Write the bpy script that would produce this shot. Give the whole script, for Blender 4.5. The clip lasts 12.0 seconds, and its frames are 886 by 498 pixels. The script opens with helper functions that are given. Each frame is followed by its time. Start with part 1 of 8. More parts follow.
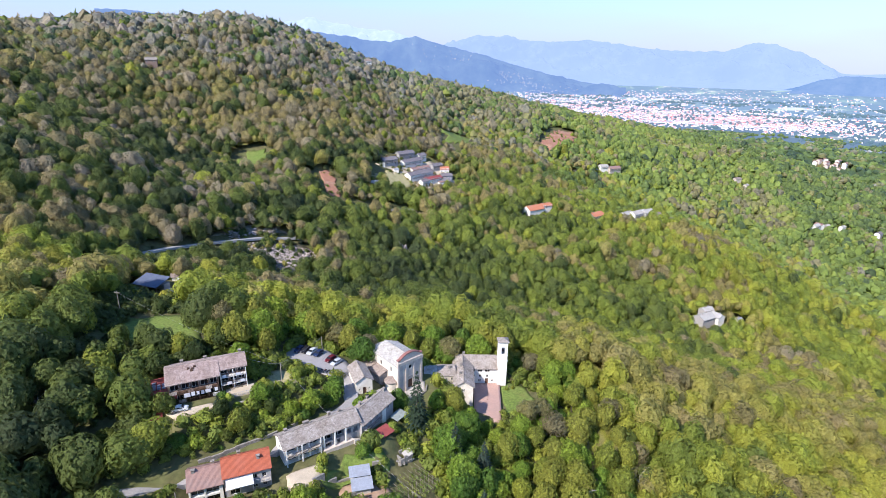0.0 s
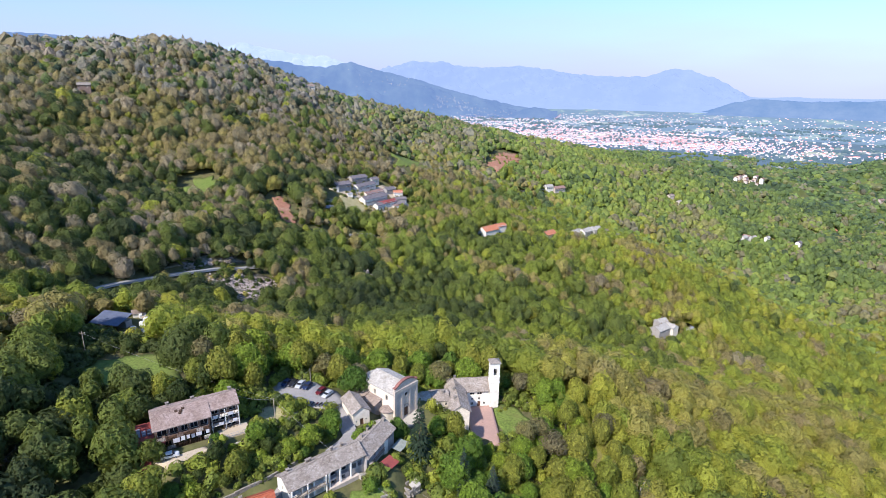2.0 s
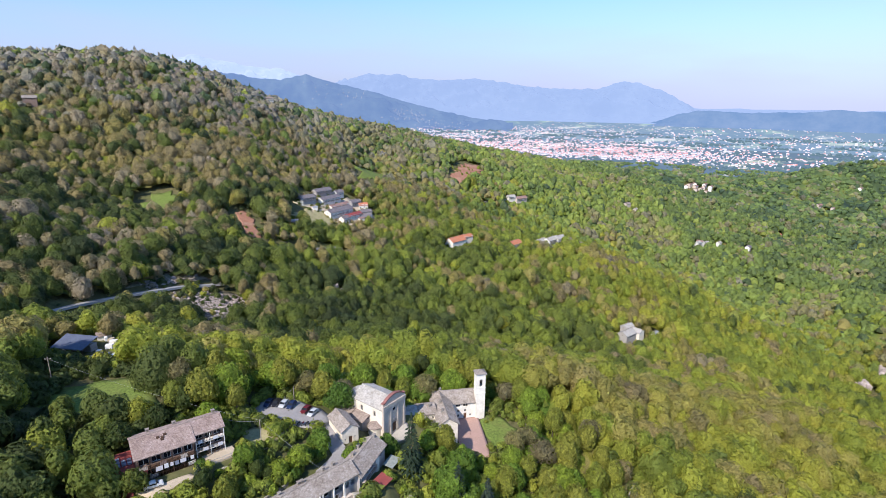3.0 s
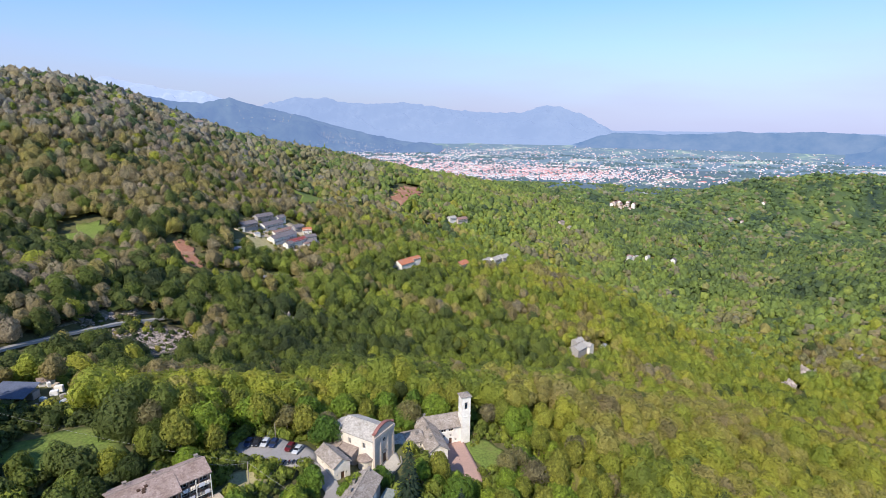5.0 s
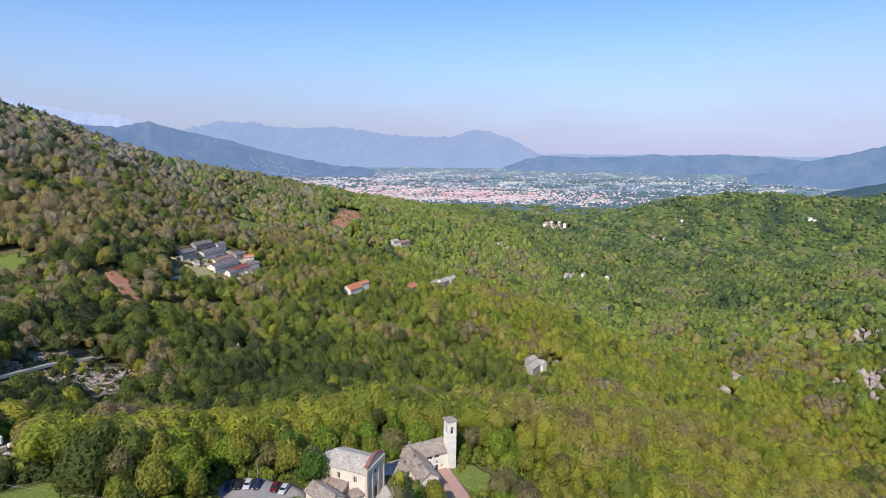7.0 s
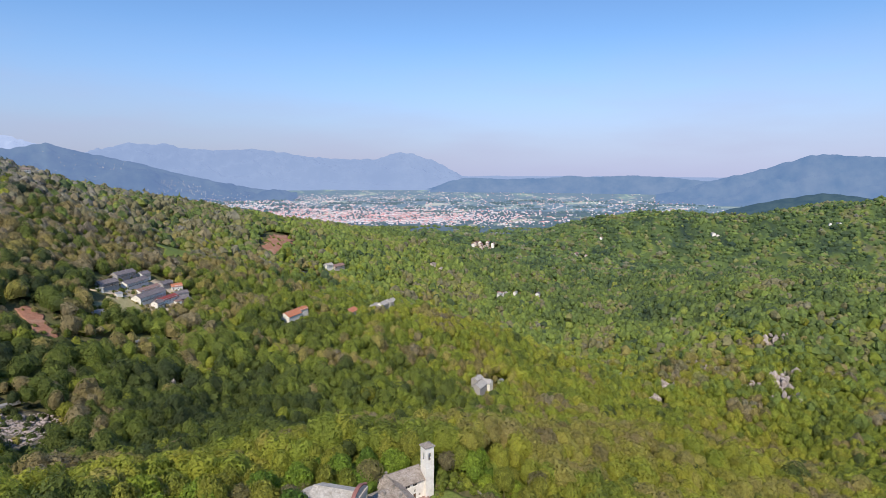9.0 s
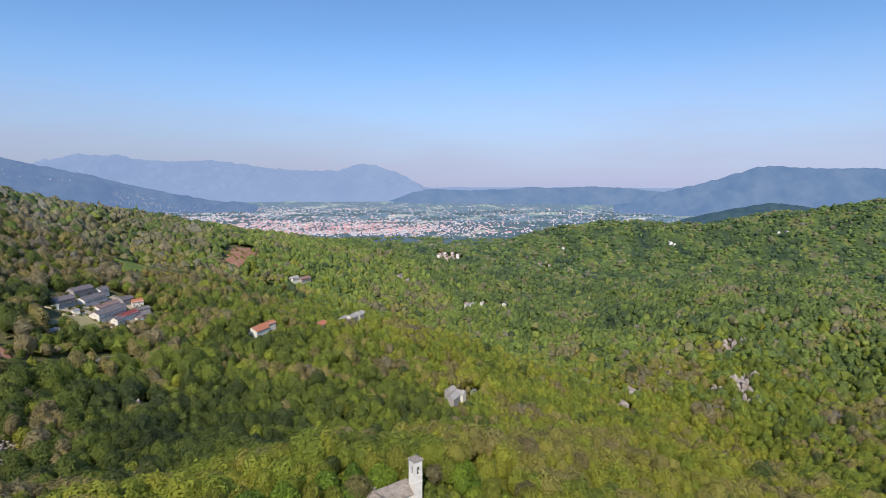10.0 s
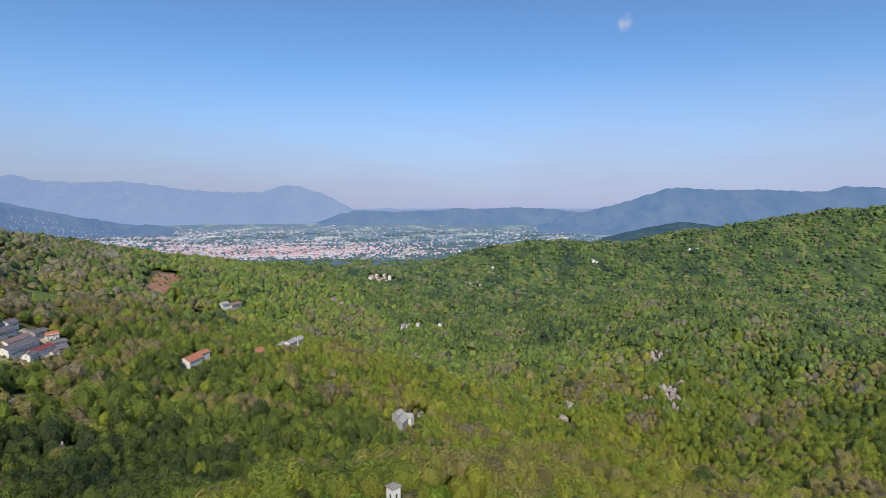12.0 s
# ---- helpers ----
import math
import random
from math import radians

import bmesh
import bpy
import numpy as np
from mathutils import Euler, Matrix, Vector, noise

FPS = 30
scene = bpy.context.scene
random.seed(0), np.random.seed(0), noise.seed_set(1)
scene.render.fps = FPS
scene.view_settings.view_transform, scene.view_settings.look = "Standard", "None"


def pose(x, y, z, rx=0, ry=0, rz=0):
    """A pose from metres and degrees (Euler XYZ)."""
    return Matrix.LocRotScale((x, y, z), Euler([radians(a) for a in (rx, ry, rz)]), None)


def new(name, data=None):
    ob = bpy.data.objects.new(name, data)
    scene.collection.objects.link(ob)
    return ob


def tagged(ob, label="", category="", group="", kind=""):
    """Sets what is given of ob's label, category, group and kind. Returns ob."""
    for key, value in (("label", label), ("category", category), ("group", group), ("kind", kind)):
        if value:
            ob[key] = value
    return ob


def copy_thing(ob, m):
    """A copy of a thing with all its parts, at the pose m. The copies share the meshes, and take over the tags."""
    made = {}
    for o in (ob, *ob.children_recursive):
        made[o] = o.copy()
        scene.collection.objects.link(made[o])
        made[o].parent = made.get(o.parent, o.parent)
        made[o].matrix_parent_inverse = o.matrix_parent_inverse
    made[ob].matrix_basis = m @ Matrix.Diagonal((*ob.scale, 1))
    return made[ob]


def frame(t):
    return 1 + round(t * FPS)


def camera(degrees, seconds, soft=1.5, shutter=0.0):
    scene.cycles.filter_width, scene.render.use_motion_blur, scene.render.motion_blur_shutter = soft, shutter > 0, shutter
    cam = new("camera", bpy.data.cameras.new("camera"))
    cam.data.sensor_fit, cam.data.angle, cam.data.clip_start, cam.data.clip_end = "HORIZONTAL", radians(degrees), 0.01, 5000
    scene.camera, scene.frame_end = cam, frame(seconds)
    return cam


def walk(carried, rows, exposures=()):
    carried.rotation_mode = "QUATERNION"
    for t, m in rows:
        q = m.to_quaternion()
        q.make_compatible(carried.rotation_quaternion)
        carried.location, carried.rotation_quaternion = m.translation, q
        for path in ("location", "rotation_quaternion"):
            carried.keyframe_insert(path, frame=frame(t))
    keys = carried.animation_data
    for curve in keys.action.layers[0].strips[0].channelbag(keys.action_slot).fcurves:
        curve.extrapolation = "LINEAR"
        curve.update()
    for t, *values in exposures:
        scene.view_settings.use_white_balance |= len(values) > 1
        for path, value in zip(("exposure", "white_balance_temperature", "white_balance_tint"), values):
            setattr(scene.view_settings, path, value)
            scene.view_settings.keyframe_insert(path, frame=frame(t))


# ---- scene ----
# Camera: a drone that sidesteps over the valley while it turns to its right.
cam = camera(77.92, 12.0, 0.6)
ROWS = [
    (0.0, 0.00, 0.00, 100.00, 70.903, -0.901, 0.000),
    (0.5, -4.04, 0.43, 99.75, 71.555, -0.897, -1.962),
    (1.0, -8.00, 0.99, 99.55, 72.166, -0.818, -3.562),
    (1.5, -11.89, 1.68, 99.41, 72.770, -0.807, -4.972),
    (2.0, -15.85, 2.37, 99.25, 73.384, -0.792, -6.548),
    (2.5, -19.76, 3.19, 99.11, 74.018, -0.759, -8.518),
    (3.0, -23.61, 4.26, 98.96, 74.644, -0.714, -11.004),
    (5.0, -38.77, 10.10, 98.34, 77.027, -0.573, -18.400),
    (5.5, -42.48, 11.83, 98.12, 77.651, -0.550, -20.497),
    (6.0, -46.12, 13.73, 97.82, 78.293, -0.530, -22.783),
    (6.5, -49.51, 15.75, 97.50, 78.916, -0.447, -24.251),
    (7.0, -52.82, 17.84, 97.23, 79.513, -0.428, -25.626),
    (9.0, -65.56, 26.56, 97.02, 81.829, -0.239, -33.593),
    (9.5, -68.57, 28.90, 96.92, 82.441, -0.195, -35.660),
    (10.0, -71.42, 31.37, 96.76, 83.008, -0.151, -37.546),
    (10.5, -74.16, 33.93, 96.64, 83.590, -0.079, -39.237),
    (11.0, -76.89, 36.52, 96.57, 84.133, -0.048, -41.176),
    (11.5, -79.63, 39.15, 96.45, 84.669, 0.001, -43.178),
    (12.0, -82.36, 41.81, 96.28, 85.232, 0.037, -45.240),
]
walk(cam, [(t, pose(x, y, z, rx, ry, rz)) for t, x, y, z, rx, ry, rz in ROWS],
     exposures=[(0.0, 0.73, 6000, 15), (1.5, 0.65, 6080, 15), (3.0, 0.46, 6200, 14), (5.0, 0.34, 6350, 13), (6.5, 0.19, 6450, 13), (9.0, 0.05, 6500, 12), (10.5, -0.08, 6380, 11), (12.0, -0.16, 6300, 10)])
# ---- end of camera ----

# ---- light ----
SUN_ELEVATION = radians(42)
SUN_FROM = Vector((-0.67, -0.742, 0.0))          # where the sun stands, in plan
world = bpy.data.worlds.new("sky")
scene.world = world
world.use_nodes = True
wt = world.node_tree
wt.nodes.clear()
w_out = wt.nodes.new("ShaderNodeOutputWorld")
w_bg = wt.nodes.new("ShaderNodeBackground")
w_sky = wt.nodes.new("ShaderNodeTexSky")
w_sky.sky_type = "NISHITA"
w_sky.sun_disc = False
w_sky.sun_elevation = SUN_ELEVATION
w_sky.sun_rotation = math.atan2(SUN_FROM.x, SUN_FROM.y)
w_sky.altitude = 600
w_sky.air_density = 1.0
w_sky.dust_density = 0.2
w_sky.ozone_density = 2.0
w_bg.inputs["Strength"].default_value = 0.083
# thin high cloud, low over the horizon, and one small cloud higher up
w_geo = wt.nodes.new("ShaderNodeTexCoord")
w_sep = wt.nodes.new("ShaderNodeSeparateXYZ")
wt.links.new(w_geo.outputs["Generated"], w_sep.inputs[0])
w_map = wt.nodes.new("ShaderNodeMapping")
w_map.inputs["Scale"].default_value = (3.0, 3.0, 16.0)
wt.links.new(w_geo.outputs["Generated"], w_map.inputs[0])
w_noise = wt.nodes.new("ShaderNodeTexNoise")
w_noise.inputs["Scale"].default_value = 1.3
w_noise.inputs["Detail"].default_value = 5.0
wt.links.new(w_map.outputs[0], w_noise.inputs["Vector"])
w_nr = wt.nodes.new("ShaderNodeMapRange")
w_nr.inputs["From Min"].default_value = 0.40
w_nr.inputs["From Max"].default_value = 0.72
wt.links.new(w_noise.outputs["Fac"], w_nr.inputs["Value"])
w_low = wt.nodes.new("ShaderNodeMapRange")
w_low.inputs["From Min"].default_value = 0.24
w_low.inputs["From Max"].default_value = 0.02
w_low.inputs["To Min"].default_value = 0.0
w_low.inputs["To Max"].default_value = 1.0
wt.links.new(w_sep.outputs["Z"], w_low.inputs["Value"])
w_mul = wt.nodes.new("ShaderNodeMath")
w_mul.operation = "MULTIPLY"
wt.links.new(w_nr.outputs[0], w_mul.inputs[0])
wt.links.new(w_low.outputs[0], w_mul.inputs[1])
w_amt = wt.nodes.new("ShaderNodeMath")
w_amt.operation = "MULTIPLY"
w_amt.inputs[1].default_value = 0.35
wt.links.new(w_mul.outputs[0], w_amt.inputs[0])
w_mix = wt.nodes.new("ShaderNodeMix")
w_mix.data_type = "RGBA"
w_mix.inputs[7].default_value = (5.6, 5.7, 8.0, 1)
wt.links.new(w_amt.outputs[0], w_mix.inputs[0])
# moist air: a touch bluer overhead, a pale lavender veil of haze low down
w_tint = wt.nodes.new("ShaderNodeMix")
w_tint.data_type = "RGBA"
w_tint.blend_type = "MULTIPLY"
w_tint.inputs[0].default_value = 1.0
w_tint.inputs[7].default_value = (1.15, 1.48, 1.80, 1)
wt.links.new(w_sky.outputs[0], w_tint.inputs[6])
w_veil = wt.nodes.new("ShaderNodeMapRange")
w_veil.interpolation_type = "SMOOTHSTEP"
w_veil.inputs["From Min"].default_value = 0.24
w_veil.inputs["From Max"].default_value = -0.02
w_veil.inputs["To Max"].default_value = 0.95
wt.links.new(w_sep.outputs["Z"], w_veil.inputs["Value"])
w_hz = wt.nodes.new("ShaderNodeMix")
w_hz.data_type = "RGBA"
w_east = wt.nodes.new("ShaderNodeMapRange")
w_east.interpolation_type = "SMOOTHSTEP"
w_east.inputs["From Min"].default_value = 0.1
w_east.inputs["From Max"].default_value = 0.9
wt.links.new(w_sep.outputs["X"], w_east.inputs["Value"])
w_vc = wt.nodes.new("ShaderNodeMix")
w_vc.data_type = "RGBA"
w_vc.inputs[6].default_value = (4.6, 4.9, 7.0, 1)
w_vc.inputs[7].default_value = (5.7, 6.2, 9.0, 1)
wt.links.new(w_east.outputs[0], w_vc.inputs[0])
wt.links.new(w_vc.outputs[2], w_hz.inputs[7])
wt.links.new(w_veil.outputs[0], w_hz.inputs[0])
wt.links.new(w_tint.outputs[2], w_hz.inputs[6])
wt.links.new(w_hz.outputs[2], w_mix.inputs[6])
# one small white cloud high in the east
w_dir = wt.nodes.new("ShaderNodeVectorMath")
w_dir.operation = "DISTANCE"
w_dir.inputs[1].default_value = (0.854, 0.433, 0.289)
w_puff = wt.nodes.new("ShaderNodeMapRange")
w_puff.interpolation_type = "SMOOTHSTEP"
w_puff.inputs["From Min"].default_value = 0.015
w_puff.inputs["From Max"].default_value = 0.002
w_wob = wt.nodes.new("ShaderNodeVectorMath")
w_wob.operation = "MULTIPLY_ADD"
w_wob.inputs[1].default_value = (0.028, 0.028, 0.028)
w_fine = wt.nodes.new("ShaderNodeTexNoise")
w_fine.inputs["Scale"].default_value = 60.0
w_fine.inputs["Detail"].default_value = 4.0
wt.links.new(w_geo.outputs["Generated"], w_fine.inputs["Vector"])
wt.links.new(w_fine.outputs["Color"], w_wob.inputs[0])
w_back = wt.nodes.new("ShaderNodeVectorMath")
w_back.operation = "SUBTRACT"
w_back.inputs[1].default_value = (0.014, 0.014, 0.014)
wt.links.new(w_geo.outputs["Generated"], w_back.inputs[0])
wt.links.new(w_back.outputs[0], w_wob.inputs[2])
wt.links.new(w_wob.outputs[0], w_dir.inputs[0])
wt.links.new(w_dir.outputs["Value"], w_puff.inputs["Value"])
w_half = wt.nodes.new("ShaderNodeMath")
w_half.operation = "MULTIPLY"
w_half.inputs[1].default_value = 0.55
wt.links.new(w_puff.outputs[0], w_half.inputs[0])
w_cloud = wt.nodes.new("ShaderNodeMix")
w_cloud.data_type = "RGBA"
w_cloud.inputs[7].default_value = (8.2, 7.8, 9.6, 1)
wt.links.new(w_half.outputs[0], w_cloud.inputs[0])
wt.links.new(w_mix.outputs[2], w_cloud.inputs[6])
wt.links.new(w_cloud.outputs[2], w_bg.inputs["Color"])
wt.links.new(w_bg.outputs[0], w_out.inputs["Surface"])

sun_data = bpy.data.lights.new("sun", "SUN")
sun_data.energy = 4.3
sun_data.angle = radians(0.6)
sun_data.color = (1.0, 0.91, 0.77)
sun = new("sun", sun_data)
sun_way = Vector((SUN_FROM.x * math.cos(SUN_ELEVATION), SUN_FROM.y * math.cos(SUN_ELEVATION), math.sin(SUN_ELEVATION)))
sun.rotation_euler = (-sun_way).to_track_quat("-Z", "Y").to_euler()
sun.location = (0, 0, 600)

# ---- materials ----
def mat_new(name, rough=0.85):
    m = bpy.data.materials.new(name)
    m.use_nodes = True
    nt = m.node_tree
    b = nt.nodes["Principled BSDF"]
    b.inputs["Roughness"].default_value = rough
    b.inputs["Specular IOR Level"].default_value = 0.25
    return m, nt, b


def noise_node(nt, scale, detail=4.0, vec=None, rough=0.6):
    n = nt.nodes.new("ShaderNodeTexNoise")
    n.inputs["Scale"].default_value = scale
    n.inputs["Detail"].default_value = detail
    n.inputs["Roughness"].default_value = rough
    if vec is not None:
        nt.links.new(vec, n.inputs["Vector"])
    return n


def ramp_node(nt, fac, stops, mode="LINEAR"):
    n = nt.nodes.new("ShaderNodeValToRGB")
    n.color_ramp.interpolation = mode
    e = n.color_ramp.elements
    while len(e) < len(stops):
        e.new(0.5)
    for k, (p, c) in enumerate(stops):
        e[k].position = p
        e[k].color = (*c, 1)
    nt.links.new(fac, n.inputs[0])
    return n


def mix_node(nt, fac, a, b, blend="MIX"):
    n = nt.nodes.new("ShaderNodeMix")
    n.data_type = "RGBA"
    n.blend_type = blend
    for k, v in ((0, fac), (6, a), (7, b)):
        if hasattr(v, "is_output"):
            nt.links.new(v, n.inputs[k])
        elif k == 0:
            n.inputs[0].default_value = v
        else:
            n.inputs[k].default_value = (*v, 1)
    return n.outputs[2]


def place_of(nt):
    return nt.nodes.new("ShaderNodeNewGeometry").outputs["Position"]


def bump_on(nt, b, height, strength, dist):
    n = nt.nodes.new("ShaderNodeBump")
    n.inputs["Strength"].default_value = strength
    n.inputs["Distance"].default_value = dist
    nt.links.new(height, n.inputs["Height"])
    nt.links.new(n.outputs[0], b.inputs["Normal"])


def plain(name, base, vary=0.25, fine=3.0, coarse=0.35, rough=0.85, bump=0.3, bump_dist=0.03, metal=0.0, dirt=None):
    """A surface with grain and stains at two scales."""
    m, nt, b = mat_new(name, rough)
    pos = place_of(nt)
    n1 = noise_node(nt, fine, 4, pos)
    n2 = noise_node(nt, coarse, 5, pos, 0.65)
    lo = [c * (1 - vary) for c in base]
    hi = [min(1, c * (1 + vary * 0.7)) for c in base]
    c1 = ramp_node(nt, n1.outputs["Fac"], [(0.3, lo), (0.7, hi)]).outputs[0]
    if dirt is None:
        dirt = [c * (1 - 1.3 * vary) for c in base]
    f2 = ramp_node(nt, n2.outputs["Fac"], [(0.45, (0, 0, 0)), (0.75, (0.8, 0.8, 0.8))]).outputs[0]
    nt.links.new(mix_node(nt, f2, c1, dirt), b.inputs["Base Color"])
    b.inputs["Metallic"].default_value = metal
    bump_on(nt, b, n1.outputs["Fac"], bump, bump_dist)
    return m


def slab_roof(name, lo, mid, hi, size=0.55, moss=(0.10, 0.10, 0.06)):
    """Split stone slabs: each cell has its own grey."""
    m, nt, b = mat_new(name, 0.8)
    pos = place_of(nt)
    v = nt.nodes.new("ShaderNodeTexVoronoi")
    v.inputs["Scale"].default_value = 1 / size
    nt.links.new(pos, v.inputs["Vector"])
    sep = nt.nodes.new("ShaderNodeSeparateColor")
    nt.links.new(v.outputs["Color"], sep.inputs[0])
    c = ramp_node(nt, sep.outputs[0], [(0.0, lo), (0.5, mid), (1.0, hi)]).outputs[0]
    big = noise_node(nt, 0.25, 6, pos, 0.7)
    f = ramp_node(nt, big.outputs["Fac"], [(0.5, (0, 0, 0)), (0.72, (0.75, 0.75, 0.75))]).outputs[0]
    nt.links.new(mix_node(nt, f, c, moss), b.inputs["Base Color"])
    bump_on(nt, b, sep.outputs[0], 0.5, 0.06)
    return m


def tile_roof(name, base, old, turn=0.0, pitch=0.25):
    """Clay pantiles in rows down the slope."""
    m, nt, b = mat_new(name, 0.8)
    pos = place_of(nt)
    mp = nt.nodes.new("ShaderNodeMapping")
    mp.inputs["Rotation"].default_value = (0, 0, radians(-turn))
    nt.links.new(pos, mp.inputs[0])
    w = nt.nodes.new("ShaderNodeTexWave")
    w.inputs["Scale"].default_value = 0.314 / pitch
    w.inputs["Distortion"].default_value = 0.4
    nt.links.new(mp.outputs[0], w.inputs["Vector"])
    n1 = noise_node(nt, 2.2, 5, pos, 0.7)
    n2 = noise_node(nt, 0.3, 4, pos)
    c = ramp_node(nt, n1.outputs["Fac"], [(0.3, [k * 0.7 for k in base]), (0.7, base)]).outputs[0]
    f = ramp_node(nt, n2.outputs["Fac"], [(0.45, (0, 0, 0)), (0.7, (0.7, 0.7, 0.7))]).outputs[0]
    nt.links.new(mix_node(nt, f, c, old), b.inputs["Base Color"])
    bump_on(nt, b, w.outputs["Fac"], 0.6, 0.05)
    return m


def foliage_finish(nt, b, c):
    """Leaf clumps with gaps between them, fine relief, and a little light passing through. The gap attribute says how open a layer of leaves is."""
    pos = place_of(nt)
    clumps = noise_node(nt, 1.05, 4, pos, 0.72)
    leafy = ramp_node(nt, noise_node(nt, 2.1, 3, pos, 0.8).outputs["Fac"], [(0.34, (0.66, 0.67, 0.70)), (0.66, (1.32, 1.32, 1.26))]).outputs[0]
    c = mix_node(nt, 1.0, c, leafy, "MULTIPLY")
    bump_on(nt, b, clumps.outputs["Fac"], 0.8, 0.8)
    nt.links.new(c, b.inputs["Base Color"])
    b.inputs["Specular IOR Level"].default_value = 0.2
    tr = nt.nodes.new("ShaderNodeBsdfTranslucent")
    nt.links.new(c, tr.inputs["Color"])
    ms = nt.nodes.new("ShaderNodeMixShader")
    ms.inputs[0].default_value = 0.40
    nt.links.new(b.outputs[0], ms.inputs[1])
    nt.links.new(tr.outputs[0], ms.inputs[2])
    gap = nt.nodes.new("ShaderNodeAttribute")
    gap.attribute_name = "gap"
    there = nt.nodes.new("ShaderNodeMath")
    there.operation = "GREATER_THAN"
    nt.links.new(clumps.outputs["Fac"], there.inputs[0])
    nt.links.new(gap.outputs["Fac"], there.inputs[1])
    clear = nt.nodes.new("ShaderNodeBsdfTransparent")
    cut = nt.nodes.new("ShaderNodeMixShader")
    nt.links.new(there.outputs[0], cut.inputs[0])
    nt.links.new(clear.outputs[0], cut.inputs[1])
    nt.links.new(ms.outputs[0], cut.inputs[2])
    nt.links.new(cut.outputs[0], nt.nodes["Material Output"].inputs["Surface"])


def leaf_mat(name, stops):
    """Foliage: the tree's own tint from an attribute, a little light passing through."""
    m, nt, b = mat_new(name, 0.5)
    at = nt.nodes.new("ShaderNodeAttribute")
    at.attribute_name = "tint"
    tone = nt.nodes.new("ShaderNodeAttribute")
    tone.attribute_name = "tone"
    c = ramp_node(nt, at.outputs["Fac"], stops).outputs[0]
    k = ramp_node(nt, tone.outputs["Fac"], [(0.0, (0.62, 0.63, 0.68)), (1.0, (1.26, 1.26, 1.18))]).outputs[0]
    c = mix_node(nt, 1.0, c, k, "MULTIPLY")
    foliage_finish(nt, b, c)
    return m


LEAF_STOPS = [(0.0, (0.075, 0.100, 0.040)), (0.2, (0.172, 0.212, 0.046)), (0.4, (0.276, 0.326, 0.052)), (0.56, (0.372, 0.366, 0.056)),
              (0.70, (0.362, 0.325, 0.092)), (0.84, (0.300, 0.244, 0.118)), (0.92, (0.340, 0.290, 0.182)), (1.0, (0.385, 0.322, 0.255))]
M_LEAF = leaf_mat("spring_leaves", LEAF_STOPS)


def leaf_random(name, stops):
    """Foliage of a single tree: tint from the object's own random number."""
    m, nt, b = mat_new(name, 0.5)
    oi = nt.nodes.new("ShaderNodeObjectInfo")
    isl = nt.nodes.new("ShaderNodeNewGeometry")
    c = ramp_node(nt, oi.outputs["Random"], stops).outputs[0]
    k = ramp_node(nt, isl.outputs["Random Per Island"], [(0.0, (0.62, 0.63, 0.68)), (1.0, (1.26, 1.26, 1.18))]).outputs[0]
    c = mix_node(nt, 1.0, c, k, "MULTIPLY")
    foliage_finish(nt, b, c)
    return m


# the same leaves past about 540 m, thin haze put into the colours
M_LEAF_HAZE = leaf_mat("thinly_hazed_leaves", [(p, (0.87 * r + 0.006, 0.94 * g + 0.014, 0.95 * b + 0.030)) for p, (r, g, b) in LEAF_STOPS])
# the same leaves for the lower valley, thicker haze put in: darker, bluer
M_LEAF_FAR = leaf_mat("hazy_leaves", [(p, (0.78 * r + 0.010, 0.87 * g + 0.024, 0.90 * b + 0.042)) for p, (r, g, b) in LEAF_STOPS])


M_GREEN = leaf_random("broad_leaves", [(0.0, (0.105, 0.185, 0.032)), (0.5, (0.195, 0.295, 0.040)), (1.0, (0.31, 0.375, 0.046))])
M_OLIVE = leaf_random("young_leaves", [(0.0, (0.24, 0.275, 0.045)), (0.6, (0.30, 0.30, 0.055)), (1.0, (0.32, 0.34, 0.05))])
# dark greens, partly the shade over the western trees put into leaf colour
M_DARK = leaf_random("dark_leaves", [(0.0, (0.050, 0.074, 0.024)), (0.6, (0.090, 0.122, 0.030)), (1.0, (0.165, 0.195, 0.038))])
M_BUD = leaf_random("budding_twigs", [(0.0, (0.23, 0.20, 0.115)), (1.0, (0.28, 0.255, 0.09))])
M_CONIFER = leaf_random("needles", [(0.0, (0.045, 0.075, 0.040)), (1.0, (0.075, 0.105, 0.080))])
M_BARK = plain("bark", (0.16, 0.13, 0.10), 0.4, 6, 1.0, 0.95, 0.6, 0.05)
M_DEADWOOD = plain("bare_wood", (0.42, 0.39, 0.35), 0.25, 5, 1.0, 0.9)

M_PLASTER = plain("cream_plaster", (0.78, 0.71, 0.61), 0.12, 1.5, 0.4, 0.9, 0.15, dirt=(0.55, 0.48, 0.37))
M_WHITE = plain("white_plaster", (0.82, 0.79, 0.72), 0.08, 1.5, 0.4, 0.9, 0.15, dirt=(0.64, 0.59, 0.52))
M_GREYWALL = plain("grey_plaster", (0.40, 0.375, 0.36), 0.15, 1.5, 0.4, 0.9, 0.2)
M_BROWNWALL = plain("brown_plaster", (0.27, 0.19, 0.15), 0.25, 1.2, 0.4, 0.9, 0.2)
M_FACADE = plain("faded_rose_plaster", (0.62, 0.53, 0.45), 0.15, 1.2, 0.35, 0.9, 0.15, dirt=(0.45, 0.39, 0.34))
M_STONE = plain("rubble_stone", (0.34, 0.31, 0.27), 0.4, 2.2, 0.5, 0.95, 0.7, 0.08)
M_SLAB = slab_roof("stone_slabs", (0.21, 0.18, 0.155), (0.28, 0.245, 0.21), (0.36, 0.32, 0.28), 0.4, (0.22, 0.18, 0.14))
M_SLAB_PALE = slab_roof("pale_stone_slabs", (0.33, 0.31, 0.28), (0.41, 0.385, 0.35), (0.50, 0.47, 0.43), 0.4, (0.33, 0.30, 0.25))
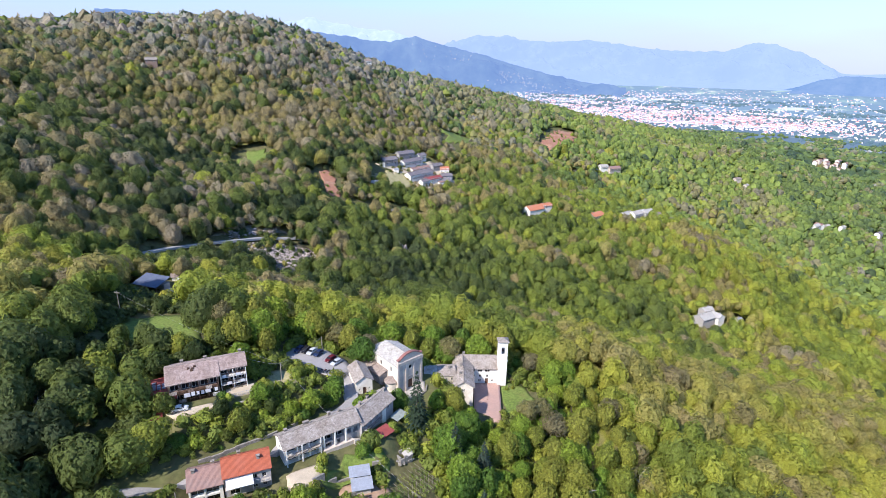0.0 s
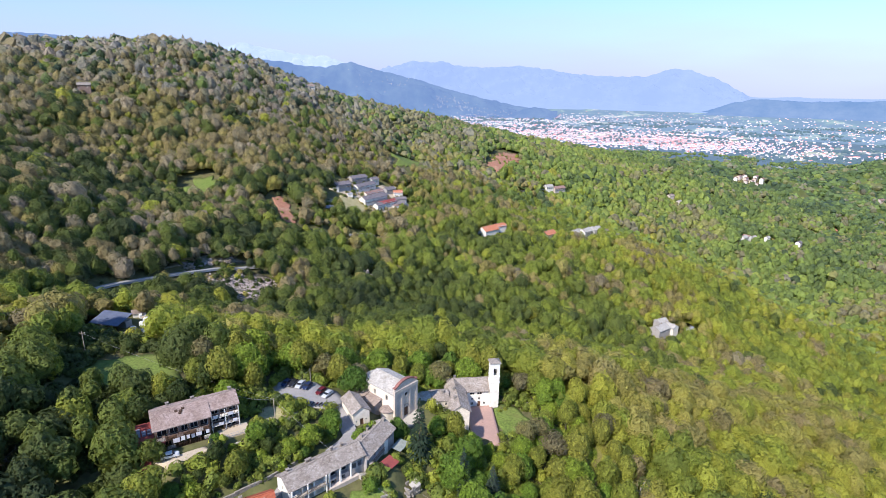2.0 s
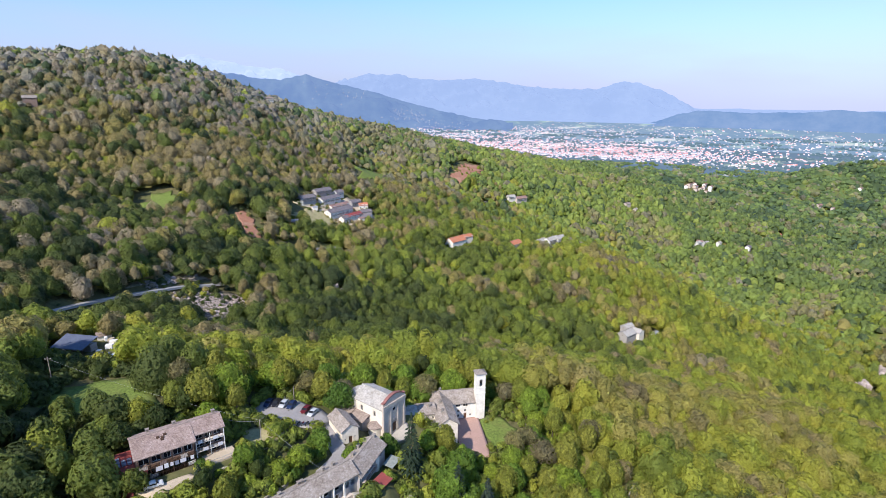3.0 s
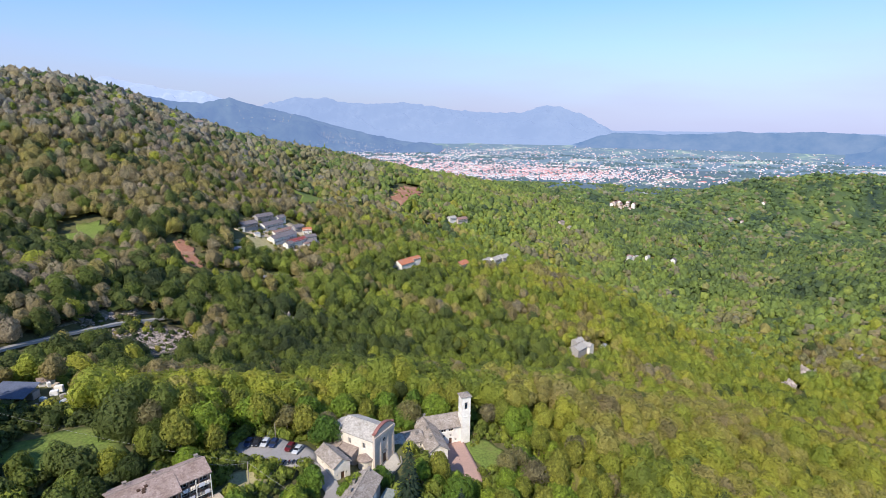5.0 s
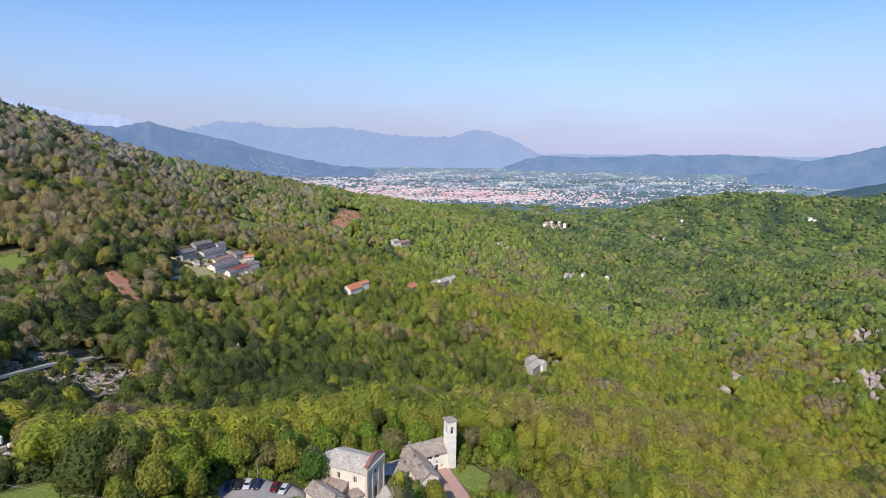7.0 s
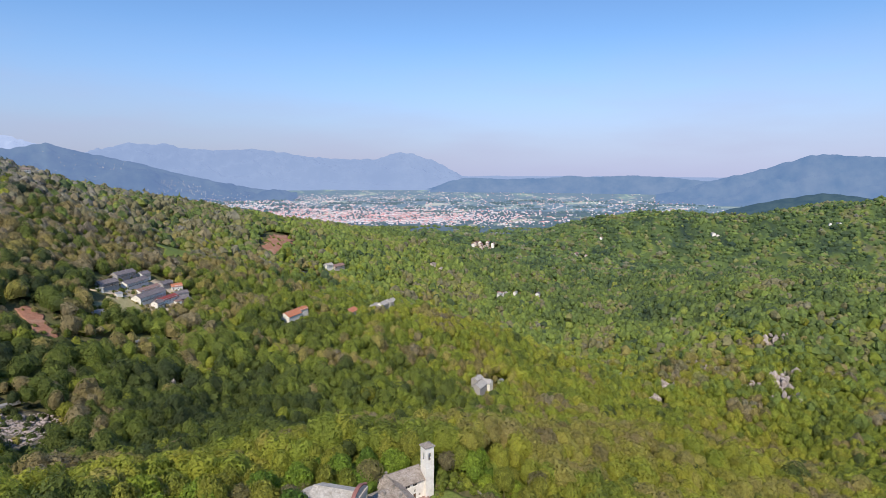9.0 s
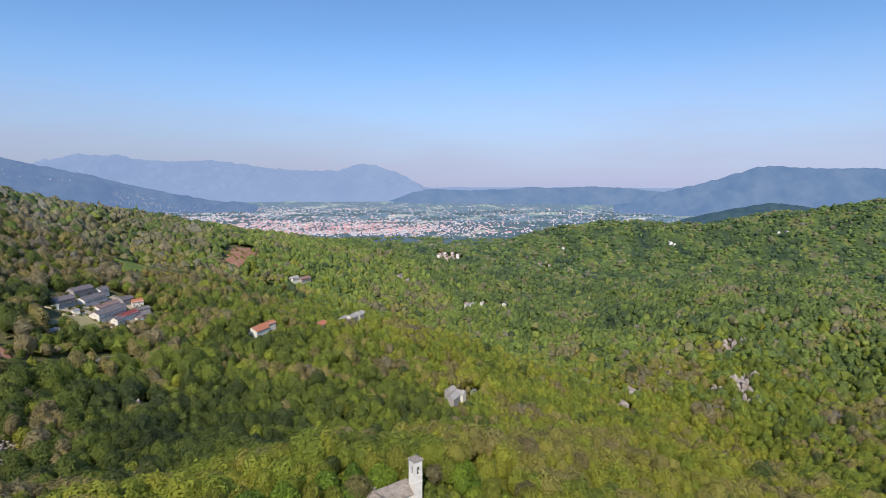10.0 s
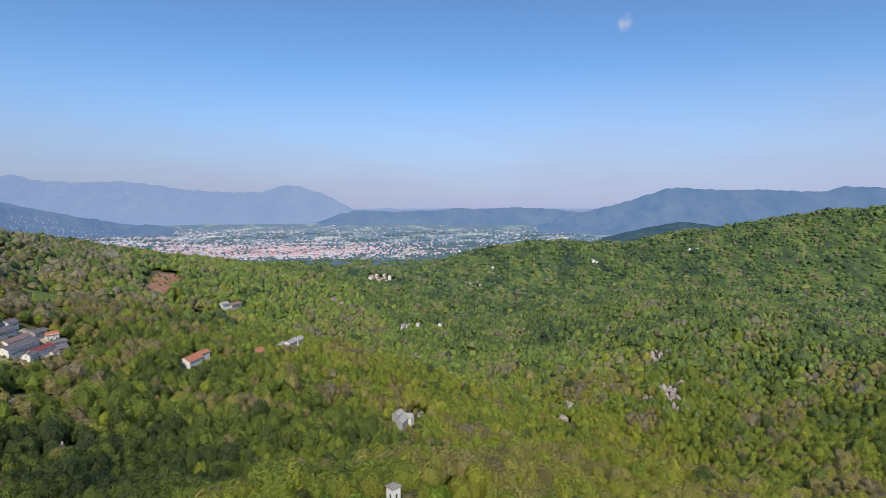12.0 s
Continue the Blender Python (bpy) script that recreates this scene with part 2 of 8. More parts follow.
M_SLAB_BROWN = slab_roof("brown_stone_slabs", (0.21, 0.165, 0.14), (0.28, 0.225, 0.195), (0.35, 0.29, 0.25), 0.4, (0.24, 0.19, 0.16))


def slab_pieces(name, lo, mid, hi):
    """Single split stones: every stone its own grey, with lichen grain."""
    m, nt, b = mat_new(name, 0.8)
    pos = place_of(nt)
    isl = nt.nodes.new("ShaderNodeNewGeometry")
    c = ramp_node(nt, isl.outputs["Random Per Island"], [(0.0, lo), (0.5, mid), (1.0, hi)]).outputs[0]
    grain = ramp_node(nt, noise_node(nt, 5.0, 4, pos).outputs["Fac"], [(0.3, (0.8, 0.8, 0.8)), (0.7, (1.15, 1.13, 1.1))]).outputs[0]
    patch = ramp_node(nt, noise_node(nt, 0.35, 5, pos, 0.7).outputs["Fac"], [(0.42, (1.08, 1.07, 1.05)), (0.7, (0.72, 0.68, 0.62))]).outputs[0]
    c = mix_node(nt, 1.0, mix_node(nt, 1.0, c, grain, "MULTIPLY"), patch, "MULTIPLY")
    nt.links.new(c, b.inputs["Base Color"])
    return m


M_SLAB_GREY = slab_roof("grey_stone_slabs", (0.135, 0.12, 0.128), (0.18, 0.16, 0.168), (0.25, 0.225, 0.23), 0.6, (0.15, 0.13, 0.132))
P_SLAB = slab_pieces("split_stones", (0.275, 0.24, 0.215), (0.35, 0.31, 0.28), (0.43, 0.39, 0.36))
P_SLAB_PALE = slab_pieces("pale_split_stones", (0.40, 0.38, 0.35), (0.47, 0.45, 0.42), (0.55, 0.53, 0.50))
P_SLAB_BROWN = slab_pieces("brown_split_stones", (0.31, 0.235, 0.215), (0.37, 0.29, 0.265), (0.43, 0.345, 0.315))
M_TILE_NEW = tile_roof("new_clay_tiles", (0.46, 0.125, 0.065), (0.40, 0.13, 0.08), 25)
M_TILE_OLD = tile_roof("old_clay_tiles", (0.36, 0.22, 0.18), (0.27, 0.20, 0.18), 25)
M_TILE_RED = plain("red_sheeting", (0.31, 0.078, 0.068), 0.2, 2, 0.5, 0.6)
M_TILE_ORANGE = tile_roof("orange_tiles", (0.58, 0.22, 0.12), (0.50, 0.24, 0.16), 60)
M_COPING = plain("red_coping", (0.30, 0.135, 0.115), 0.2, 2, 0.6, 0.8)
M_TIMBER = plain("dark_timber", (0.10, 0.06, 0.04), 0.35, 5, 1.0, 0.8)
M_PANE = plain("dark_panes", (0.02, 0.022, 0.026), 0.3, 1, 0.5, 0.15, 0.0)
M_SHUTTER = plain("brown_shutters", (0.15, 0.08, 0.05), 0.3, 5, 1, 0.7)
M_METAL = plain("grey_metal_sheet", (0.42, 0.44, 0.48), 0.22, 3, 0.6, 0.5, 0.2, 0.02, 0.3, dirt=(0.33, 0.33, 0.34))
M_DULLSHEET = plain("dull_sheeting", (0.30, 0.33, 0.30), 0.25, 2, 0.6, 0.7, 0.2)
M_CONCRETE = plain("concrete", (0.48, 0.44, 0.38), 0.18, 2.5, 0.3, 0.9, 0.2)
M_ASPHALT = plain("worn_asphalt", (0.34, 0.325, 0.32), 0.18, 3.5, 0.25, 0.9, 0.2, dirt=(0.25, 0.24, 0.23))
M_ROADWAY = plain("pale_asphalt", (0.36, 0.35, 0.34), 0.12, 3.5, 0.2, 0.9, 0.2, dirt=(0.32, 0.31, 0.29))
M_RUBBLE = plain("rubble_bank", (0.23, 0.20, 0.15), 0.5, 0.9, 0.2, 0.95, 0.9, 0.3, dirt=(0.12, 0.13, 0.06))
M_PAVING = plain("pinkish_paving", (0.46, 0.30, 0.25), 0.15, 2, 0.3, 0.9, 0.2, dirt=(0.38, 0.26, 0.22))
M_GRAVEL = plain("pale_gravel", (0.55, 0.46, 0.34), 0.2, 4, 0.4, 0.95, 0.3)
M_GRASS = plain("grass", (0.155, 0.215, 0.045), 0.45, 1.2, 0.12, 0.95, 0.6, 0.1, dirt=(0.19, 0.20, 0.06))
M_DRYGRASS = plain("dry_grass", (0.42, 0.37, 0.20), 0.3, 1.5, 0.2, 0.95, 0.5, 0.1, dirt=(0.26, 0.25, 0.10))
M_SOIL = plain("bare_soil", (0.38, 0.25, 0.17), 0.3, 0.8, 0.15, 0.95, 0.5, 0.15, dirt=(0.44, 0.33, 0.24))
M_FLOOR = plain("forest_floor", (0.135, 0.125, 0.055), 0.4, 0.5, 0.05, 0.95, 0.5, 0.2, dirt=(0.10, 0.13, 0.035))
M_ROCK = plain("bare_rock", (0.46, 0.39, 0.36), 0.4, 0.6, 0.15, 0.95, 0.9, 0.4, dirt=(0.20, 0.17, 0.13))
M_FELLED = plain("felled_soil", (0.36, 0.175, 0.115), 0.35, 0.5, 0.1, 0.95, 0.6, 0.3, dirt=(0.42, 0.30, 0.21))
M_SCREE = plain("pink_scree", (0.36, 0.28, 0.23), 0.4, 0.9, 0.2, 0.95, 0.8, 0.25, dirt=(0.17, 0.16, 0.08))
M_WOODPOLE = plain("grey_wooden_pole", (0.36, 0.31, 0.25), 0.2, 5, 1, 0.9)
M_WIRE = plain("power_line", (0.45, 0.45, 0.45), 0.1, 5, 1, 0.6)
M_TYRE = plain("rubber", (0.02, 0.02, 0.02), 0.2, 5, 1, 0.8)
M_TARP = plain("white_sheeting", (0.80, 0.80, 0.80), 0.06, 3, 0.5, 0.7)
M_BLUE = plain("blue_tarpaulin", (0.30, 0.34, 0.43), 0.3, 2, 0.8, 0.6)
M_BLUEROOF = plain("blue_grey_sheeting", (0.12, 0.14, 0.20), 0.25, 2, 0.4, 0.5)
M_LAUNDRY = plain("washing", (0.72, 0.70, 0.72), 0.1, 3, 1, 0.9)
CAR_PAINT = {}
for cname, ccol in (("navy", (0.02, 0.035, 0.09)), ("silver", (0.50, 0.52, 0.55)), ("black", (0.02, 0.02, 0.025)), ("red", (0.12, 0.016, 0.02)), ("white", (0.72, 0.72, 0.70))):
    CAR_PAINT[cname] = plain(cname + "_car_paint", ccol, 0.05, 1, 0.5, 0.25, 0.0)


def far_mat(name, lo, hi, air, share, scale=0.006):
    """Distant country behind kilometres of air: a plain backdrop, the haze put in as a faint blue glow."""
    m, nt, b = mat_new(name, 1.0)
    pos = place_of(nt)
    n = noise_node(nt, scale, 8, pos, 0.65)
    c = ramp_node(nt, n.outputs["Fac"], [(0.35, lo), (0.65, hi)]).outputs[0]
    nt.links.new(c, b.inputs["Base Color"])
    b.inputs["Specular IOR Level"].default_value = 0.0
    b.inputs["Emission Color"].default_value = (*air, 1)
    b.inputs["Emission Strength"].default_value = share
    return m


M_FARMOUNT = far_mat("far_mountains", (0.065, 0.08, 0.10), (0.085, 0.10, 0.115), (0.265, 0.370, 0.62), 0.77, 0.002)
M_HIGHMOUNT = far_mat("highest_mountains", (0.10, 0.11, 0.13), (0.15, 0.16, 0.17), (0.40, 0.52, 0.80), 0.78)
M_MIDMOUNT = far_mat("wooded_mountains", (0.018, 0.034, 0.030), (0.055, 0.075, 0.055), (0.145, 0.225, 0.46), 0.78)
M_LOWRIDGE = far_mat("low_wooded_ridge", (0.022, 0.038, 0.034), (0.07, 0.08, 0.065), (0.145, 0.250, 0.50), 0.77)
# cloud shade over the knoll is put into its dark base and weak glow
M_KNOLL = far_mat("cloud_shaded_knoll", (0.012, 0.025, 0.018), (0.04, 0.06, 0.04), (0.06, 0.12, 0.22), 0.6, 0.02)


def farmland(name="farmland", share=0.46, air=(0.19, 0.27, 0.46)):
    """The plain: a patchwork of meadows, fields and woods, its haze put in as a bluish glow."""
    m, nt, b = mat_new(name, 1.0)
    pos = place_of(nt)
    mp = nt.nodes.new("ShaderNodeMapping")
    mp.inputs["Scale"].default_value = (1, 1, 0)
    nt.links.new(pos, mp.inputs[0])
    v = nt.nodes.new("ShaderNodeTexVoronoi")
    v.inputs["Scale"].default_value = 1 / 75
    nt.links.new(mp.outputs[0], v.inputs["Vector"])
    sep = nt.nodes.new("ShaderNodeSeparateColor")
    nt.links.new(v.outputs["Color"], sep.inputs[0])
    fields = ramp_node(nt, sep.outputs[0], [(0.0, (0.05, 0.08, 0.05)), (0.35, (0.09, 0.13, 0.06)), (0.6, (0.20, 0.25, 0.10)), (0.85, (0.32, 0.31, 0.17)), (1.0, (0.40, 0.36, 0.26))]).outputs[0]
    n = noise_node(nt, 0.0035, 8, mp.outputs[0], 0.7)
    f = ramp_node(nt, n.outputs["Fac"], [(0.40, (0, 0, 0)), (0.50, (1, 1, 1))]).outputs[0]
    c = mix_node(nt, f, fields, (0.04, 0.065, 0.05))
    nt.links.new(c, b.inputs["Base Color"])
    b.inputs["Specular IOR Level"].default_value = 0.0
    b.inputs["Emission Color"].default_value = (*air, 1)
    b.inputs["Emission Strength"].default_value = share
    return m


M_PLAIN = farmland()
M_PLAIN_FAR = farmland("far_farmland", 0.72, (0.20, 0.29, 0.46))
# trees of the plain, distant haze added as blue emission
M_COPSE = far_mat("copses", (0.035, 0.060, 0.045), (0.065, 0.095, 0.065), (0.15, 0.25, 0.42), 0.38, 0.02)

# ---- the lie of the land ----
# Height is a floor of -200 m plus broad swells, then hills, then knolls, then the small forms round the church: (x, y, rise).
SWELLS = [
    (-900, -600, 99.9), (200, -600, -4.9), (1300, -600, 7.5), (-350, 357, 151.0), (750, 357, 42.2), (1850, 357, 63.8),
    (2950, 357, 190.2), (4050, 357, -122.2), (-900, 1314, -21.4), (200, 1314, 20.4), (1300, 1314, -60.4), (2400, 1314, -17.9),
    (3500, 1314, -8.2), (-350, 2271, 262.2), (750, 2271, -276.6), (1850, 2271, -51.5), (2950, 2271, -15.5), (4050, 2271, -46.0),
    (-900, 3228, -154.2), (200, 3228, -4.0), (1300, 3228, 116.4), (2400, 3228, 56.4), (3500, 3228, -27.6), (-350, 4185, -23.9),
    (750, 4185, -51.9), (1850, 4185, -71.0), (2950, 4185, -96.9),
]
HILLS_A = [
    (-280, -300, 14.4), (140, -300, -24.2), (560, -300, -29.4), (-490, 65, 40.6), (-70, 65, -6.0), (350, 65, -34.1),
    (770, 65, 108.3), (1190, 65, -97.3), (1610, 65, -13.4), (2450, 65, 82.7), (-700, 430, 46.9), (-280, 430, 5.5),
    (140, 430, -45.9), (560, 430, -16.1), (980, 430, -6.9), (1400, 430, 91.4), (1820, 430, -52.5), (2240, 430, 84.9),
    (2660, 430, 1.1), (-490, 796, 83.4), (-70, 796, 54.6), (350, 796, -2.8),
]
HILLS_B = [
    (770, 796, -98.5), (1190, 796, 64.9), (1610, 796, -92.2), (2030, 796, 159.8), (2450, 796, -109.5), (-700, 1161, 2.9),
    (-280, 1161, 21.3), (140, 1161, 75.8), (560, 1161, -4.5), (980, 1161, 42.6), (1400, 1161, -123.4), (1820, 1161, 158.1),
    (2240, 1161, -227.5), (2660, 1161, 252.3), (-70, 1527, -11.7), (350, 1527, 30.3), (770, 1527, 111.5), (1190, 1527, 104.0),
    (1610, 1527, 134.0), (2030, 1527, 74.2), (2450, 1527, 25.5),
]
KNOLLS_A = [
    (-380, -80, 7.6), (-210, -80, -4.3), (-40, -80, 5.1), (130, -80, 16.7), (300, -80, -30.0), (470, -80, -39.4),
    (-295, 67, 7.8), (-125, 67, 4.0), (45, 67, 7.1), (215, 67, -19.7), (385, 67, 24.3), (555, 67, 12.2),
    (-380, 215, -1.7), (-210, 215, -8.7), (-40, 215, 3.1), (130, 215, 14.0), (300, 215, -10.2), (470, 215, -59.6),
    (640, 215, -46.9), (-295, 363, 2.2), (-125, 363, -13.5), (45, 363, -13.2), (215, 363, -5.0),
]
KNOLLS_B = [
    (385, 363, -4.5), (555, 363, 46.8), (-380, 511, -18.1), (-210, 511, -11.5), (-40, 511, -25.6), (130, 511, 15.0),
    (300, 511, 38.3), (470, 511, -56.1), (640, 511, -33.0), (-295, 659, -16.0), (-125, 659, 16.2), (45, 659, 0.2),
    (215, 659, -42.9), (385, 659, 6.5), (555, 659, 8.1), (-380, 807, 9.8), (-210, 807, 24.2), (-40, 807, -42.9),
    (130, 807, 4.0), (300, 807, 10.6), (470, 807, 2.8), (640, 807, 50.2),
]
SPURS_A = [
    (-146, 130, 4.9), (-62, 130, 2.3), (22, 130, 2.0), (106, 130, -0.3), (190, 130, -1.6), (358, 130, 8.0),
    (442, 130, 15.6), (-188, 203, -7.2), (-104, 203, 4.7), (-20, 203, 6.2), (64, 203, 12.8), (148, 203, 11.4),
    (232, 203, 21.1), (316, 203, 8.6), (400, 203, -21.3), (-230, 276, -1.8), (-146, 276, -12.6), (-62, 276, -10.3),
    (22, 276, -1.8), (106, 276, -7.9), (190, 276, -6.5), (274, 276, -7.5), (-188, 349, 9.4), (-104, 349, 2.4),
]
SPURS_B = [
    (-20, 349, 0.0), (64, 349, -3.6), (148, 349, -4.9), (232, 349, 7.6), (316, 349, -11.0), (400, 349, -5.1),
    (-230, 422, -11.6), (-146, 422, -0.9), (-62, 422, -0.4), (22, 422, 3.4), (106, 422, 3.1), (190, 422, -10.5),
    (274, 422, -4.1), (358, 422, 3.5), (442, 422, -8.8), (-188, 495, -23.1), (-104, 495, 26.0), (-20, 495, -15.7),
    (64, 495, 5.2), (148, 495, -5.3), (232, 495, 10.3), (316, 495, 1.5), (400, 495, 9.8),
]
SITE_FORMS = [
    (-120, 70, -4.0), (-58, 70, -7.0), (4, 70, -0.9), (66, 70, -3.4), (128, 70, 1.0), (-89, 123, -1.6),
    (-27, 123, 10.3), (35, 123, -3.9), (97, 123, -0.7), (-120, 177, 10.3), (-58, 177, 0.9), (4, 177, -1.9),
    (66, 177, 14.4), (128, 177, -1.2),
]
EAST_SLOPES = [
    (500, 150, -4.0), (1100, 150, 17.2), (1700, 150, -55.1), (2300, 150, -44.0), (2900, 150, 18.5), (800, 670, 10.7),
    (1400, 670, -15.0), (2000, 670, -41.7), (2600, 670, 90.5), (3200, 670, -52.1), (1100, 1190, 24.5), (1700, 1190, -59.5),
    (2300, 1190, 167.8), (2900, 1190, -121.5), (3500, 1190, -93.1), (800, 1710, -4.0), (1400, 1710, 24.7), (2000, 1710, -20.6),
    (2600, 1710, -78.2), (3200, 1710, -118.0), (500, 2230, -9.8), (1100, 2230, 19.1), (1700, 2230, 13.8), (2300, 2230, -25.1),
    (2900, 2230, -33.6), (3500, 2230, -10.5),
]
EAST_SPURS = [
    (440, 130, -1.7), (680, 130, -16.3), (920, 130, -18.4), (1160, 130, -3.2), (560, 345, -20.9), (800, 345, 13.1),
    (1040, 345, -7.4), (1280, 345, 11.6), (200, 560, -4.2), (440, 560, -7.2), (680, 560, 42.2), (920, 560, 20.0),
    (1160, 560, 8.4), (320, 775, 16.5), (560, 775, -61.1), (800, 775, -13.3), (1040, 775, -15.8), (1280, 775, 11.6),
    (200, 990, -14.6), (440, 990, 31.5), (680, 990, 39.6), (920, 990, 1.7), (1160, 990, 35.2), (320, 1205, 1.0),
    (560, 1205, 18.4), (800, 1205, -10.8), (1040, 1205, -13.8), (1280, 1205, 20.4),
]
LAND = [
    (825.0, SWELLS),
    (315.0, HILLS_A + HILLS_B),
    (127.5, KNOLLS_A + KNOLLS_B),
    (63.0, SPURS_A + SPURS_B),
    (46.5, SITE_FORMS),
    (480.0, EAST_SLOPES),
    (170.0, EAST_SPURS),
]

PIVOT = np.array([-45.0, 18.0, 97.0])
PLAIN_Z = -270.0


def smooth(a, b, x):
    t = np.clip((x - a) / (b - a), 0, 1)
    return t * t * (3 - 2 * t)


def ripple(x, y, size, seed=0.0):
    """Smooth noise between about -1 and 1, from crossing waves."""
    v = 0
    for k in range(7):
        a = seed * 1.7 + k * 2.399
        f = (0.7 + 0.27 * k) * 6.283 / size
        v = v + np.sin((x * np.cos(a) + y * np.sin(a)) * f + seed * 3.1 + k * 1.3)
    return v / 3.2


# Levelled ground: (x, y, height, level radius, outer radius)
PADS = [
    (-11, 155, 0.6, 9, 16), (-24, 147, 3.6, 4, 9), (-33, 155, 5.6, 4, 9), (-44, 160, 7.2, 5, 12), (16.5, 158, -7.3, 9, 15),
    (28, 157, -8.0, 7, 14), (-33, 115, 1.8, 7, 12), (-20, 125, 1.5, 6, 11), (-20, 110, -3.0, 5, 10), (-49, 102, 0.5, 8, 14),
    (-65, 128, 12.2, 9, 14), (-53, 132.5, 11.6, 4, 8), (-90, 160, 15.5, 12, 25), (-47, 141, 8.6, 5, 10), (-29, 138, 4.0, 4, 8), (-5, 143, -1.0, 6, 12),
    (-117, 212, 7.5, 8, 20), (205, 551, -55.5, 16, 40), (89, 511, -39.5, 9, 25),
]


def land(x, y):
    x, y = np.asarray(x, float), np.asarray(y, float)
    h = np.full(x.shape, -200.0)
    for radius, forms in LAND:
        for cx, cy, rise in forms:
            h = h + rise * np.exp(-((x - cx) ** 2 + (y - cy) ** 2) / (2 * radius * radius))
    # gullies and ribs on the far valley side and the high hill
    rib = 1 - 2 * np.abs(ripple(x, y, 420, 1.5)) + 0.5 * (1 - 2 * np.abs(ripple(x, y, 190, 4.5)))
    h = h + rib * (7.0 * smooth(430, 620, x) + 4.5 * smooth(590, 700, y) * smooth(120, 0, x))
    for cx, cy, cz, r0, r1 in PADS:
        w = 1 - smooth(r0, r1, np.hypot(x - cx, y - cy))
        h = h * (1 - w) + cz * w
    far = np.hypot(x - PIVOT[0], y - PIVOT[1])
    az = np.degrees(np.arctan2(x - PIVOT[0], y - PIVOT[1]))
    h = np.where(far > 1400, np.maximum(h, PLAIN_Z), h)
    w = smooth(3000, 3700, far)
    return h * (1 - w) + PLAIN_Z * w


def land1(x, y):
    return float(land(np.array([x]), np.array([y]))[0])


def nearer(p):
    """Draws country past 1.5 km towards the eye, so that the horizon stays in sight; angles seen from the path hold."""
    p = np.asarray(p, float)
    off = p - PIVOT
    d = np.hypot(off[:, 0], off[:, 1])
    s = np.where(d > 1500, (1500 + 3400 * (1 - np.exp(-(np.maximum(d, 1500) - 1500) / 3400))) / np.maximum(d, 1), 1.0)
    return PIVOT + off * s[:, None]


# ---- mesh helpers ----
def mesh_from(name, verts, faces, mats, slot=None, smooth_on=False):
    me = bpy.data.meshes.new(name)
    verts = np.ascontiguousarray(verts, np.float32)
    faces = np.ascontiguousarray(faces, np.int32)
    k = faces.shape[1]
    me.vertices.add(len(verts))
    me.vertices.foreach_set("co", verts.ravel())
    me.loops.add(faces.size)
    me.loops.foreach_set("vertex_index", faces.ravel())
    me.polygons.add(len(faces))
    me.polygons.foreach_set("loop_start", np.arange(0, faces.size, k, dtype=np.int32))
    if slot is not None:
        me.polygons.foreach_set("material_index", np.ascontiguousarray(slot, np.int32))
    me.update(calc_edges=True)
    me.polygons.foreach_set("use_smooth", np.full(len(faces), smooth_on))
    for m in mats:
        me.materials.append(m)
    return me


def floats_on(me, name, values):
    a = me.attributes.new(name, "FLOAT", "POINT")
    a.data.foreach_set("value", np.ascontiguousarray(values, np.float32))


def grid_faces(rows, cols):
    i = np.arange(rows * cols).reshape(rows, cols)
    return np.stack([i[:-1, :-1], i[:-1, 1:], i[1:, 1:], i[1:, :-1]], -1).reshape(-1, 4)


# ---- ground: one sheet to the horizon ----
angles = np.radians(np.concatenate([np.arange(-180, -52, 4.0), np.arange(-52, 98, 0.5), np.arange(98, 180, 4.0), [180.0]]))
radii = np.concatenate([[0.5], np.geomspace(12, 16000, 270)])
ga, gr = np.meshgrid(angles, radii)
gx, gy = PIVOT[0] + gr * np.sin(ga), PIVOT[1] + gr * np.cos(ga)
gz = land(gx, gy)
gp = np.stack([gx, gy, gz], -1).reshape(-1, 3)
gf = grid_faces(*gx.shape)[:, ::-1]
mid_r = gr.ravel()[gf[:, 0]]
mid_h = gz.ravel()[gf].mean(1)
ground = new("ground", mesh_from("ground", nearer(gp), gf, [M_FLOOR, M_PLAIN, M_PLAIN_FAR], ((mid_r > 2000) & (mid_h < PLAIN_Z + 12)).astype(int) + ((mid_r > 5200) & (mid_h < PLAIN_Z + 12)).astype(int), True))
tagged(ground, "wooded hillside falling to a farmed plain", "ground", kind="structure")


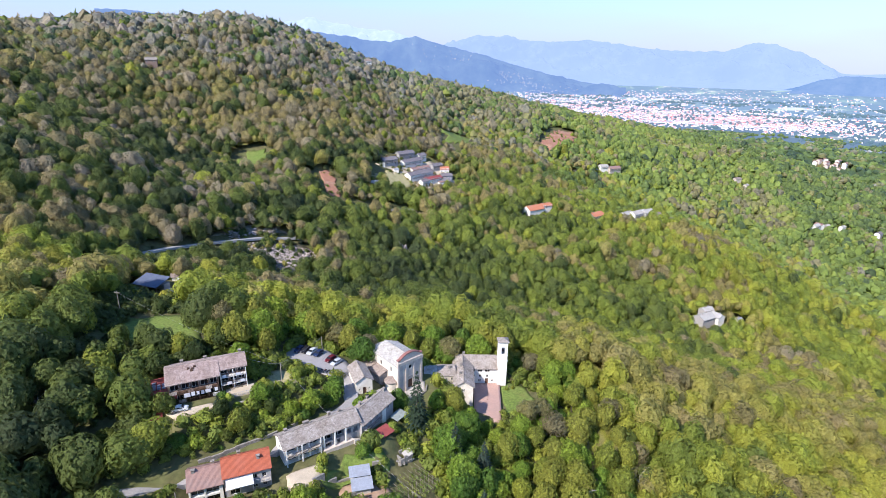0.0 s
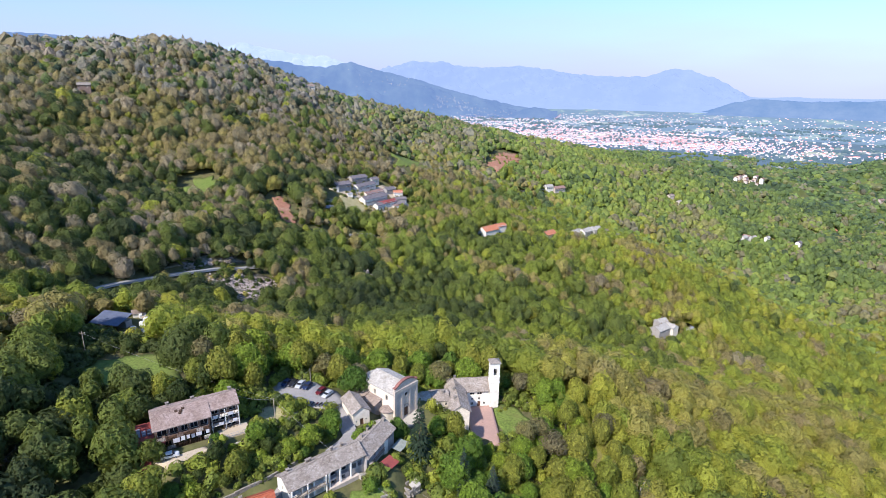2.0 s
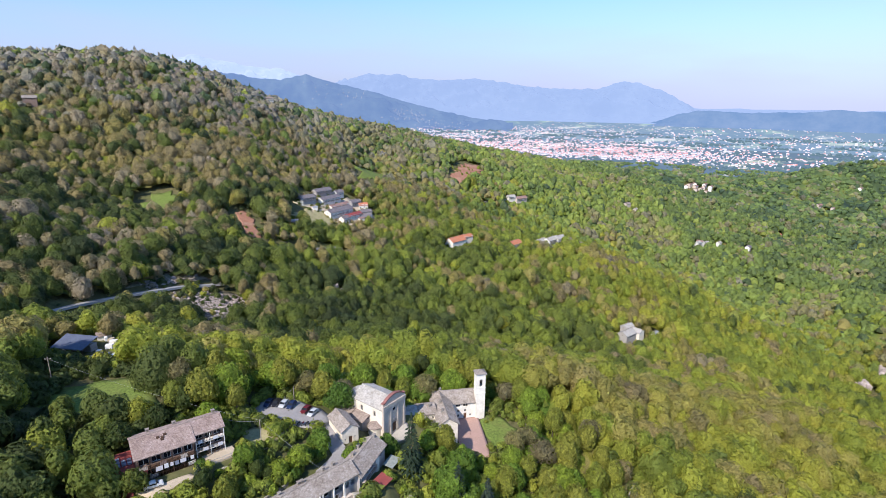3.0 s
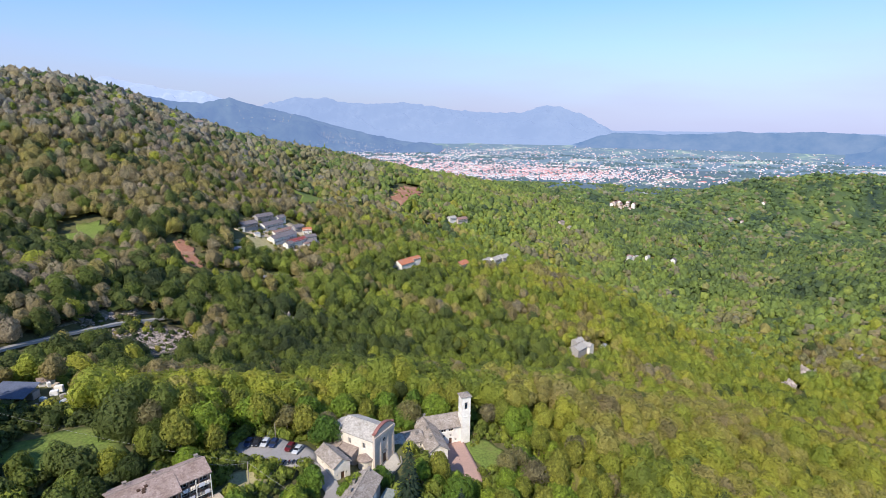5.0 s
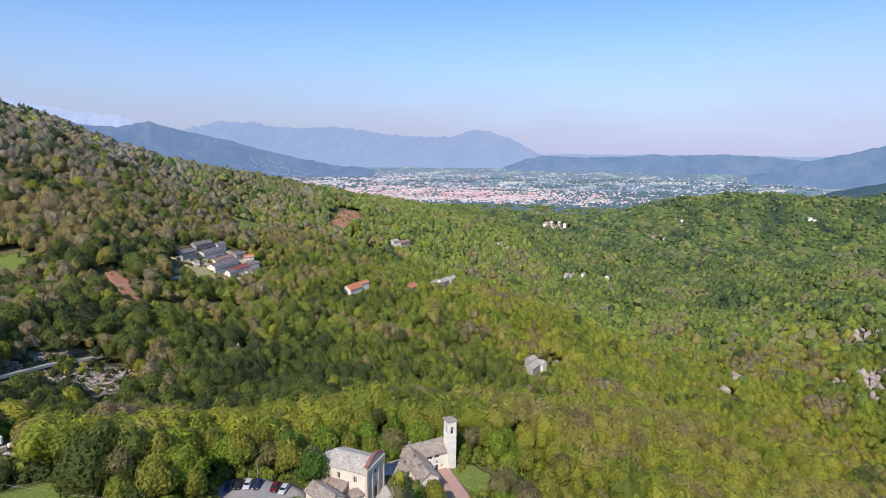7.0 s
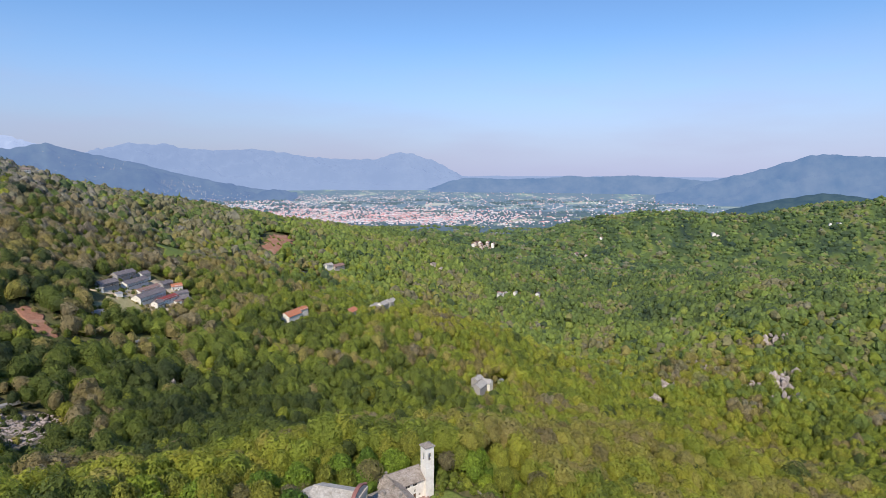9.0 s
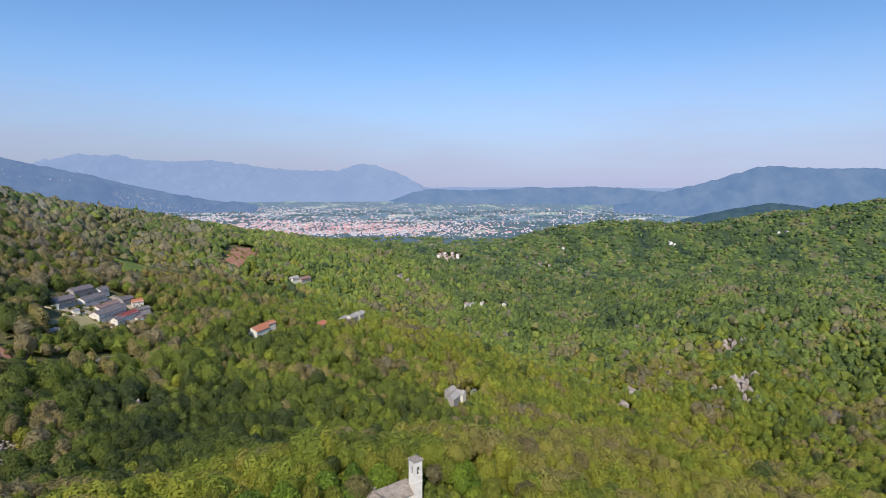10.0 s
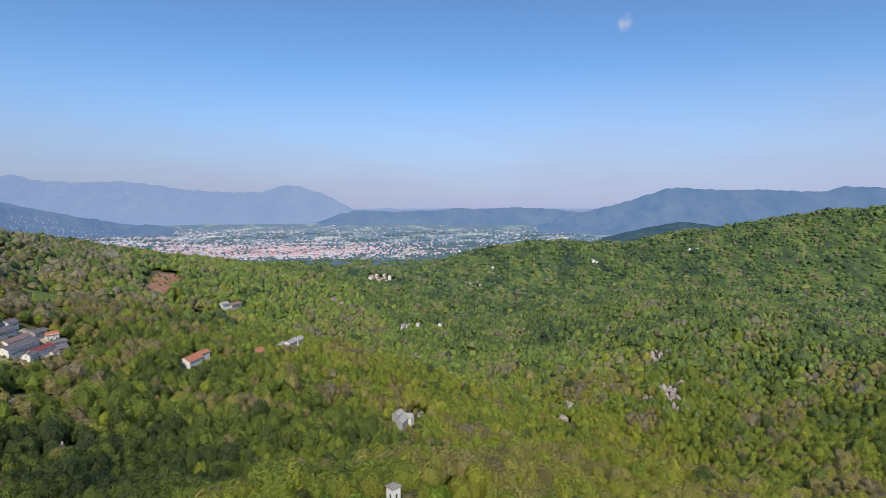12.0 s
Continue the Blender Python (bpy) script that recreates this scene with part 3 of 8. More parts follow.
def drape(name, outline, mat, lift, label, rings=6, category="ground", level=None, wild=0.0):
    """A star-shaped patch laid on the ground."""
    o = np.array(outline, float)
    steps = []
    for k in range(len(o)):
        a, b = o[k], o[(k + 1) % len(o)]
        n = max(2, int(np.hypot(*(b - a)) / 2.0))
        steps += [a + (b - a) * i / n for i in range(n)]
    o = np.array(steps)
    c = o.mean(0)
    o = c + (o - c) * (1 + wild * ripple(o[:, 0], o[:, 1], 16, 3.0) + wild * 0.6 * ripple(o[:, 0], o[:, 1], 6, 1.0))[:, None]
    pts = np.concatenate([c + (o - c) * s for s in np.linspace(0.02, 1, rings)])
    z = land(pts[:, 0], pts[:, 1]) + lift if level is None else np.full(len(pts), level)
    n = len(o)
    top = np.column_stack([pts, z])
    i = np.arange(n)
    j = (i + 1) % n
    faces = np.concatenate([np.stack([r * n + i, (r + 1) * n + i, (r + 1) * n + j, r * n + j], -1) for r in range(rings - 1)])
    skirt = np.column_stack([o, z[-n:] - 1.0])
    base = len(top)
    side = np.stack([(rings - 1) * n + i, base + i, base + j, (rings - 1) * n + j], -1)
    ob = new(name, mesh_from(name, np.concatenate([top, skirt]), np.concatenate([faces, side]), [mat], smooth_on=True))
    return tagged(ob, label, category, kind="structure")


def strip(name, line, width, mat, lift, label, category="road"):
    """A road draped along a line, with a kerb's thickness."""
    line = [np.array(p, float) for p in line]
    pts = []
    for k in range(len(line) - 1):
        p0, p1, p2, p3 = line[max(k - 1, 0)], line[k], line[k + 1], line[min(k + 2, len(line) - 1)]
        n = max(2, int(np.hypot(*(p2 - p1)) / 3))
        for i in range(n):
            t = i / n
            pts.append(0.5 * (2 * p1 + (p2 - p0) * t + (2 * p0 - 5 * p1 + 4 * p2 - p3) * t * t + (3 * p1 - p0 - 3 * p2 + p3) * t ** 3))
    pts.append(line[-1])
    pts = np.array(pts)
    d = np.gradient(pts, axis=0)
    d /= np.hypot(d[:, 0], d[:, 1])[:, None]
    side = np.stack([-d[:, 1], d[:, 0]], -1) * width / 2
    zc = land(pts[:, 0], pts[:, 1]) + lift
    zc = np.convolve(np.pad(zc, 3, mode="edge"), np.ones(7) / 7, "valid")
    rows = []
    for k, dz in ((-1.15, -1.2), (-1, 0), (-0.5, 0.03), (0.5, 0.03), (1, 0), (1.15, -1.2)):
        rows.append(np.column_stack([pts + side * k, zc + dz]))
    v = np.stack(rows, 1).reshape(-1, 3)
    ob = new(name, mesh_from(name, v, grid_faces(len(pts), 6), [mat], smooth_on=False))
    return tagged(ob, label, category, kind="structure")


MEADOW = [(-112, 158), (-100, 168), (-86, 170), (-77, 162), (-74, 148), (-82, 146), (-96, 151)]
drape("meadow", MEADOW, M_GRASS, 0.25, "mown green meadow between the trees", category="meadow", wild=0.10)
drape("car_park", [(-51, 153), (-50, 165), (-40, 165), (-31, 159.5), (-27.5, 153.5), (-31, 148.5), (-38, 150.5), (-44, 151.5)], M_ASPHALT, 0.22, "worn grey asphalt car park", category="car park")
strip("lane", [(-29.5, 155), (-27.5, 147), (-26.2, 141), (-25.5, 137), (-29, 131.5), (-36, 125), (-43.5, 117.5), (-50, 113), (-58, 108), (-66, 104), (-76, 99)], 4.2, M_ASPHALT, 0.3, "narrow asphalt lane behind the row of houses")
drape("church_square", [(-12.6, 148), (-10.6, 145.6), (-7.0, 147.6), (-4.2, 150.8), (-4.4, 154.6), (-5.4, 155.2)], M_CONCRETE, 0.18, "pale paved forecourt of the church", category="forecourt")
drape("courtyard", [(11.8, 150), (12.2, 167), (21.6, 167), (20.6, 150), (19.6, 144.5), (15, 144)], M_PAVING, 0, "pinkish paved courtyard", category="courtyard", level=-7.05)
drape("lawn", [(21.8, 150), (22.2, 165.5), (30, 166), (32, 158), (28, 150)], M_GRASS, 0.2, "mown lawn beside the courtyard", category="lawn", wild=0.14)
drape("dry_bank", [(-54, 139), (-52, 146), (-45, 148.5), (-40, 146), (-41, 140), (-46, 136)], M_DRYGRASS, 0.2, "dry grass bank under the power line", category="bank", wild=0.14)
drape("gravel_yard", [(-69.5, 120), (-66, 122), (-59.5, 125.4), (-58, 124), (-62, 121), (-66.5, 118.6)], M_GRAVEL, 0.2, "pale gravel yard before the house", category="yard", wild=0.14)
drape("gravel_terrace", [(-38, 109.5), (-30, 114.3), (-28.5, 111.5), (-31, 107), (-36, 106)], M_GRAVEL, 0.25, "pale gravel terrace before the row", category="terrace", wild=0.14)
drape("garden_lawn", [(-30, 111), (-24, 118), (-14, 121), (-13, 117), (-22, 112.5), (-28, 109)], M_GRASS, 0.25, "rough garden lawn", category="lawn", wild=0.14)
drape("garden_soil", [(-24, 106.5), (-24, 112), (-14, 114.5), (-8, 110), (-12, 104), (-20, 102.5)], M_SOIL, 0.25, "trodden garden soil", category="garden", wild=0.14)
strip("mountain_road", [(-164, 236), (-163, 252), (-161, 264), (-157, 278), (-152, 290), (-144, 302), (-136, 314), (-127, 325), (-117, 337), (-105, 347), (-96, 354)], 3.2, M_ROADWAY, 1.6, "pale mountain road cut into the slope")
drape("road_bank", [(-124, 318), (-110, 334), (-97, 346), (-88, 344), (-83, 326), (-92, 310), (-106, 313)], M_RUBBLE, 0.6, "rubble bank below the mountain road", category="bank", wild=0.22)
drape("upper_bank", [(-139, 323), (-128, 338), (-112, 352), (-104, 356), (-110, 364), (-124, 354), (-138, 338)], M_RUBBLE, 0.6, "stony bank above the mountain road", category="bank", wild=0.22)
strip("valley_road", [(-66, 437), (-52, 443), (-42, 451), (-34, 459), (-25, 468)], 4.5, M_ROADWAY, 1.4, "short stretch of road between trees")
strip("valley_road_bend", [(8, 472), (15, 474), (24, 479)], 4.5, M_ROADWAY, 1.4, "glimpse of the valley road past a gap in the trees")
strip("upper_road", [(179, 735), (201, 755), (220, 764)], 4.5, M_ROADWAY, 1.2, "short stretch of road by the farm")
drape("felled_slope", [(146, 803), (166, 846), (188, 882), (204, 884), (211, 863), (187, 819), (159, 783)], M_FELLED, 0.8, "bare reddish soil of a felled slope", category="clearing", wild=0.22)
drape("field_terrace", [(-105, 468), (-94, 472), (-89, 456), (-84, 441), (-90, 433), (-98, 449)], M_FELLED, 0.8, "bare reddish terrace of tilled soil", category="field", wild=0.22)
drape("hill_meadow", [(2, 680), (14, 740), (45, 750), (50, 715), (30, 668), (8, 655)], M_GRASS, 0.8, "sloping green hill meadow", category="meadow", wild=0.22)
drape("village_green", [(-60, 498), (-50, 522), (-36, 530), (-22, 526), (-33, 508), (-55, 490)], M_DRYGRASS, 0.6, "dry grass below the hamlet", category="meadow", wild=0.22)
drape("hamlet_yard", [(-58, 528), (-46, 546), (-30, 572), (-8, 576), (10, 566), (12, 548), (-4, 528), (-20, 518), (-40, 524)], M_GRAVEL, 0.5, "pale trodden ground between the hamlet houses", category="yard", wild=0.16)
drape("west_meadow", [(-177, 473), (-175, 497), (-161, 503), (-148, 473), (-156, 453), (-168, 450)], M_GRASS, 0.8, "green clearing on the wooded hill", category="meadow", wild=0.22)

# ---- distance: ranges, plain and town ----
def ridge(name, profile, d_front, d_back, mat, rough, label, base=PLAIN_Z, seed=1.0):
    """A mountain range: a skyline given as (bearing, angle above the eye), falling to the plain in spurs."""
    az = np.arange(profile[0][0], profile[-1][0] + 0.01, 0.16 if rough else 1.0)
    el = np.interp(az, [p[0] for p in profile], [p[1] for p in profile])
    fine = 0.035 * ripple(az, 0 * az, 1.9, seed) + 0.02 * ripple(az, 0 * az, 0.7, seed + 2)
    s = np.concatenate([np.linspace(0, 1, 34), [1.06, 1.14]])
    A, S = np.meshgrid(az, s)
    D = d_front + (d_back - d_front) * S
    X, Y = PIVOT[0] + D * np.sin(np.radians(A)), PIVOT[1] + D * np.cos(np.radians(A))
    top = PIVOT[2] + d_back * np.tan(np.radians(el + fine))
    lift = np.where(S <= 1, smooth(0, 1, S) ** 0.8, 1 - (S - 1) * 2.5)
    spur = rough * (ripple(X, Y, 1500, seed) + 0.5 * ripple(X, Y, 600, seed + 5) + 0.3 * ripple(X, Y, 260, seed + 9)) * np.clip(S * (1 - S) * 4, 0, 1)
    Z = base + (top[None] - base) * lift + spur
    v = nearer(np.stack([X, Y, Z], -1).reshape(-1, 3))
    ob = new(name, mesh_from(name, v, grid_faces(*A.shape)[:, ::-1], [mat], smooth_on=True))
    return tagged(ob, label, "mountains", kind="structure")


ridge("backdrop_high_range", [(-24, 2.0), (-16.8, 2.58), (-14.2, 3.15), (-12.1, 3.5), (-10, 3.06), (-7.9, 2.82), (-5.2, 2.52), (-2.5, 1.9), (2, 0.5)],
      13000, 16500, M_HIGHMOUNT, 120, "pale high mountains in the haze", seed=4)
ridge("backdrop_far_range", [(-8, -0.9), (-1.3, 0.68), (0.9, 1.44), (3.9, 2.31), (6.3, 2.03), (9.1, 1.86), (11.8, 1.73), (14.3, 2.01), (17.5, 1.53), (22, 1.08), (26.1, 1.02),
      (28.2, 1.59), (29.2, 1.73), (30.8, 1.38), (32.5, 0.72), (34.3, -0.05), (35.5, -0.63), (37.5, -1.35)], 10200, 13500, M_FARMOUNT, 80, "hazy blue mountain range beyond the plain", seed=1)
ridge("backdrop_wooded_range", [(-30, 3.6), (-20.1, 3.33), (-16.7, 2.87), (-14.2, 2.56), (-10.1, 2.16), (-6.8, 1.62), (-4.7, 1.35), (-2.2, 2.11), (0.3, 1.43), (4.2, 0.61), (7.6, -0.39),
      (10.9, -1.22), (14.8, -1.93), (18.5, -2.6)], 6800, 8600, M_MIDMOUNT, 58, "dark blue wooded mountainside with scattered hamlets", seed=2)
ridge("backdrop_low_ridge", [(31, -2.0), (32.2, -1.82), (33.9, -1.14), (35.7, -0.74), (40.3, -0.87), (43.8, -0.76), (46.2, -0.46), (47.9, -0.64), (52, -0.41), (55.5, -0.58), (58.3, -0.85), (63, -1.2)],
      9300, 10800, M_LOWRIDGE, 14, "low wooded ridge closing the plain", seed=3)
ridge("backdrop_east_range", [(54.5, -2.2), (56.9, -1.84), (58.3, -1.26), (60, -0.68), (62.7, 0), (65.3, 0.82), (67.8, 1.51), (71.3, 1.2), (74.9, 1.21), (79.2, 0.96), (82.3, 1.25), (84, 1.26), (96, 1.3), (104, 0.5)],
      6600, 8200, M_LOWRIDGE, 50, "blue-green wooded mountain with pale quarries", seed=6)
ridge("backdrop_knoll", [(56.4, -5.0), (58.9, -4.15), (61.1, -3.42), (63.3, -2.82), (65.9, -2.23), (67.9, -1.82), (69.9, -1.95), (72.3, -2.34), (74.6, -3.01), (77.3, -4.04)], 3000, 3800, M_KNOLL, 6, "wooded knoll at the mouth of the valley, cloud shade put into its dark colour", seed=7)
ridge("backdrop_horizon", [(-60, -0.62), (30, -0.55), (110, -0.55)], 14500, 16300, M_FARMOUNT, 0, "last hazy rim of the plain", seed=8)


# hamlets on the wooded mountainside
def on_range(profile, d_front, d_back, az, s, base=PLAIN_Z):
    el = float(np.interp(az, [p[0] for p in profile], [p[1] for p in profile]))
    top = PIVOT[2] + d_back * math.tan(radians(el))
    d = d_front + (d_back - d_front) * s
    return PIVOT[0] + d * math.sin(radians(az)), PIVOT[1] + d * math.cos(radians(az)), base + (top - base) * float(smooth(0, 1, np.array(s))) ** 0.8


def boxes_town(name, spots, mats, label, category, rng, z_of):
    """Small gabled houses, too many and too far to count."""
    vs, fs, sl = [], [], []
    n = 0
    for x, y, w, l, h, a, roof in spots:
        c, s = math.cos(a), math.sin(a)
        z = z_of(x, y)
        hw, hl = w / 2, l / 2
        loc = [(-hl, -hw, -3), (hl, -hw, -3), (hl, hw, -3), (-hl, hw, -3), (-hl, -hw, h), (hl, -hw, h), (hl, hw, h), (-hl, hw, h), (-hl, 0, h + 0.36 * w), (hl, 0, h + 0.36 * w)]
        vs += [(x + c * u - s * v, y + s * u + c * v, z + k) for u, v, k in loc]
        for f, m in (((0, 1, 5, 4), 0), ((1, 2, 6, 5), 0), ((2, 3, 7, 6), 0), ((3, 0, 4, 7), 0), ((4, 5, 9, 8), roof), ((6, 7, 8, 9), roof), ((5, 6, 9, 9), 0), ((7, 4, 8, 8), 0)):
            fs.append([n + k for k in f])
            sl.append(m)
        n += 10
    fs = np.array(fs)
    tri = fs[:, 2] == fs[:, 3]
    f3 = np.concatenate([fs[:, [0, 1, 2]], fs[~tri][:, [0, 2, 3]]])
    s3 = np.concatenate([sl, np.array(sl)[~tri]])
    ob = new(name, mesh_from(name, nearer(np.array(vs)), f3, mats, s3))
    return tagged(ob, label, category, kind="stuff")


# haze over the houses is a faint blue glow in walls and roofs
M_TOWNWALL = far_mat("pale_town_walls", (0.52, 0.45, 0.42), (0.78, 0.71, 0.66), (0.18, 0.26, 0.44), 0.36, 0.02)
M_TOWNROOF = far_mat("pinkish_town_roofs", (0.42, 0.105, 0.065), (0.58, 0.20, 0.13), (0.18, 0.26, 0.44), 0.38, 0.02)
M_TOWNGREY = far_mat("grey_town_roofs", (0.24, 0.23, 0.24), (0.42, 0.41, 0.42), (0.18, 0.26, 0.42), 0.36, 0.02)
trng = np.random.default_rng(11)
# quarters of the town: centre, spread along and across, number of houses
QUARTERS = [(1800, 3880, 330, 240, 1150), (2080, 3700, 280, 180, 700), (2380, 3300, 330, 150, 260), (2600, 2870, 280, 100, 110), (1500, 4700, 420, 420, 620), (1150, 5500, 420, 520, 520),
            (2300, 4350, 500, 330, 330), (1000, 4500, 300, 420, 380), (2900, 3700, 600, 400, 190), (3400, 5200, 1100, 700, 320), (4700, 4400, 900, 600, 220), (5600, 7400, 1600, 1000, 260), (2300, 6600, 900, 600, 420),
            (700, 5200, 300, 500, 300), (1500, 6600, 700, 500, 320), (4200, 3100, 500, 300, 140), (5400, 3800, 700, 400, 160)]
spots = []
for qx, qy, sx, sy, count in QUARTERS:
    turn = trng.uniform(0, 3)
    for _ in range(count):
        x, y = qx + trng.normal() * sx, qy + trng.normal() * sy
        if math.hypot(x + 45, y - 18) < 3250 or land1(x, y) > PLAIN_Z + 14:
            continue
        big = trng.random() < 0.05
        w = trng.uniform(6, 11) * (1.8 if big else 1)
        spots.append((x, y, w, w * trng.uniform(1.0, 2.0) * (1.6 if big else 1), trng.uniform(3.5, 6.5), turn + trng.choice([0, 1.57]) + trng.normal() * 0.2, 2 if big or trng.random() < 0.25 else 1))
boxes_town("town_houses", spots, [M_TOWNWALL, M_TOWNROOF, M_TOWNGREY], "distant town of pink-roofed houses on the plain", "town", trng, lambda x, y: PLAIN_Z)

MID_LINE = [(-20.1, 3.33), (-10.1, 2.16), (-4.7, 1.35), (-2.2, 2.11), (0.3, 1.43), (4.2, 0.61), (7.6, -0.39), (10.9, -1.22), (14.8, -1.93)]
spots, heights = [], {}
for az, s0, spread, count in ((2.2, 0.62, 0.9, 18), (4.6, 0.5, 0.8, 26), (7.2, 0.45, 0.9, 46), (9.2, 0.36, 1.2, 40), (-1.0, 0.55, 0.8, 10), (11.5, 0.2, 1.2, 30)):
    for _ in range(count):
        x, y, z = on_range(MID_LINE, 6800, 8600, az + trng.normal() * spread, float(np.clip(s0 + trng.normal() * 0.10, 0.1, 0.9)))
        heights[(x, y)] = z + 14
        w = trng.uniform(4.5, 7)
        spots.append((x, y, w, w * 1.5, 6, trng.uniform(0, 3), 2))
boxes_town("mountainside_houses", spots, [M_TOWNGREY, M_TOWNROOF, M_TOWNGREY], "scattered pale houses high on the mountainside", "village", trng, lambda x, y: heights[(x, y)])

# ---- woods ----
def unit(v):
    return v / np.maximum(np.linalg.norm(v, axis=-1, keepdims=True), 1e-9)


def ball(levels):
    bm = bmesh.new()
    bmesh.ops.create_icosphere(bm, subdivisions=levels, radius=1.0)
    v = np.array([p.co[:] for p in bm.verts])
    f = np.array([[p.index for p in q.verts] for q in bm.faces])
    bm.free()
    return v, f


def dome(sides, rings):
    """Directions and triangles of a dome that reaches a little under its own rim."""
    el = np.radians(np.linspace(90, -28, rings + 1)[1:])
    az = np.arange(sides) * 6.2832 / sides
    v = [(0, 0, 1)]
    for k, e in enumerate(el):
        v += [(math.cos(e) * math.cos(a + k * 3.14 / sides), math.cos(e) * math.sin(a + k * 3.14 / sides), math.sin(e)) for a in az]
    f = [(0, 1 + k, 1 + (k + 1) % sides) for k in range(sides)]
    for r in range(rings - 1):
        a, b = 1 + r * sides, 1 + (r + 1) * sides
        for k in range(sides):
            j = (k + 1) % sides
            f += [(a + k, b + k, a + j), (a + j, b + k, b + j)]
    return np.array(v), np.array(f)


def crown_shape(rng, leaves, size, shells, tall=1.3, lobes=10, ragged=0.14):
    """Triangles of one crown of radius 1: open layers of leaves round a closed core, over a head of overlapping lobes, and loose leaf clumps.
    shells: (sides, rings, reach, openness). Returns corners (n, 3, 3), tones, rounded leaf normals (n, 3, 3) and openness."""
    c = unit(rng.normal(size=(lobes, 3))) * rng.uniform(0.28, 0.66, (lobes, 1))
    c[:, 2] = np.abs(c[:, 2]) * 0.95 - 0.12
    c[0] = (rng.normal() * 0.08, rng.normal() * 0.08, 0.22)
    r = rng.uniform(0.30, 0.54, lobes)
    r[0] = 0.60
    up = np.array([0, 0, 0.26])
    tris, tones, norms, gaps = [], [], [], []
    if leaves:
        k = rng.integers(lobes, size=leaves * 9)
        d = unit(rng.normal(size=(leaves * 9, 3)))
        p = c[k] + d * (r[k] * rng.uniform(0.90, 1.0 + ragged, leaves * 9))[:, None]
        inside = (np.linalg.norm(c[None] - p[:, None], axis=2) < r[None] * 0.84).any(1)
        pick = np.where(~inside & (d[:, 2] > -0.5))[0][:leaves]
        p, d, n = p[pick], d[pick], len(pick)
        soft = unit(0.6 * d + 0.4 * unit(p) + up + rng.normal(size=(n, 3)) * 0.20)
        flat = unit(soft + rng.normal(size=(n, 3)) * 0.45)
        a = unit(np.cross(flat, rng.normal(size=(n, 3))))
        b = np.cross(flat, a)
        s = size * rng.uniform(0.6, 1.4, (n, 1))
        tris.append(np.stack([p + a * s, p - 0.5 * a * s + 0.86 * b * s, p - 0.5 * a * s - 0.86 * b * s], 1))
        norms.append(np.repeat(soft[:, None], 3, 1))
        tones.append(rng.uniform(0.3, 1.0, n))
        gaps.append(np.zeros(n))
    for sides, rings, near_rim, gap in shells:
        v, f = dome(sides, rings)
        reach, owner = np.full(len(v), 0.3), np.zeros(len(v), int)
        for k in range(lobes):
            along = v @ c[k]
            off = np.linalg.norm(c[k] - along[:, None] * v, axis=1)
            hit = np.where(off < r[k], along + np.sqrt(np.maximum(r[k] ** 2 - off ** 2, 0)), 0)
            owner = np.where(hit > reach, k, owner)
            reach = np.maximum(reach, hit)
        rough = 0.08 if leaves > 20 else 0.15
        w = v * (near_rim * reach * rng.uniform(1 - rough, 1 + rough, len(v)))[:, None]
        n = unit(0.55 * (w - c[owner]) / r[owner][:, None] + 0.5 * v + up)
        tris.append(w[f])
        norms.append(n[f])
        # inner layers get a darker tone: shade inside the crown put into colour
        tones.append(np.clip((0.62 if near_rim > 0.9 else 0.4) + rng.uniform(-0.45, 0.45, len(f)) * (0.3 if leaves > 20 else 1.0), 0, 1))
        gaps.append(np.full(len(f), gap))
    t = np.concatenate(tris)
    t[:, :, 2] *= tall
    return t, np.concatenate(tones), np.concatenate(norms), np.concatenate(gaps)


def leaf_normals(me, n):
    a = me.attributes.new("custom_normal", "FLOAT_VECTOR", "POINT")
    a.data.foreach_set("vector", np.ascontiguousarray(n.reshape(-1), np.float32))


# Keep-out discs (x, y, radius) and lines with a half-width for trees
CLEAR = [(-12, 155, 12.5), (-24, 147, 6), (8, 160, 11), (1, 160, 8), (1, 153, 6.5), (9, 149, 5.5), (16, 157, 9), (17, 146, 7), (28, 157, 8.5), (-36, 157, 9), (-46, 159, 8), (-38, 152, 6), (-30, 151, 5), (-33, 118, 8.5), (-20, 127, 8), (-14, 134, 6),
         (-20, 111, 8), (-44, 109, 8), (-52, 105, 8), (-66, 131, 10), (-57, 134, 7), (-62, 124, 7), (-50, 142, 6), (-74, 127, 6), (-95, 160, 13), (-84, 156, 10), (-104, 162, 8),
         (-119, 210, 12), (-110, 208, 10), (-108, 198, 9), (-104, 190, 6), (-32, 110, 7), (-12, 113, 8), (-6, 148, 5), (24, 163, 7), (19, 165, 7), (29, 165, 7), (26, 169, 5), (22, 158, 6), (-6, 134.5, 7), (-6.5, 128, 5.5), (-6, 115, 11), (-2, 107, 8), (-47, 134, 5), (-44, 130, 4), (-38, 146, 5), (-6.8, 131.5, 5), (-7.2, 126.5, 4),
         (158, 800, 20), (175, 835, 26), (192, 868, 22), (150, 780, 16), (-99, 462, 14), (-90, 444, 14), (-86, 428, 12), (28, 712, 30), (14, 672, 22), (12, 640, 14), (-46, 508, 22), (-24, 534, 30), (-40, 545, 20), (-14, 560, 26), (2, 552, 20), (-50, 515, 16), (-165, 482, 22), (-161, 455, 12),
         (-84, 170, 6), (-47, 141, 9), (-42, 142, 6), (-20.5, 142.5, 5), (-62, 98, 9), (-56, 99, 7)]
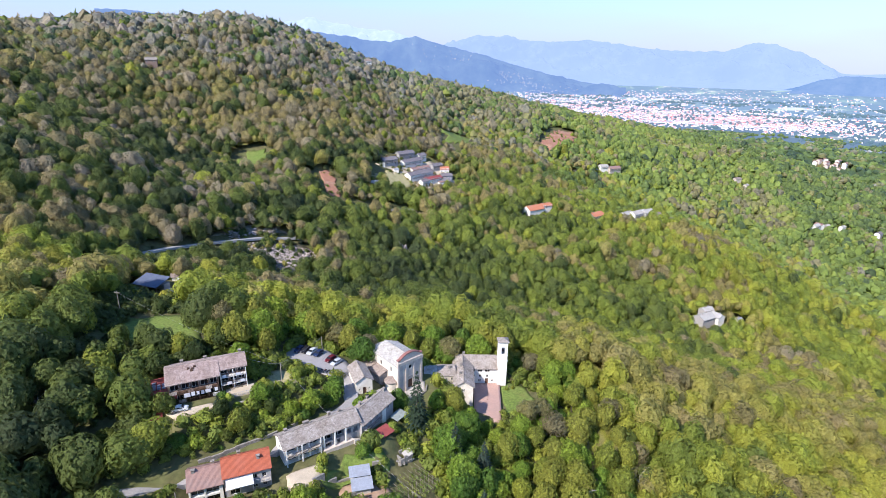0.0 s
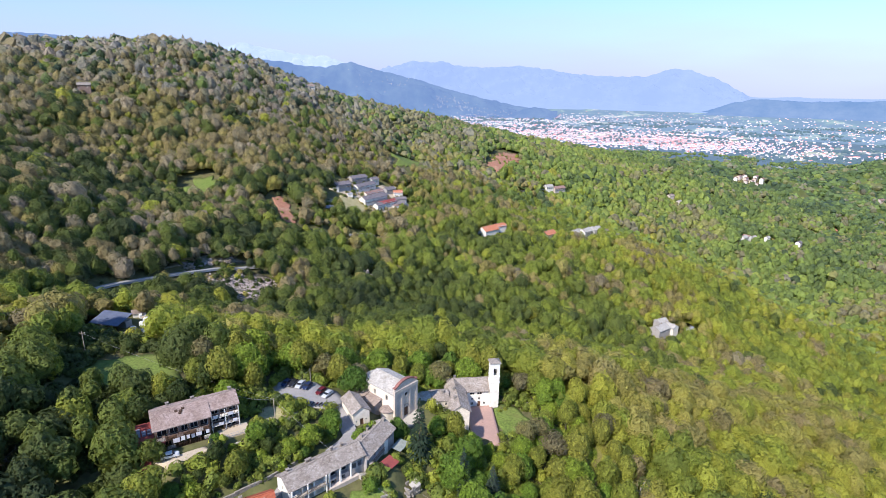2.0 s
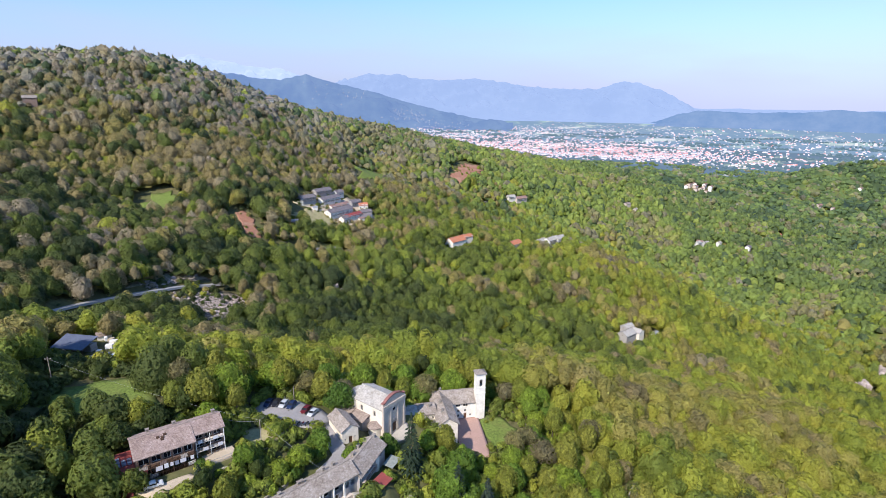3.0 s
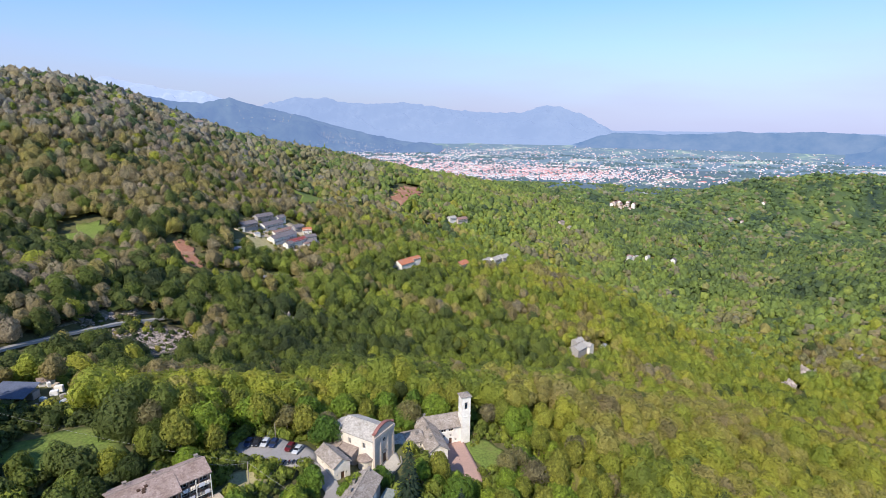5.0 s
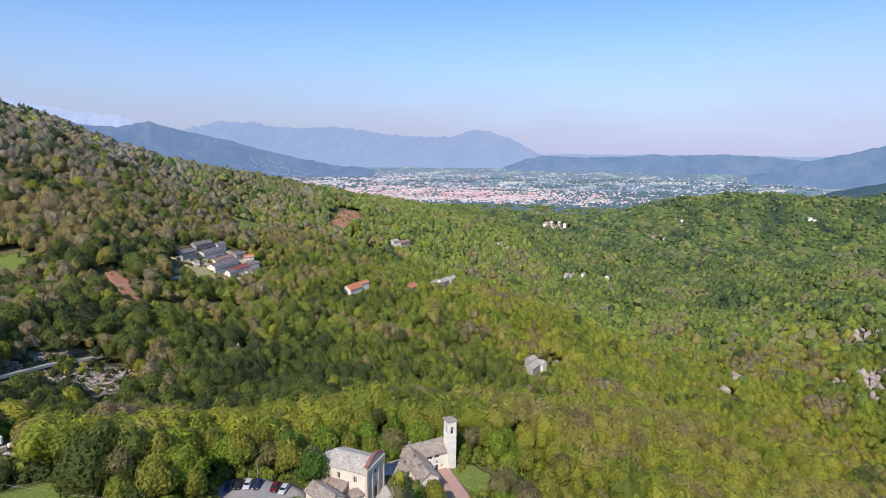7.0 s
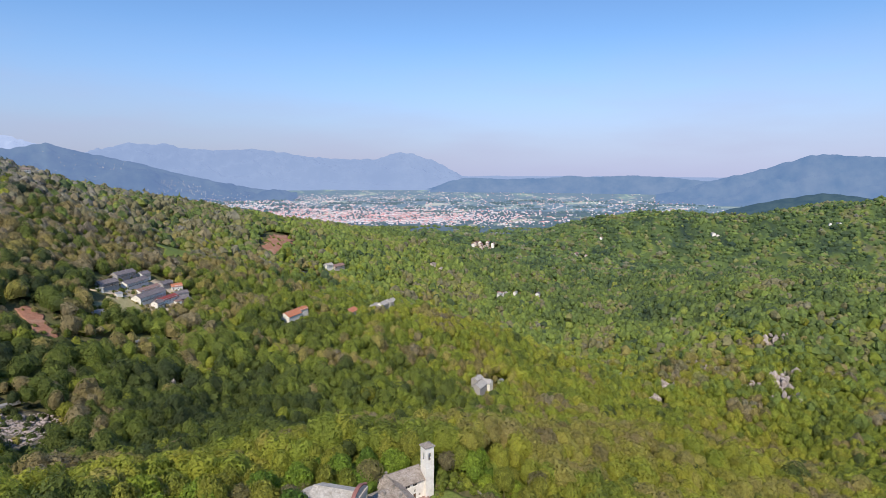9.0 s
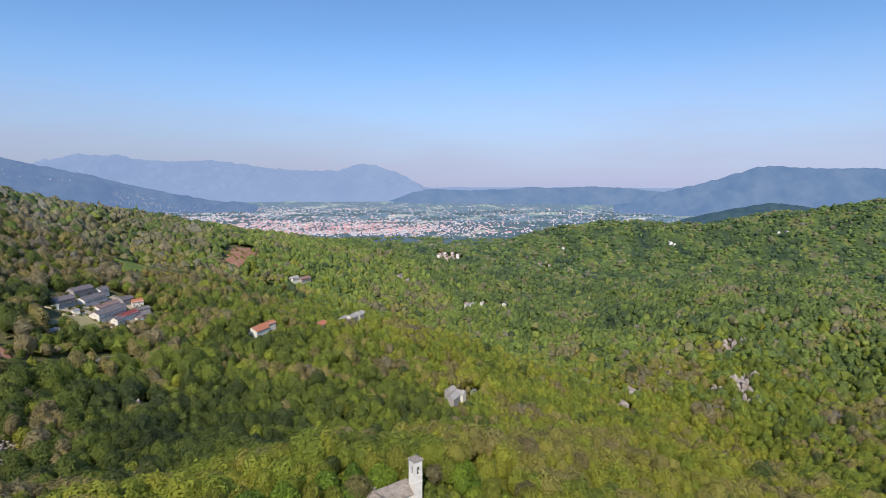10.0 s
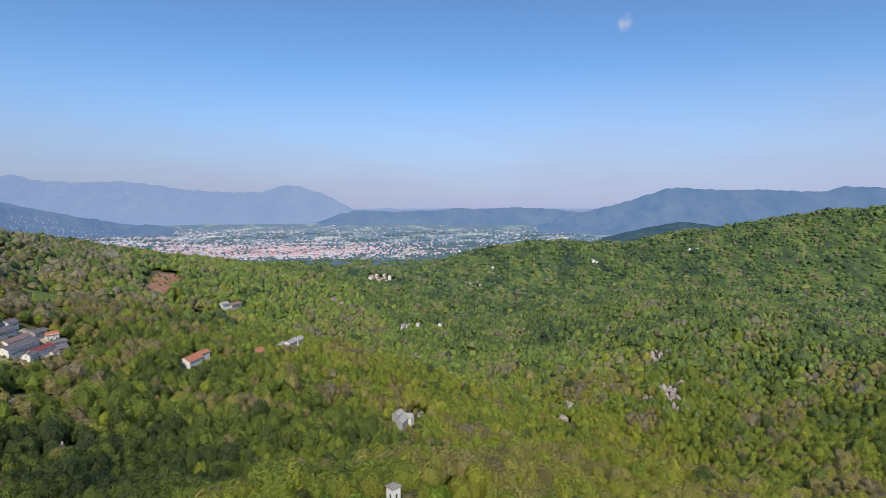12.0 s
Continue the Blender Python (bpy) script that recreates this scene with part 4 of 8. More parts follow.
LINES = [([(-29.5, 155), (-26.2, 141), (-29, 131.5), (-43.5, 117.5), (-58, 108), (-76, 99)], 3.4),
         ([(-164, 236), (-163, 252), (-157, 278), (-144, 302), (-127, 325), (-105, 347), (-94, 356)], 4.5), ([(-158, 236), (-155, 250), (-149, 274), (-136, 295), (-119, 315), (-100, 333), (-90, 340)], 7.5), ([(-62, 434), (-46, 444), (-24, 460)], 9), ([(12, 470), (24, 476)], 6), ([(172, 715), (222, 750)], 6), ([(-119, 212), (-103, 176)], 10), ([(-111, 214), (-97, 178)], 7)]
# rock faces that break through the woods on the east side of the valley
CLIFFS = [(563, 297, 13), (640, 346, 12), (548, 375, 7), (476, 380, 9), (440, 370, 7), (544, 321, 8), (541, 280, 9), (-27, 380, 6)]


HOME_SPOTS = [(-52, 534, 9), (-38, 563, 10), (-31, 554, 11), (-22, 547, 11), (-22, 534, 14), (-9, 537, 10), (4, 555, 10), (-61, 484, 6), (89, 509, 13), (102, 518, 8), (153, 520, 9), (192, 546, 9), (206, 549, 11),
              (217, 554, 8), (227, 552, 7), (196, 366, 9), (206, 370, 8), (228, 377, 5), (227, 762, 9), (243, 766, 11), (557, 780, 9), (568, 788, 9), (582, 791, 7), (602, 786, 7), (654, 780, 10), (497, 908, 10), (505, 892, 8), (911, 995, 13), (1240, 1226, 14), (1253, 1196, 10), (473, 440, 6), (-299, 594, 8), (-121, 926, 9), (920, 1334, 14), (945, 1334, 14), (970, 1333, 14), (762, 1269, 12), (796, 1302, 12),
              (-117, 210, 10), (175, 838, 15), (-100, 325, 14), (-92, 330, 13), (-94, 316, 11), (-120, 336, 9), (-96, 458, 14)]
for hx_, hy_, hr_ in HOME_SPOTS:
    hd_ = math.hypot(hx_ - PIVOT[0], hy_ - PIVOT[1])
    for back in (0.0, 9.0, 17.0):
        CLEAR.append((hx_ - (hx_ - PIVOT[0]) / hd_ * back, hy_ - (hy_ - PIVOT[1]) / hd_ * back, hr_ * (1 - back / 50)))


def is_clear(x, y, margin=0.0):
    out = np.zeros(np.shape(x), bool)
    for cx, cy, r in CLEAR + CLIFFS:
        out |= np.hypot(x - cx, y - cy) < r + margin
    for pts, w in LINES:
        for (ax, ay), (bx, by) in zip(pts[:-1], pts[1:]):
            t = np.clip(((x - ax) * (bx - ax) + (y - ay) * (by - ay)) / ((bx - ax) ** 2 + (by - ay) ** 2), 0, 1)
            out |= np.hypot(x - ax - t * (bx - ax), y - ay - t * (by - ay)) < w + margin
    return out


def in_ground(x, y):
    """Azimuth and distance from the middle of the flight."""
    return np.degrees(np.arctan2(x - PIVOT[0], y - PIVOT[1])), np.hypot(x - PIVOT[0], y - PIVOT[1])


def scatter(rng, d0, d1, step, az0=-48, az1=88):
    g = np.arange(-d1, d1, step)
    gy_ = np.arange(-d1, d1, step * 0.92)
    X, Y = np.meshgrid(g, gy_)
    X = X + (np.arange(len(gy_)) % 2)[:, None] * step / 2
    X = X + rng.uniform(-0.42, 0.42, X.shape) * step + PIVOT[0]
    Y = Y + rng.uniform(-0.42, 0.42, Y.shape) * step + PIVOT[1]
    x, y = X.ravel(), Y.ravel()
    az, d = in_ground(x, y)
    keep = (d >= d0) & (d < d1) & (az > az0) & (az < az1)
    x, y = x[keep], y[keep]
    keep = ~is_clear(x, y) & in_sight(x, y)
    return x[keep], y[keep]


EYES = [(0.0, 0.0, 101.0), (-45.0, 12.0, 99.0), (-82.0, 42.0, 98.0)]


def in_sight(x, y):
    """Whether a tree's top shows over the ground between it and the flight; the far sides of hills stay unplanted."""
    z = land(x, y) + 16
    seen = np.zeros(len(x), bool)
    for ex, ey, ez in EYES:
        ok = np.ones(len(x), bool)
        for s in np.concatenate([np.linspace(0.08, 0.9, 20), np.linspace(0.92, 0.985, 6)]):
            ok &= land(ex + (x - ex) * s, ey + (y - ey) * s) + 4 < ez + (z - ez) * s
        seen |= ok
    return seen


def tint_at(rng, x, y):
    """Leaf tint by stand, with western shade put in: 0 dark, 0.4 fresh green, 0.6 yellow-green, 0.8 and up brown twigs
    still in bud.
    """
    n = len(x)
    broad = ripple(x, y, 260, 2.0)
    stand = ripple(x, y, 95, 5.0)
    small = ripple(x, y, 38, 8.0)
    west = smooth(-20, -170, x) * smooth(190, 330, y)
    hill = smooth(150, -60, x - 0.28 * (y - 600)) * smooth(400, 560, y)
    spur = smooth(20, 60, x) * smooth(300, 210, y) * smooth(330, 210, x)
    east = smooth(330, 620, x)
    near = smooth(290, 200, y) * smooth(40, 0, x)
    # shadow over the western trees, put into their tint and bud share below
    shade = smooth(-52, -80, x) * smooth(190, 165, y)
    # paler, greyer tints on the upper hill: bare twigs, with haze put in
    high = hill * smooth(540, 720, y) * smooth(20, -140, x)
    glen = np.exp(-((x - 20) / 150) ** 2 - ((y - 375) / 110) ** 2)
    vale = smooth(130, 260, x) * smooth(760, 480, x)
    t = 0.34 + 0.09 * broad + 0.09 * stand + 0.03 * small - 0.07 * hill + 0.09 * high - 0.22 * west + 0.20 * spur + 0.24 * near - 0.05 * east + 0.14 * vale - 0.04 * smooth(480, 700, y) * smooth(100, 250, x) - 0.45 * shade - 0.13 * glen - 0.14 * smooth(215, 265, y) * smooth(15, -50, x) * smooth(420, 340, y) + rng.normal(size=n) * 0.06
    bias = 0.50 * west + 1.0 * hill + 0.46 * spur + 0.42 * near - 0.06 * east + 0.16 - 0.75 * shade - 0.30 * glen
    bud = smooth(0.15, 0.9, 0.5 * broad + 0.6 * stand + 0.35 * small + bias + rng.normal(size=n) * 0.14)
    t = np.where(rng.random(n) < bud * 0.84, 0.75 + 0.07 * stand + 0.08 * hill + 0.12 * high + 0.12 * west * (1 - hill) - 0.05 * spur - 0.04 * near + rng.normal(size=n) * 0.05, t)
    lime = rng.random(n) < 0.03
    t = np.where(lime, rng.uniform(0.44, 0.56, n), t)
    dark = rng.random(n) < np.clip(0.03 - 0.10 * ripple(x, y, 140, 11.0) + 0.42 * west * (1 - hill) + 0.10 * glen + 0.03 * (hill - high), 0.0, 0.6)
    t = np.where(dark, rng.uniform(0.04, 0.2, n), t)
    return np.clip(t, 0, 1)


def woods(name, rng, x, y, radius, shapes, label, sink=0.0, squeeze=False, mat=None, low=False, fresh=False):
    """Joins the crowns of a whole stand into one mesh."""
    z = land(x, y)
    tint = tint_at(rng, x, y)
    if fresh:
        # bushes west of -72 are tinted darker for the shade lying there
        tint = np.minimum(tint, rng.uniform(0.16, 0.5, len(x))) * np.where(x < -72, 0.3, 1.0)
    light = np.clip(rng.normal(size=len(x)), -1.8, 1.8) * 0.16
    r = radius * np.exp(np.clip(rng.normal(size=len(x)), -1.8, 1.9) * 0.29)
    pick = rng.integers(len(shapes), size=len(x))
    vs, ti, to, no, ga_ = [], [], [], [], []
    for k, (tri, tone, norm, gap) in enumerate(shapes):
        m = np.where(pick == k)[0]
        if not len(m):
            continue
        a = rng.uniform(0, 6.283, len(m))
        c, s = np.cos(a)[:, None], np.sin(a)[:, None]
        p, q = tri.reshape(-1, 3), norm.reshape(-1, 3)
        rx = (c * p[:, 0] - s * p[:, 1]) * r[m, None]
        ry = (s * p[:, 0] + c * p[:, 1]) * r[m, None]
        rz = p[None, :, 2] * (r[m] * rng.uniform(0.8, 1.3, len(m)))[:, None]
        lift = z[m] + rng.uniform(4.6, 7.6, len(m)) + 2.2 * ripple(x[m], y[m], 120, 6.0) + 1.4 * ripple(x[m], y[m], 45, 3.0) - sink - 4.0 * smooth(480, 640, y[m]) * smooth(140, 20, x[m])
        if low:
            lift = z[m] + rng.uniform(0.2, 1.0, len(m))
        vs.append(np.stack([rx + x[m, None], ry + y[m, None], rz + lift[:, None]], -1).reshape(-1, 3))
        no.append(np.stack([c * q[:, 0] - s * q[:, 1], s * q[:, 0] + c * q[:, 1], np.tile(q[:, 2], (len(m), 1))], -1).reshape(-1, 3))
        ti.append(np.repeat(tint[m], len(p)))
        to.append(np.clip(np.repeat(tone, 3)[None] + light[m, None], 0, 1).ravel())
        ga_.append(np.tile(np.repeat(gap, 3), len(m)))
    v = np.concatenate(vs)
    if squeeze:
        v = nearer(v)
    me = mesh_from(name, v, np.arange(len(v)).reshape(-1, 3), [mat or M_LEAF])
    leaf_normals(me, np.concatenate(no))
    floats_on(me, "tint", np.concatenate(ti))
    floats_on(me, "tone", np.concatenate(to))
    floats_on(me, "gap", np.concatenate(ga_))
    return tagged(new(name, me), label, "woods", kind="stuff")


frng = np.random.default_rng(7)


def understorey(rng):
    """Young growth that fills the space between the crowns: one ragged sheet of leaves over the forest floor."""
    az = np.radians(np.arange(-50, 90, 0.55))
    d = np.geomspace(60, 3500, 215)
    A, D = np.meshgrid(az, d)
    D = D * (1 + rng.uniform(-0.008, 0.008, D.shape))
    A = A + rng.uniform(-0.004, 0.004, A.shape)
    x, y = PIVOT[0] + D * np.sin(A), PIVOT[1] + D * np.cos(A)
    z = land(x, y) - 3.5 * smooth(480, 640, y) * smooth(140, 20, x) + 4.0 + 1.4 * smooth(300, 520, D) - 0.5 * smooth(1300, 1800, D) + 1.5 * ripple(x, y, 31, 2.0) + rng.uniform(-1.6, 1.6, x.shape) * (1 + 1.2 * smooth(1200, 1800, D))
    f = grid_faces(*x.shape)[:, ::-1]
    cx, cy = x.ravel()[f].mean(1), y.ravel()[f].mean(1)
    cd = D.ravel()[f].mean(1)
    open_ground = ((land(cx, cy) < PLAIN_Z + 10) & (cd > 1500)) | is_clear(cx, cy, 3.5) | ((cx > -125) & (cx < 45) & (cy > 88) & (cy < 182))
    f, cd = f[~open_ground], cd[~open_ground]
    me = mesh_from("understorey", nearer(np.stack([x, y, z], -1).reshape(-1, 3)), f, [M_LEAF, M_LEAF_HAZE, M_LEAF_FAR], (cd > 720).astype(int) + (cd > 1500), smooth_on=True)
    floats_on(me, "tint", tint_at(rng, x.ravel(), y.ravel()) - 0.05)
    floats_on(me, "tone", rng.uniform(0.0, 0.8, x.size))
    return tagged(new("understorey", me), "young growth filling the woods under the crowns", "woods", kind="stuff")


understorey(frng)
NEAR_SHAPES = [crown_shape(frng, 45, 0.085, [(10, 5, 1.06, 0.52), (8, 4, 0.9, 0.46), (6, 2, 0.74, 0.0)], 1.3, 13, 0.16) for _ in range(14)]
MID_SHAPES = [crown_shape(frng, 9, 0.11, [(8, 3, 1.05, 0.5), (5, 2, 0.88, 0.0)], 1.25, 9, 0.16) for _ in range(12)]
FAR_SHAPES = [crown_shape(frng, 4, 0.26, [(6, 3, 1.0, 0.40)], 1.2, 8, 0.3) for _ in range(10)]
LAST_SHAPES = [crown_shape(frng, 0, 0.5, [(6, 2, 1.0, 0.0)], 0.9, 6) for _ in range(8)]

nx, ny = scatter(frng, 45, 340, 5.5)
# thinner stand of big trees west of the meadow
keep = (frng.random(len(nx)) < 0.72) | (nx > -80) | (ny > 175)
nx, ny = nx[keep], ny[keep]
# the 250 nearest to the church grow as single trees, built further down
rank = np.hypot((nx + 10) / 1.3, ny - 138)
order = np.argsort(np.where(ny > 80, rank, 1e6))
single_x, single_y = nx[order[:250]], ny[order[:250]]
nx, ny = nx[order[250:]], ny[order[250:]]
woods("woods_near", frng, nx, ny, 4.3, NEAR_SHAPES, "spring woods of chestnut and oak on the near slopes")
mx, my = scatter(frng, 340, 720, 6.8, -42, 87)
thin_haze = frng.random(len(mx)) < 0.5 * smooth(540, 720, in_ground(mx, my)[1])
woods("woods_middle", frng, mx[~thin_haze], my[~thin_haze], 5.1, MID_SHAPES, "mixed fresh green and still bare woods across the valley")
woods("woods_upper", frng, mx[thin_haze], my[thin_haze], 5.1, MID_SHAPES, "green woods on the upper slopes, thin haze put into their leaf colour", mat=M_LEAF_HAZE)
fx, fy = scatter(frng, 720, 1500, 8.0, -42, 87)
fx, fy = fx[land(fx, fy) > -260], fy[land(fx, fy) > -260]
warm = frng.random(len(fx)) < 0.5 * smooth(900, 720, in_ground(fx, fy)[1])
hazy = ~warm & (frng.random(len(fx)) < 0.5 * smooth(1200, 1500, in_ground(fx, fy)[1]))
woods("woods_far", frng, fx[~warm & ~hazy], fy[~warm & ~hazy], 5.8, FAR_SHAPES, "far hillside woods in mixed greens and browns", mat=M_LEAF_HAZE)
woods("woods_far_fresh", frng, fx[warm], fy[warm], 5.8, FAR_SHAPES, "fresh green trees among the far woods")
woods("woods_far_hazed", frng, fx[hazy], fy[hazy], 5.8, FAR_SHAPES, "trees among the far woods with haze put into their leaf colour", mat=M_LEAF_FAR)
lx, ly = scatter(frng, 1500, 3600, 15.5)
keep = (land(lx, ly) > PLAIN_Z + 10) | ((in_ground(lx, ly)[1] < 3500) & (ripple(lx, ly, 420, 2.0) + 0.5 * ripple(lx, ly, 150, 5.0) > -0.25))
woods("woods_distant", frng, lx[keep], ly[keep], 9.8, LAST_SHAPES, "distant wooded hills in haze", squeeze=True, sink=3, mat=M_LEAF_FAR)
hx, hy = scatter(frng, 3200, 7000, 42.0, -12, 70)
keep = (ripple(hx, hy, 900, 3.0) + 0.6 * ripple(hx, hy, 350, 1.0) > 0.48) & (land(hx, hy) < PLAIN_Z + 5)
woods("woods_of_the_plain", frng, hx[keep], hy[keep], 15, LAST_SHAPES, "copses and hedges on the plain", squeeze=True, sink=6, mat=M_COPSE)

# ---- undergrowth round the houses ----
PAVED = [(-6, 115.5, 7), (16, 163, 7.5), (20, 161, 7), (25, 158, 8), (-12, 155, 10.5), (-24, 147, 5.2), (2, 161, 5), (8, 158, 6), (8, 167, 6), (16, 157, 8.5), (16, 147, 5), (28, 157, 7.5), (-36, 156.5, 7.5), (-45, 159, 6), (-34, 119.5, 6.5), (-27, 124.5, 6.5), (-20, 131, 6), (-16, 137, 5),
         (-19.5, 111.5, 5.2), (-44, 109.5, 6.5), (-51, 107, 6.5), (-57, 105, 5), (-70, 131, 7), (-63, 134, 7), (-57, 136, 5), (-54.5, 131, 4.8), (-68, 121, 4.5), (-61, 123, 4), (-75, 127, 4), (-94, 160, 11), (-84, 156, 8),
         (-33.5, 110, 4.5), (-14.6, 127.2, 2.6), (-11.4, 135, 3), (-9, 122.5, 2.6), (-6, 148, 6), (-48, 142, 4.5), (-7, 112.5, 5), (-20, 117, 4), (-26, 113.5, 3), (-13, 108, 4), (-13.6, 124.6, 2.6), (-11.6, 121.5, 2.2)]
ux, uy = np.meshgrid(np.arange(-135, 62, 2.7), np.arange(84, 190, 2.5))
ux = ux.ravel() + frng.uniform(-1.1, 1.1, ux.size)
uy = uy.ravel() + frng.uniform(-1.0, 1.0, uy.size)
keep = frng.random(len(ux)) < np.where((ux < -80) & (uy < 172), 0.8, 0.9)
for cx, cy, r in PAVED:
    keep &= np.hypot(ux - cx, uy - cy) > r
for (ax, ay), (bx, by) in zip(LINES[0][0][:-1], LINES[0][0][1:]):
    t = np.clip(((ux - ax) * (bx - ax) + (uy - ay) * (by - ay)) / ((bx - ax) ** 2 + (by - ay) ** 2), 0, 1)
    keep &= np.hypot(ux - ax - t * (bx - ax), uy - ay - t * (by - ay)) > 3.3
BUSH_SHAPES = [crown_shape(frng, 16, 0.2, [(7, 3, 1.05, 0.5), (5, 2, 0.8, 0.0)], 1.0) for _ in range(6)]
woods("undergrowth", frng, ux[keep], uy[keep], 2.1, BUSH_SHAPES, "tangled green shrubs and brambles between gardens", low=True, fresh=True)
# scrub on the banks of the mountain road and round the clearings
bx, by = np.meshgrid(np.arange(-178, -72, 3.6), np.arange(180, 372, 3.4))
bx = bx.ravel() + frng.uniform(-1.7, 1.7, bx.size)
by = by.ravel() + frng.uniform(-1.7, 1.7, by.size)
keep = is_clear(bx, by, 1.5) & (frng.random(len(bx)) < 0.34) & (np.hypot(bx + 116, by - 213) > 11)
for (ax, ay), (cx, cy) in zip(LINES[1][0][:-1], LINES[1][0][1:]):
    t = np.clip(((bx - ax) * (cx - ax) + (by - ay) * (cy - ay)) / ((cx - ax) ** 2 + (cy - ay) ** 2), 0, 1)
    keep &= np.hypot(bx - ax - t * (cx - ax), by - ay - t * (cy - ay)) > 3.6
woods("roadside_scrub", frng, bx[keep], by[keep], 1.8, BUSH_SHAPES, "scrub on the banks of the mountain road", low=True)
sx, sy = [], []
for hx_, hy_, hr_ in HOME_SPOTS:
    if hy_ > 300:
        a_, q_ = frng.uniform(0, 6.283, 34), np.sqrt(frng.uniform(0.25, 2.2, 34)) * hr_
        sx.append(hx_ + q_ * np.cos(a_))
        sy.append(hy_ + q_ * np.sin(a_))
sx, sy = np.concatenate(sx), np.concatenate(sy)
keep = np.ones(len(sx), bool)
for hx_, hy_, hr_ in HOME_SPOTS:
    keep &= np.hypot(sx - hx_, sy - hy_) > hr_ * 0.55
woods("garden_shrubs", frng, sx[keep], sy[keep], 2.0, BUSH_SHAPES, "garden shrubs and young trees round the far farms", low=True)

# ---- things: helpers ----
def obj_mesh(name, bm, mat, parent=None, label="", m=None):
    me = bpy.data.meshes.new(name)
    bm.normal_update()
    bm.to_mesh(me)
    bm.free()
    for k in mat if isinstance(mat, (list, tuple)) else [mat]:
        me.materials.append(k)
    ob = new(name, me)
    if parent is not None:
        ob.parent = parent
    if m is not None:
        ob.matrix_local = m
    if label:
        ob["label"] = label
    return ob


def part(name, bm, mat, parent, label=""):
    return obj_mesh(name, bm, mat, parent, label)


def thing(name, m, label, category, group=""):
    e = new(name)
    e.empty_display_size = 0.5
    e.matrix_world = m
    return tagged(e, label, category, group)


def add_box(bm, x0, x1, y0, y1, z0, z1, m=None):
    v = [bm.verts.new(p) for p in ((x0, y0, z0), (x1, y0, z0), (x1, y1, z0), (x0, y1, z0), (x0, y0, z1), (x1, y0, z1), (x1, y1, z1), (x0, y1, z1))]
    for f in ((3, 2, 1, 0), (4, 5, 6, 7), (0, 1, 5, 4), (1, 2, 6, 5), (2, 3, 7, 6), (3, 0, 4, 7)):
        bm.faces.new([v[k] for k in f])
    if m is not None:
        bmesh.ops.transform(bm, matrix=m, verts=v)
    return v


def box(x0, x1, y0, y1, z0, z1, bevel=0.0):
    bm = bmesh.new()
    add_box(bm, x0, x1, y0, y1, z0, z1)
    if bevel:
        bmesh.ops.bevel(bm, geom=bm.edges[:], offset=bevel, segments=2, affect="EDGES")
    return bm


def slab(corners, thick):
    """A slab under four or more top corners, thick metres deep."""
    bm = bmesh.new()
    t = [bm.verts.new(p) for p in corners]
    b = [bm.verts.new((p[0], p[1], p[2] - thick)) for p in corners]
    bm.faces.new(t)
    bm.faces.new(b[::-1])
    n = len(t)
    for k in range(n):
        bm.faces.new((t[k], b[k], b[(k + 1) % n], t[(k + 1) % n]))
    bmesh.ops.recalc_face_normals(bm, faces=bm.faces[:])
    return bm


def tube(points, radius, sides=6, taper=1.0):
    bm = bmesh.new()
    rings = []
    pts = [Vector(p) for p in points]
    for k, p in enumerate(pts):
        d = (pts[min(k + 1, len(pts) - 1)] - pts[max(k - 1, 0)]).normalized()
        a = d.orthogonal().normalized()
        b = d.cross(a)
        r = radius * (1 + (taper - 1) * k / (len(pts) - 1))
        rings.append([bm.verts.new(p + (a * math.cos(6.283 * i / sides) + b * math.sin(6.283 * i / sides)) * r) for i in range(sides)])
    for r0, r1 in zip(rings[:-1], rings[1:]):
        for i in range(sides):
            bm.faces.new((r0[i], r0[(i + 1) % sides], r1[(i + 1) % sides], r1[i]))
    bm.faces.new(rings[0][::-1])
    bm.faces.new(rings[-1])
    bmesh.ops.recalc_face_normals(bm, faces=bm.faces[:])
    return bm


def add_wall(bm, a, b, z0, z1, holes=(), deep=0.3, gable=0.0):
    """An outer wall from a to b (outside on the right of that way), with openings (along, sill, width, height) that go deep into it."""
    a, b = Vector((*a, 0)), Vector((*b, 0))
    u = (b - a).normalized()
    length = (b - a).length
    inward = Vector((-u.y, u.x, 0))
    xs = sorted({0.0, length, *[h[0] for h in holes], *[h[0] + h[2] for h in holes]})
    zs = sorted({z0, z1, *[h[1] for h in holes], *[h[1] + h[3] for h in holes]})

    def at(x, z, d=0.0):
        return a + u * x + inward * d + Vector((0, 0, z))

    for x0, x1 in zip(xs[:-1], xs[1:]):
        for s0, s1 in zip(zs[:-1], zs[1:]):
            mx_, mz_ = (x0 + x1) / 2, (s0 + s1) / 2
            if any(h[0] < mx_ < h[0] + h[2] and h[1] < mz_ < h[1] + h[3] for h in holes):
                continue
            bm.faces.new([bm.verts.new(at(*p)) for p in ((x0, s0), (x1, s0), (x1, s1), (x0, s1))])
    for hx, hz, hw, hh in holes:
        c = [(hx, hz), (hx + hw, hz), (hx + hw, hz + hh), (hx, hz + hh)]
        for k in range(4):
            p, q = c[k], c[(k + 1) % 4]
            bm.faces.new([bm.verts.new(v) for v in (at(*p), at(*q), at(*q, deep), at(*p, deep))])
    if gable:
        bm.faces.new([bm.verts.new(at(*p)) for p in ((0, z1), (length, z1), (length / 2, z1 + gable))])
    return u, inward, a


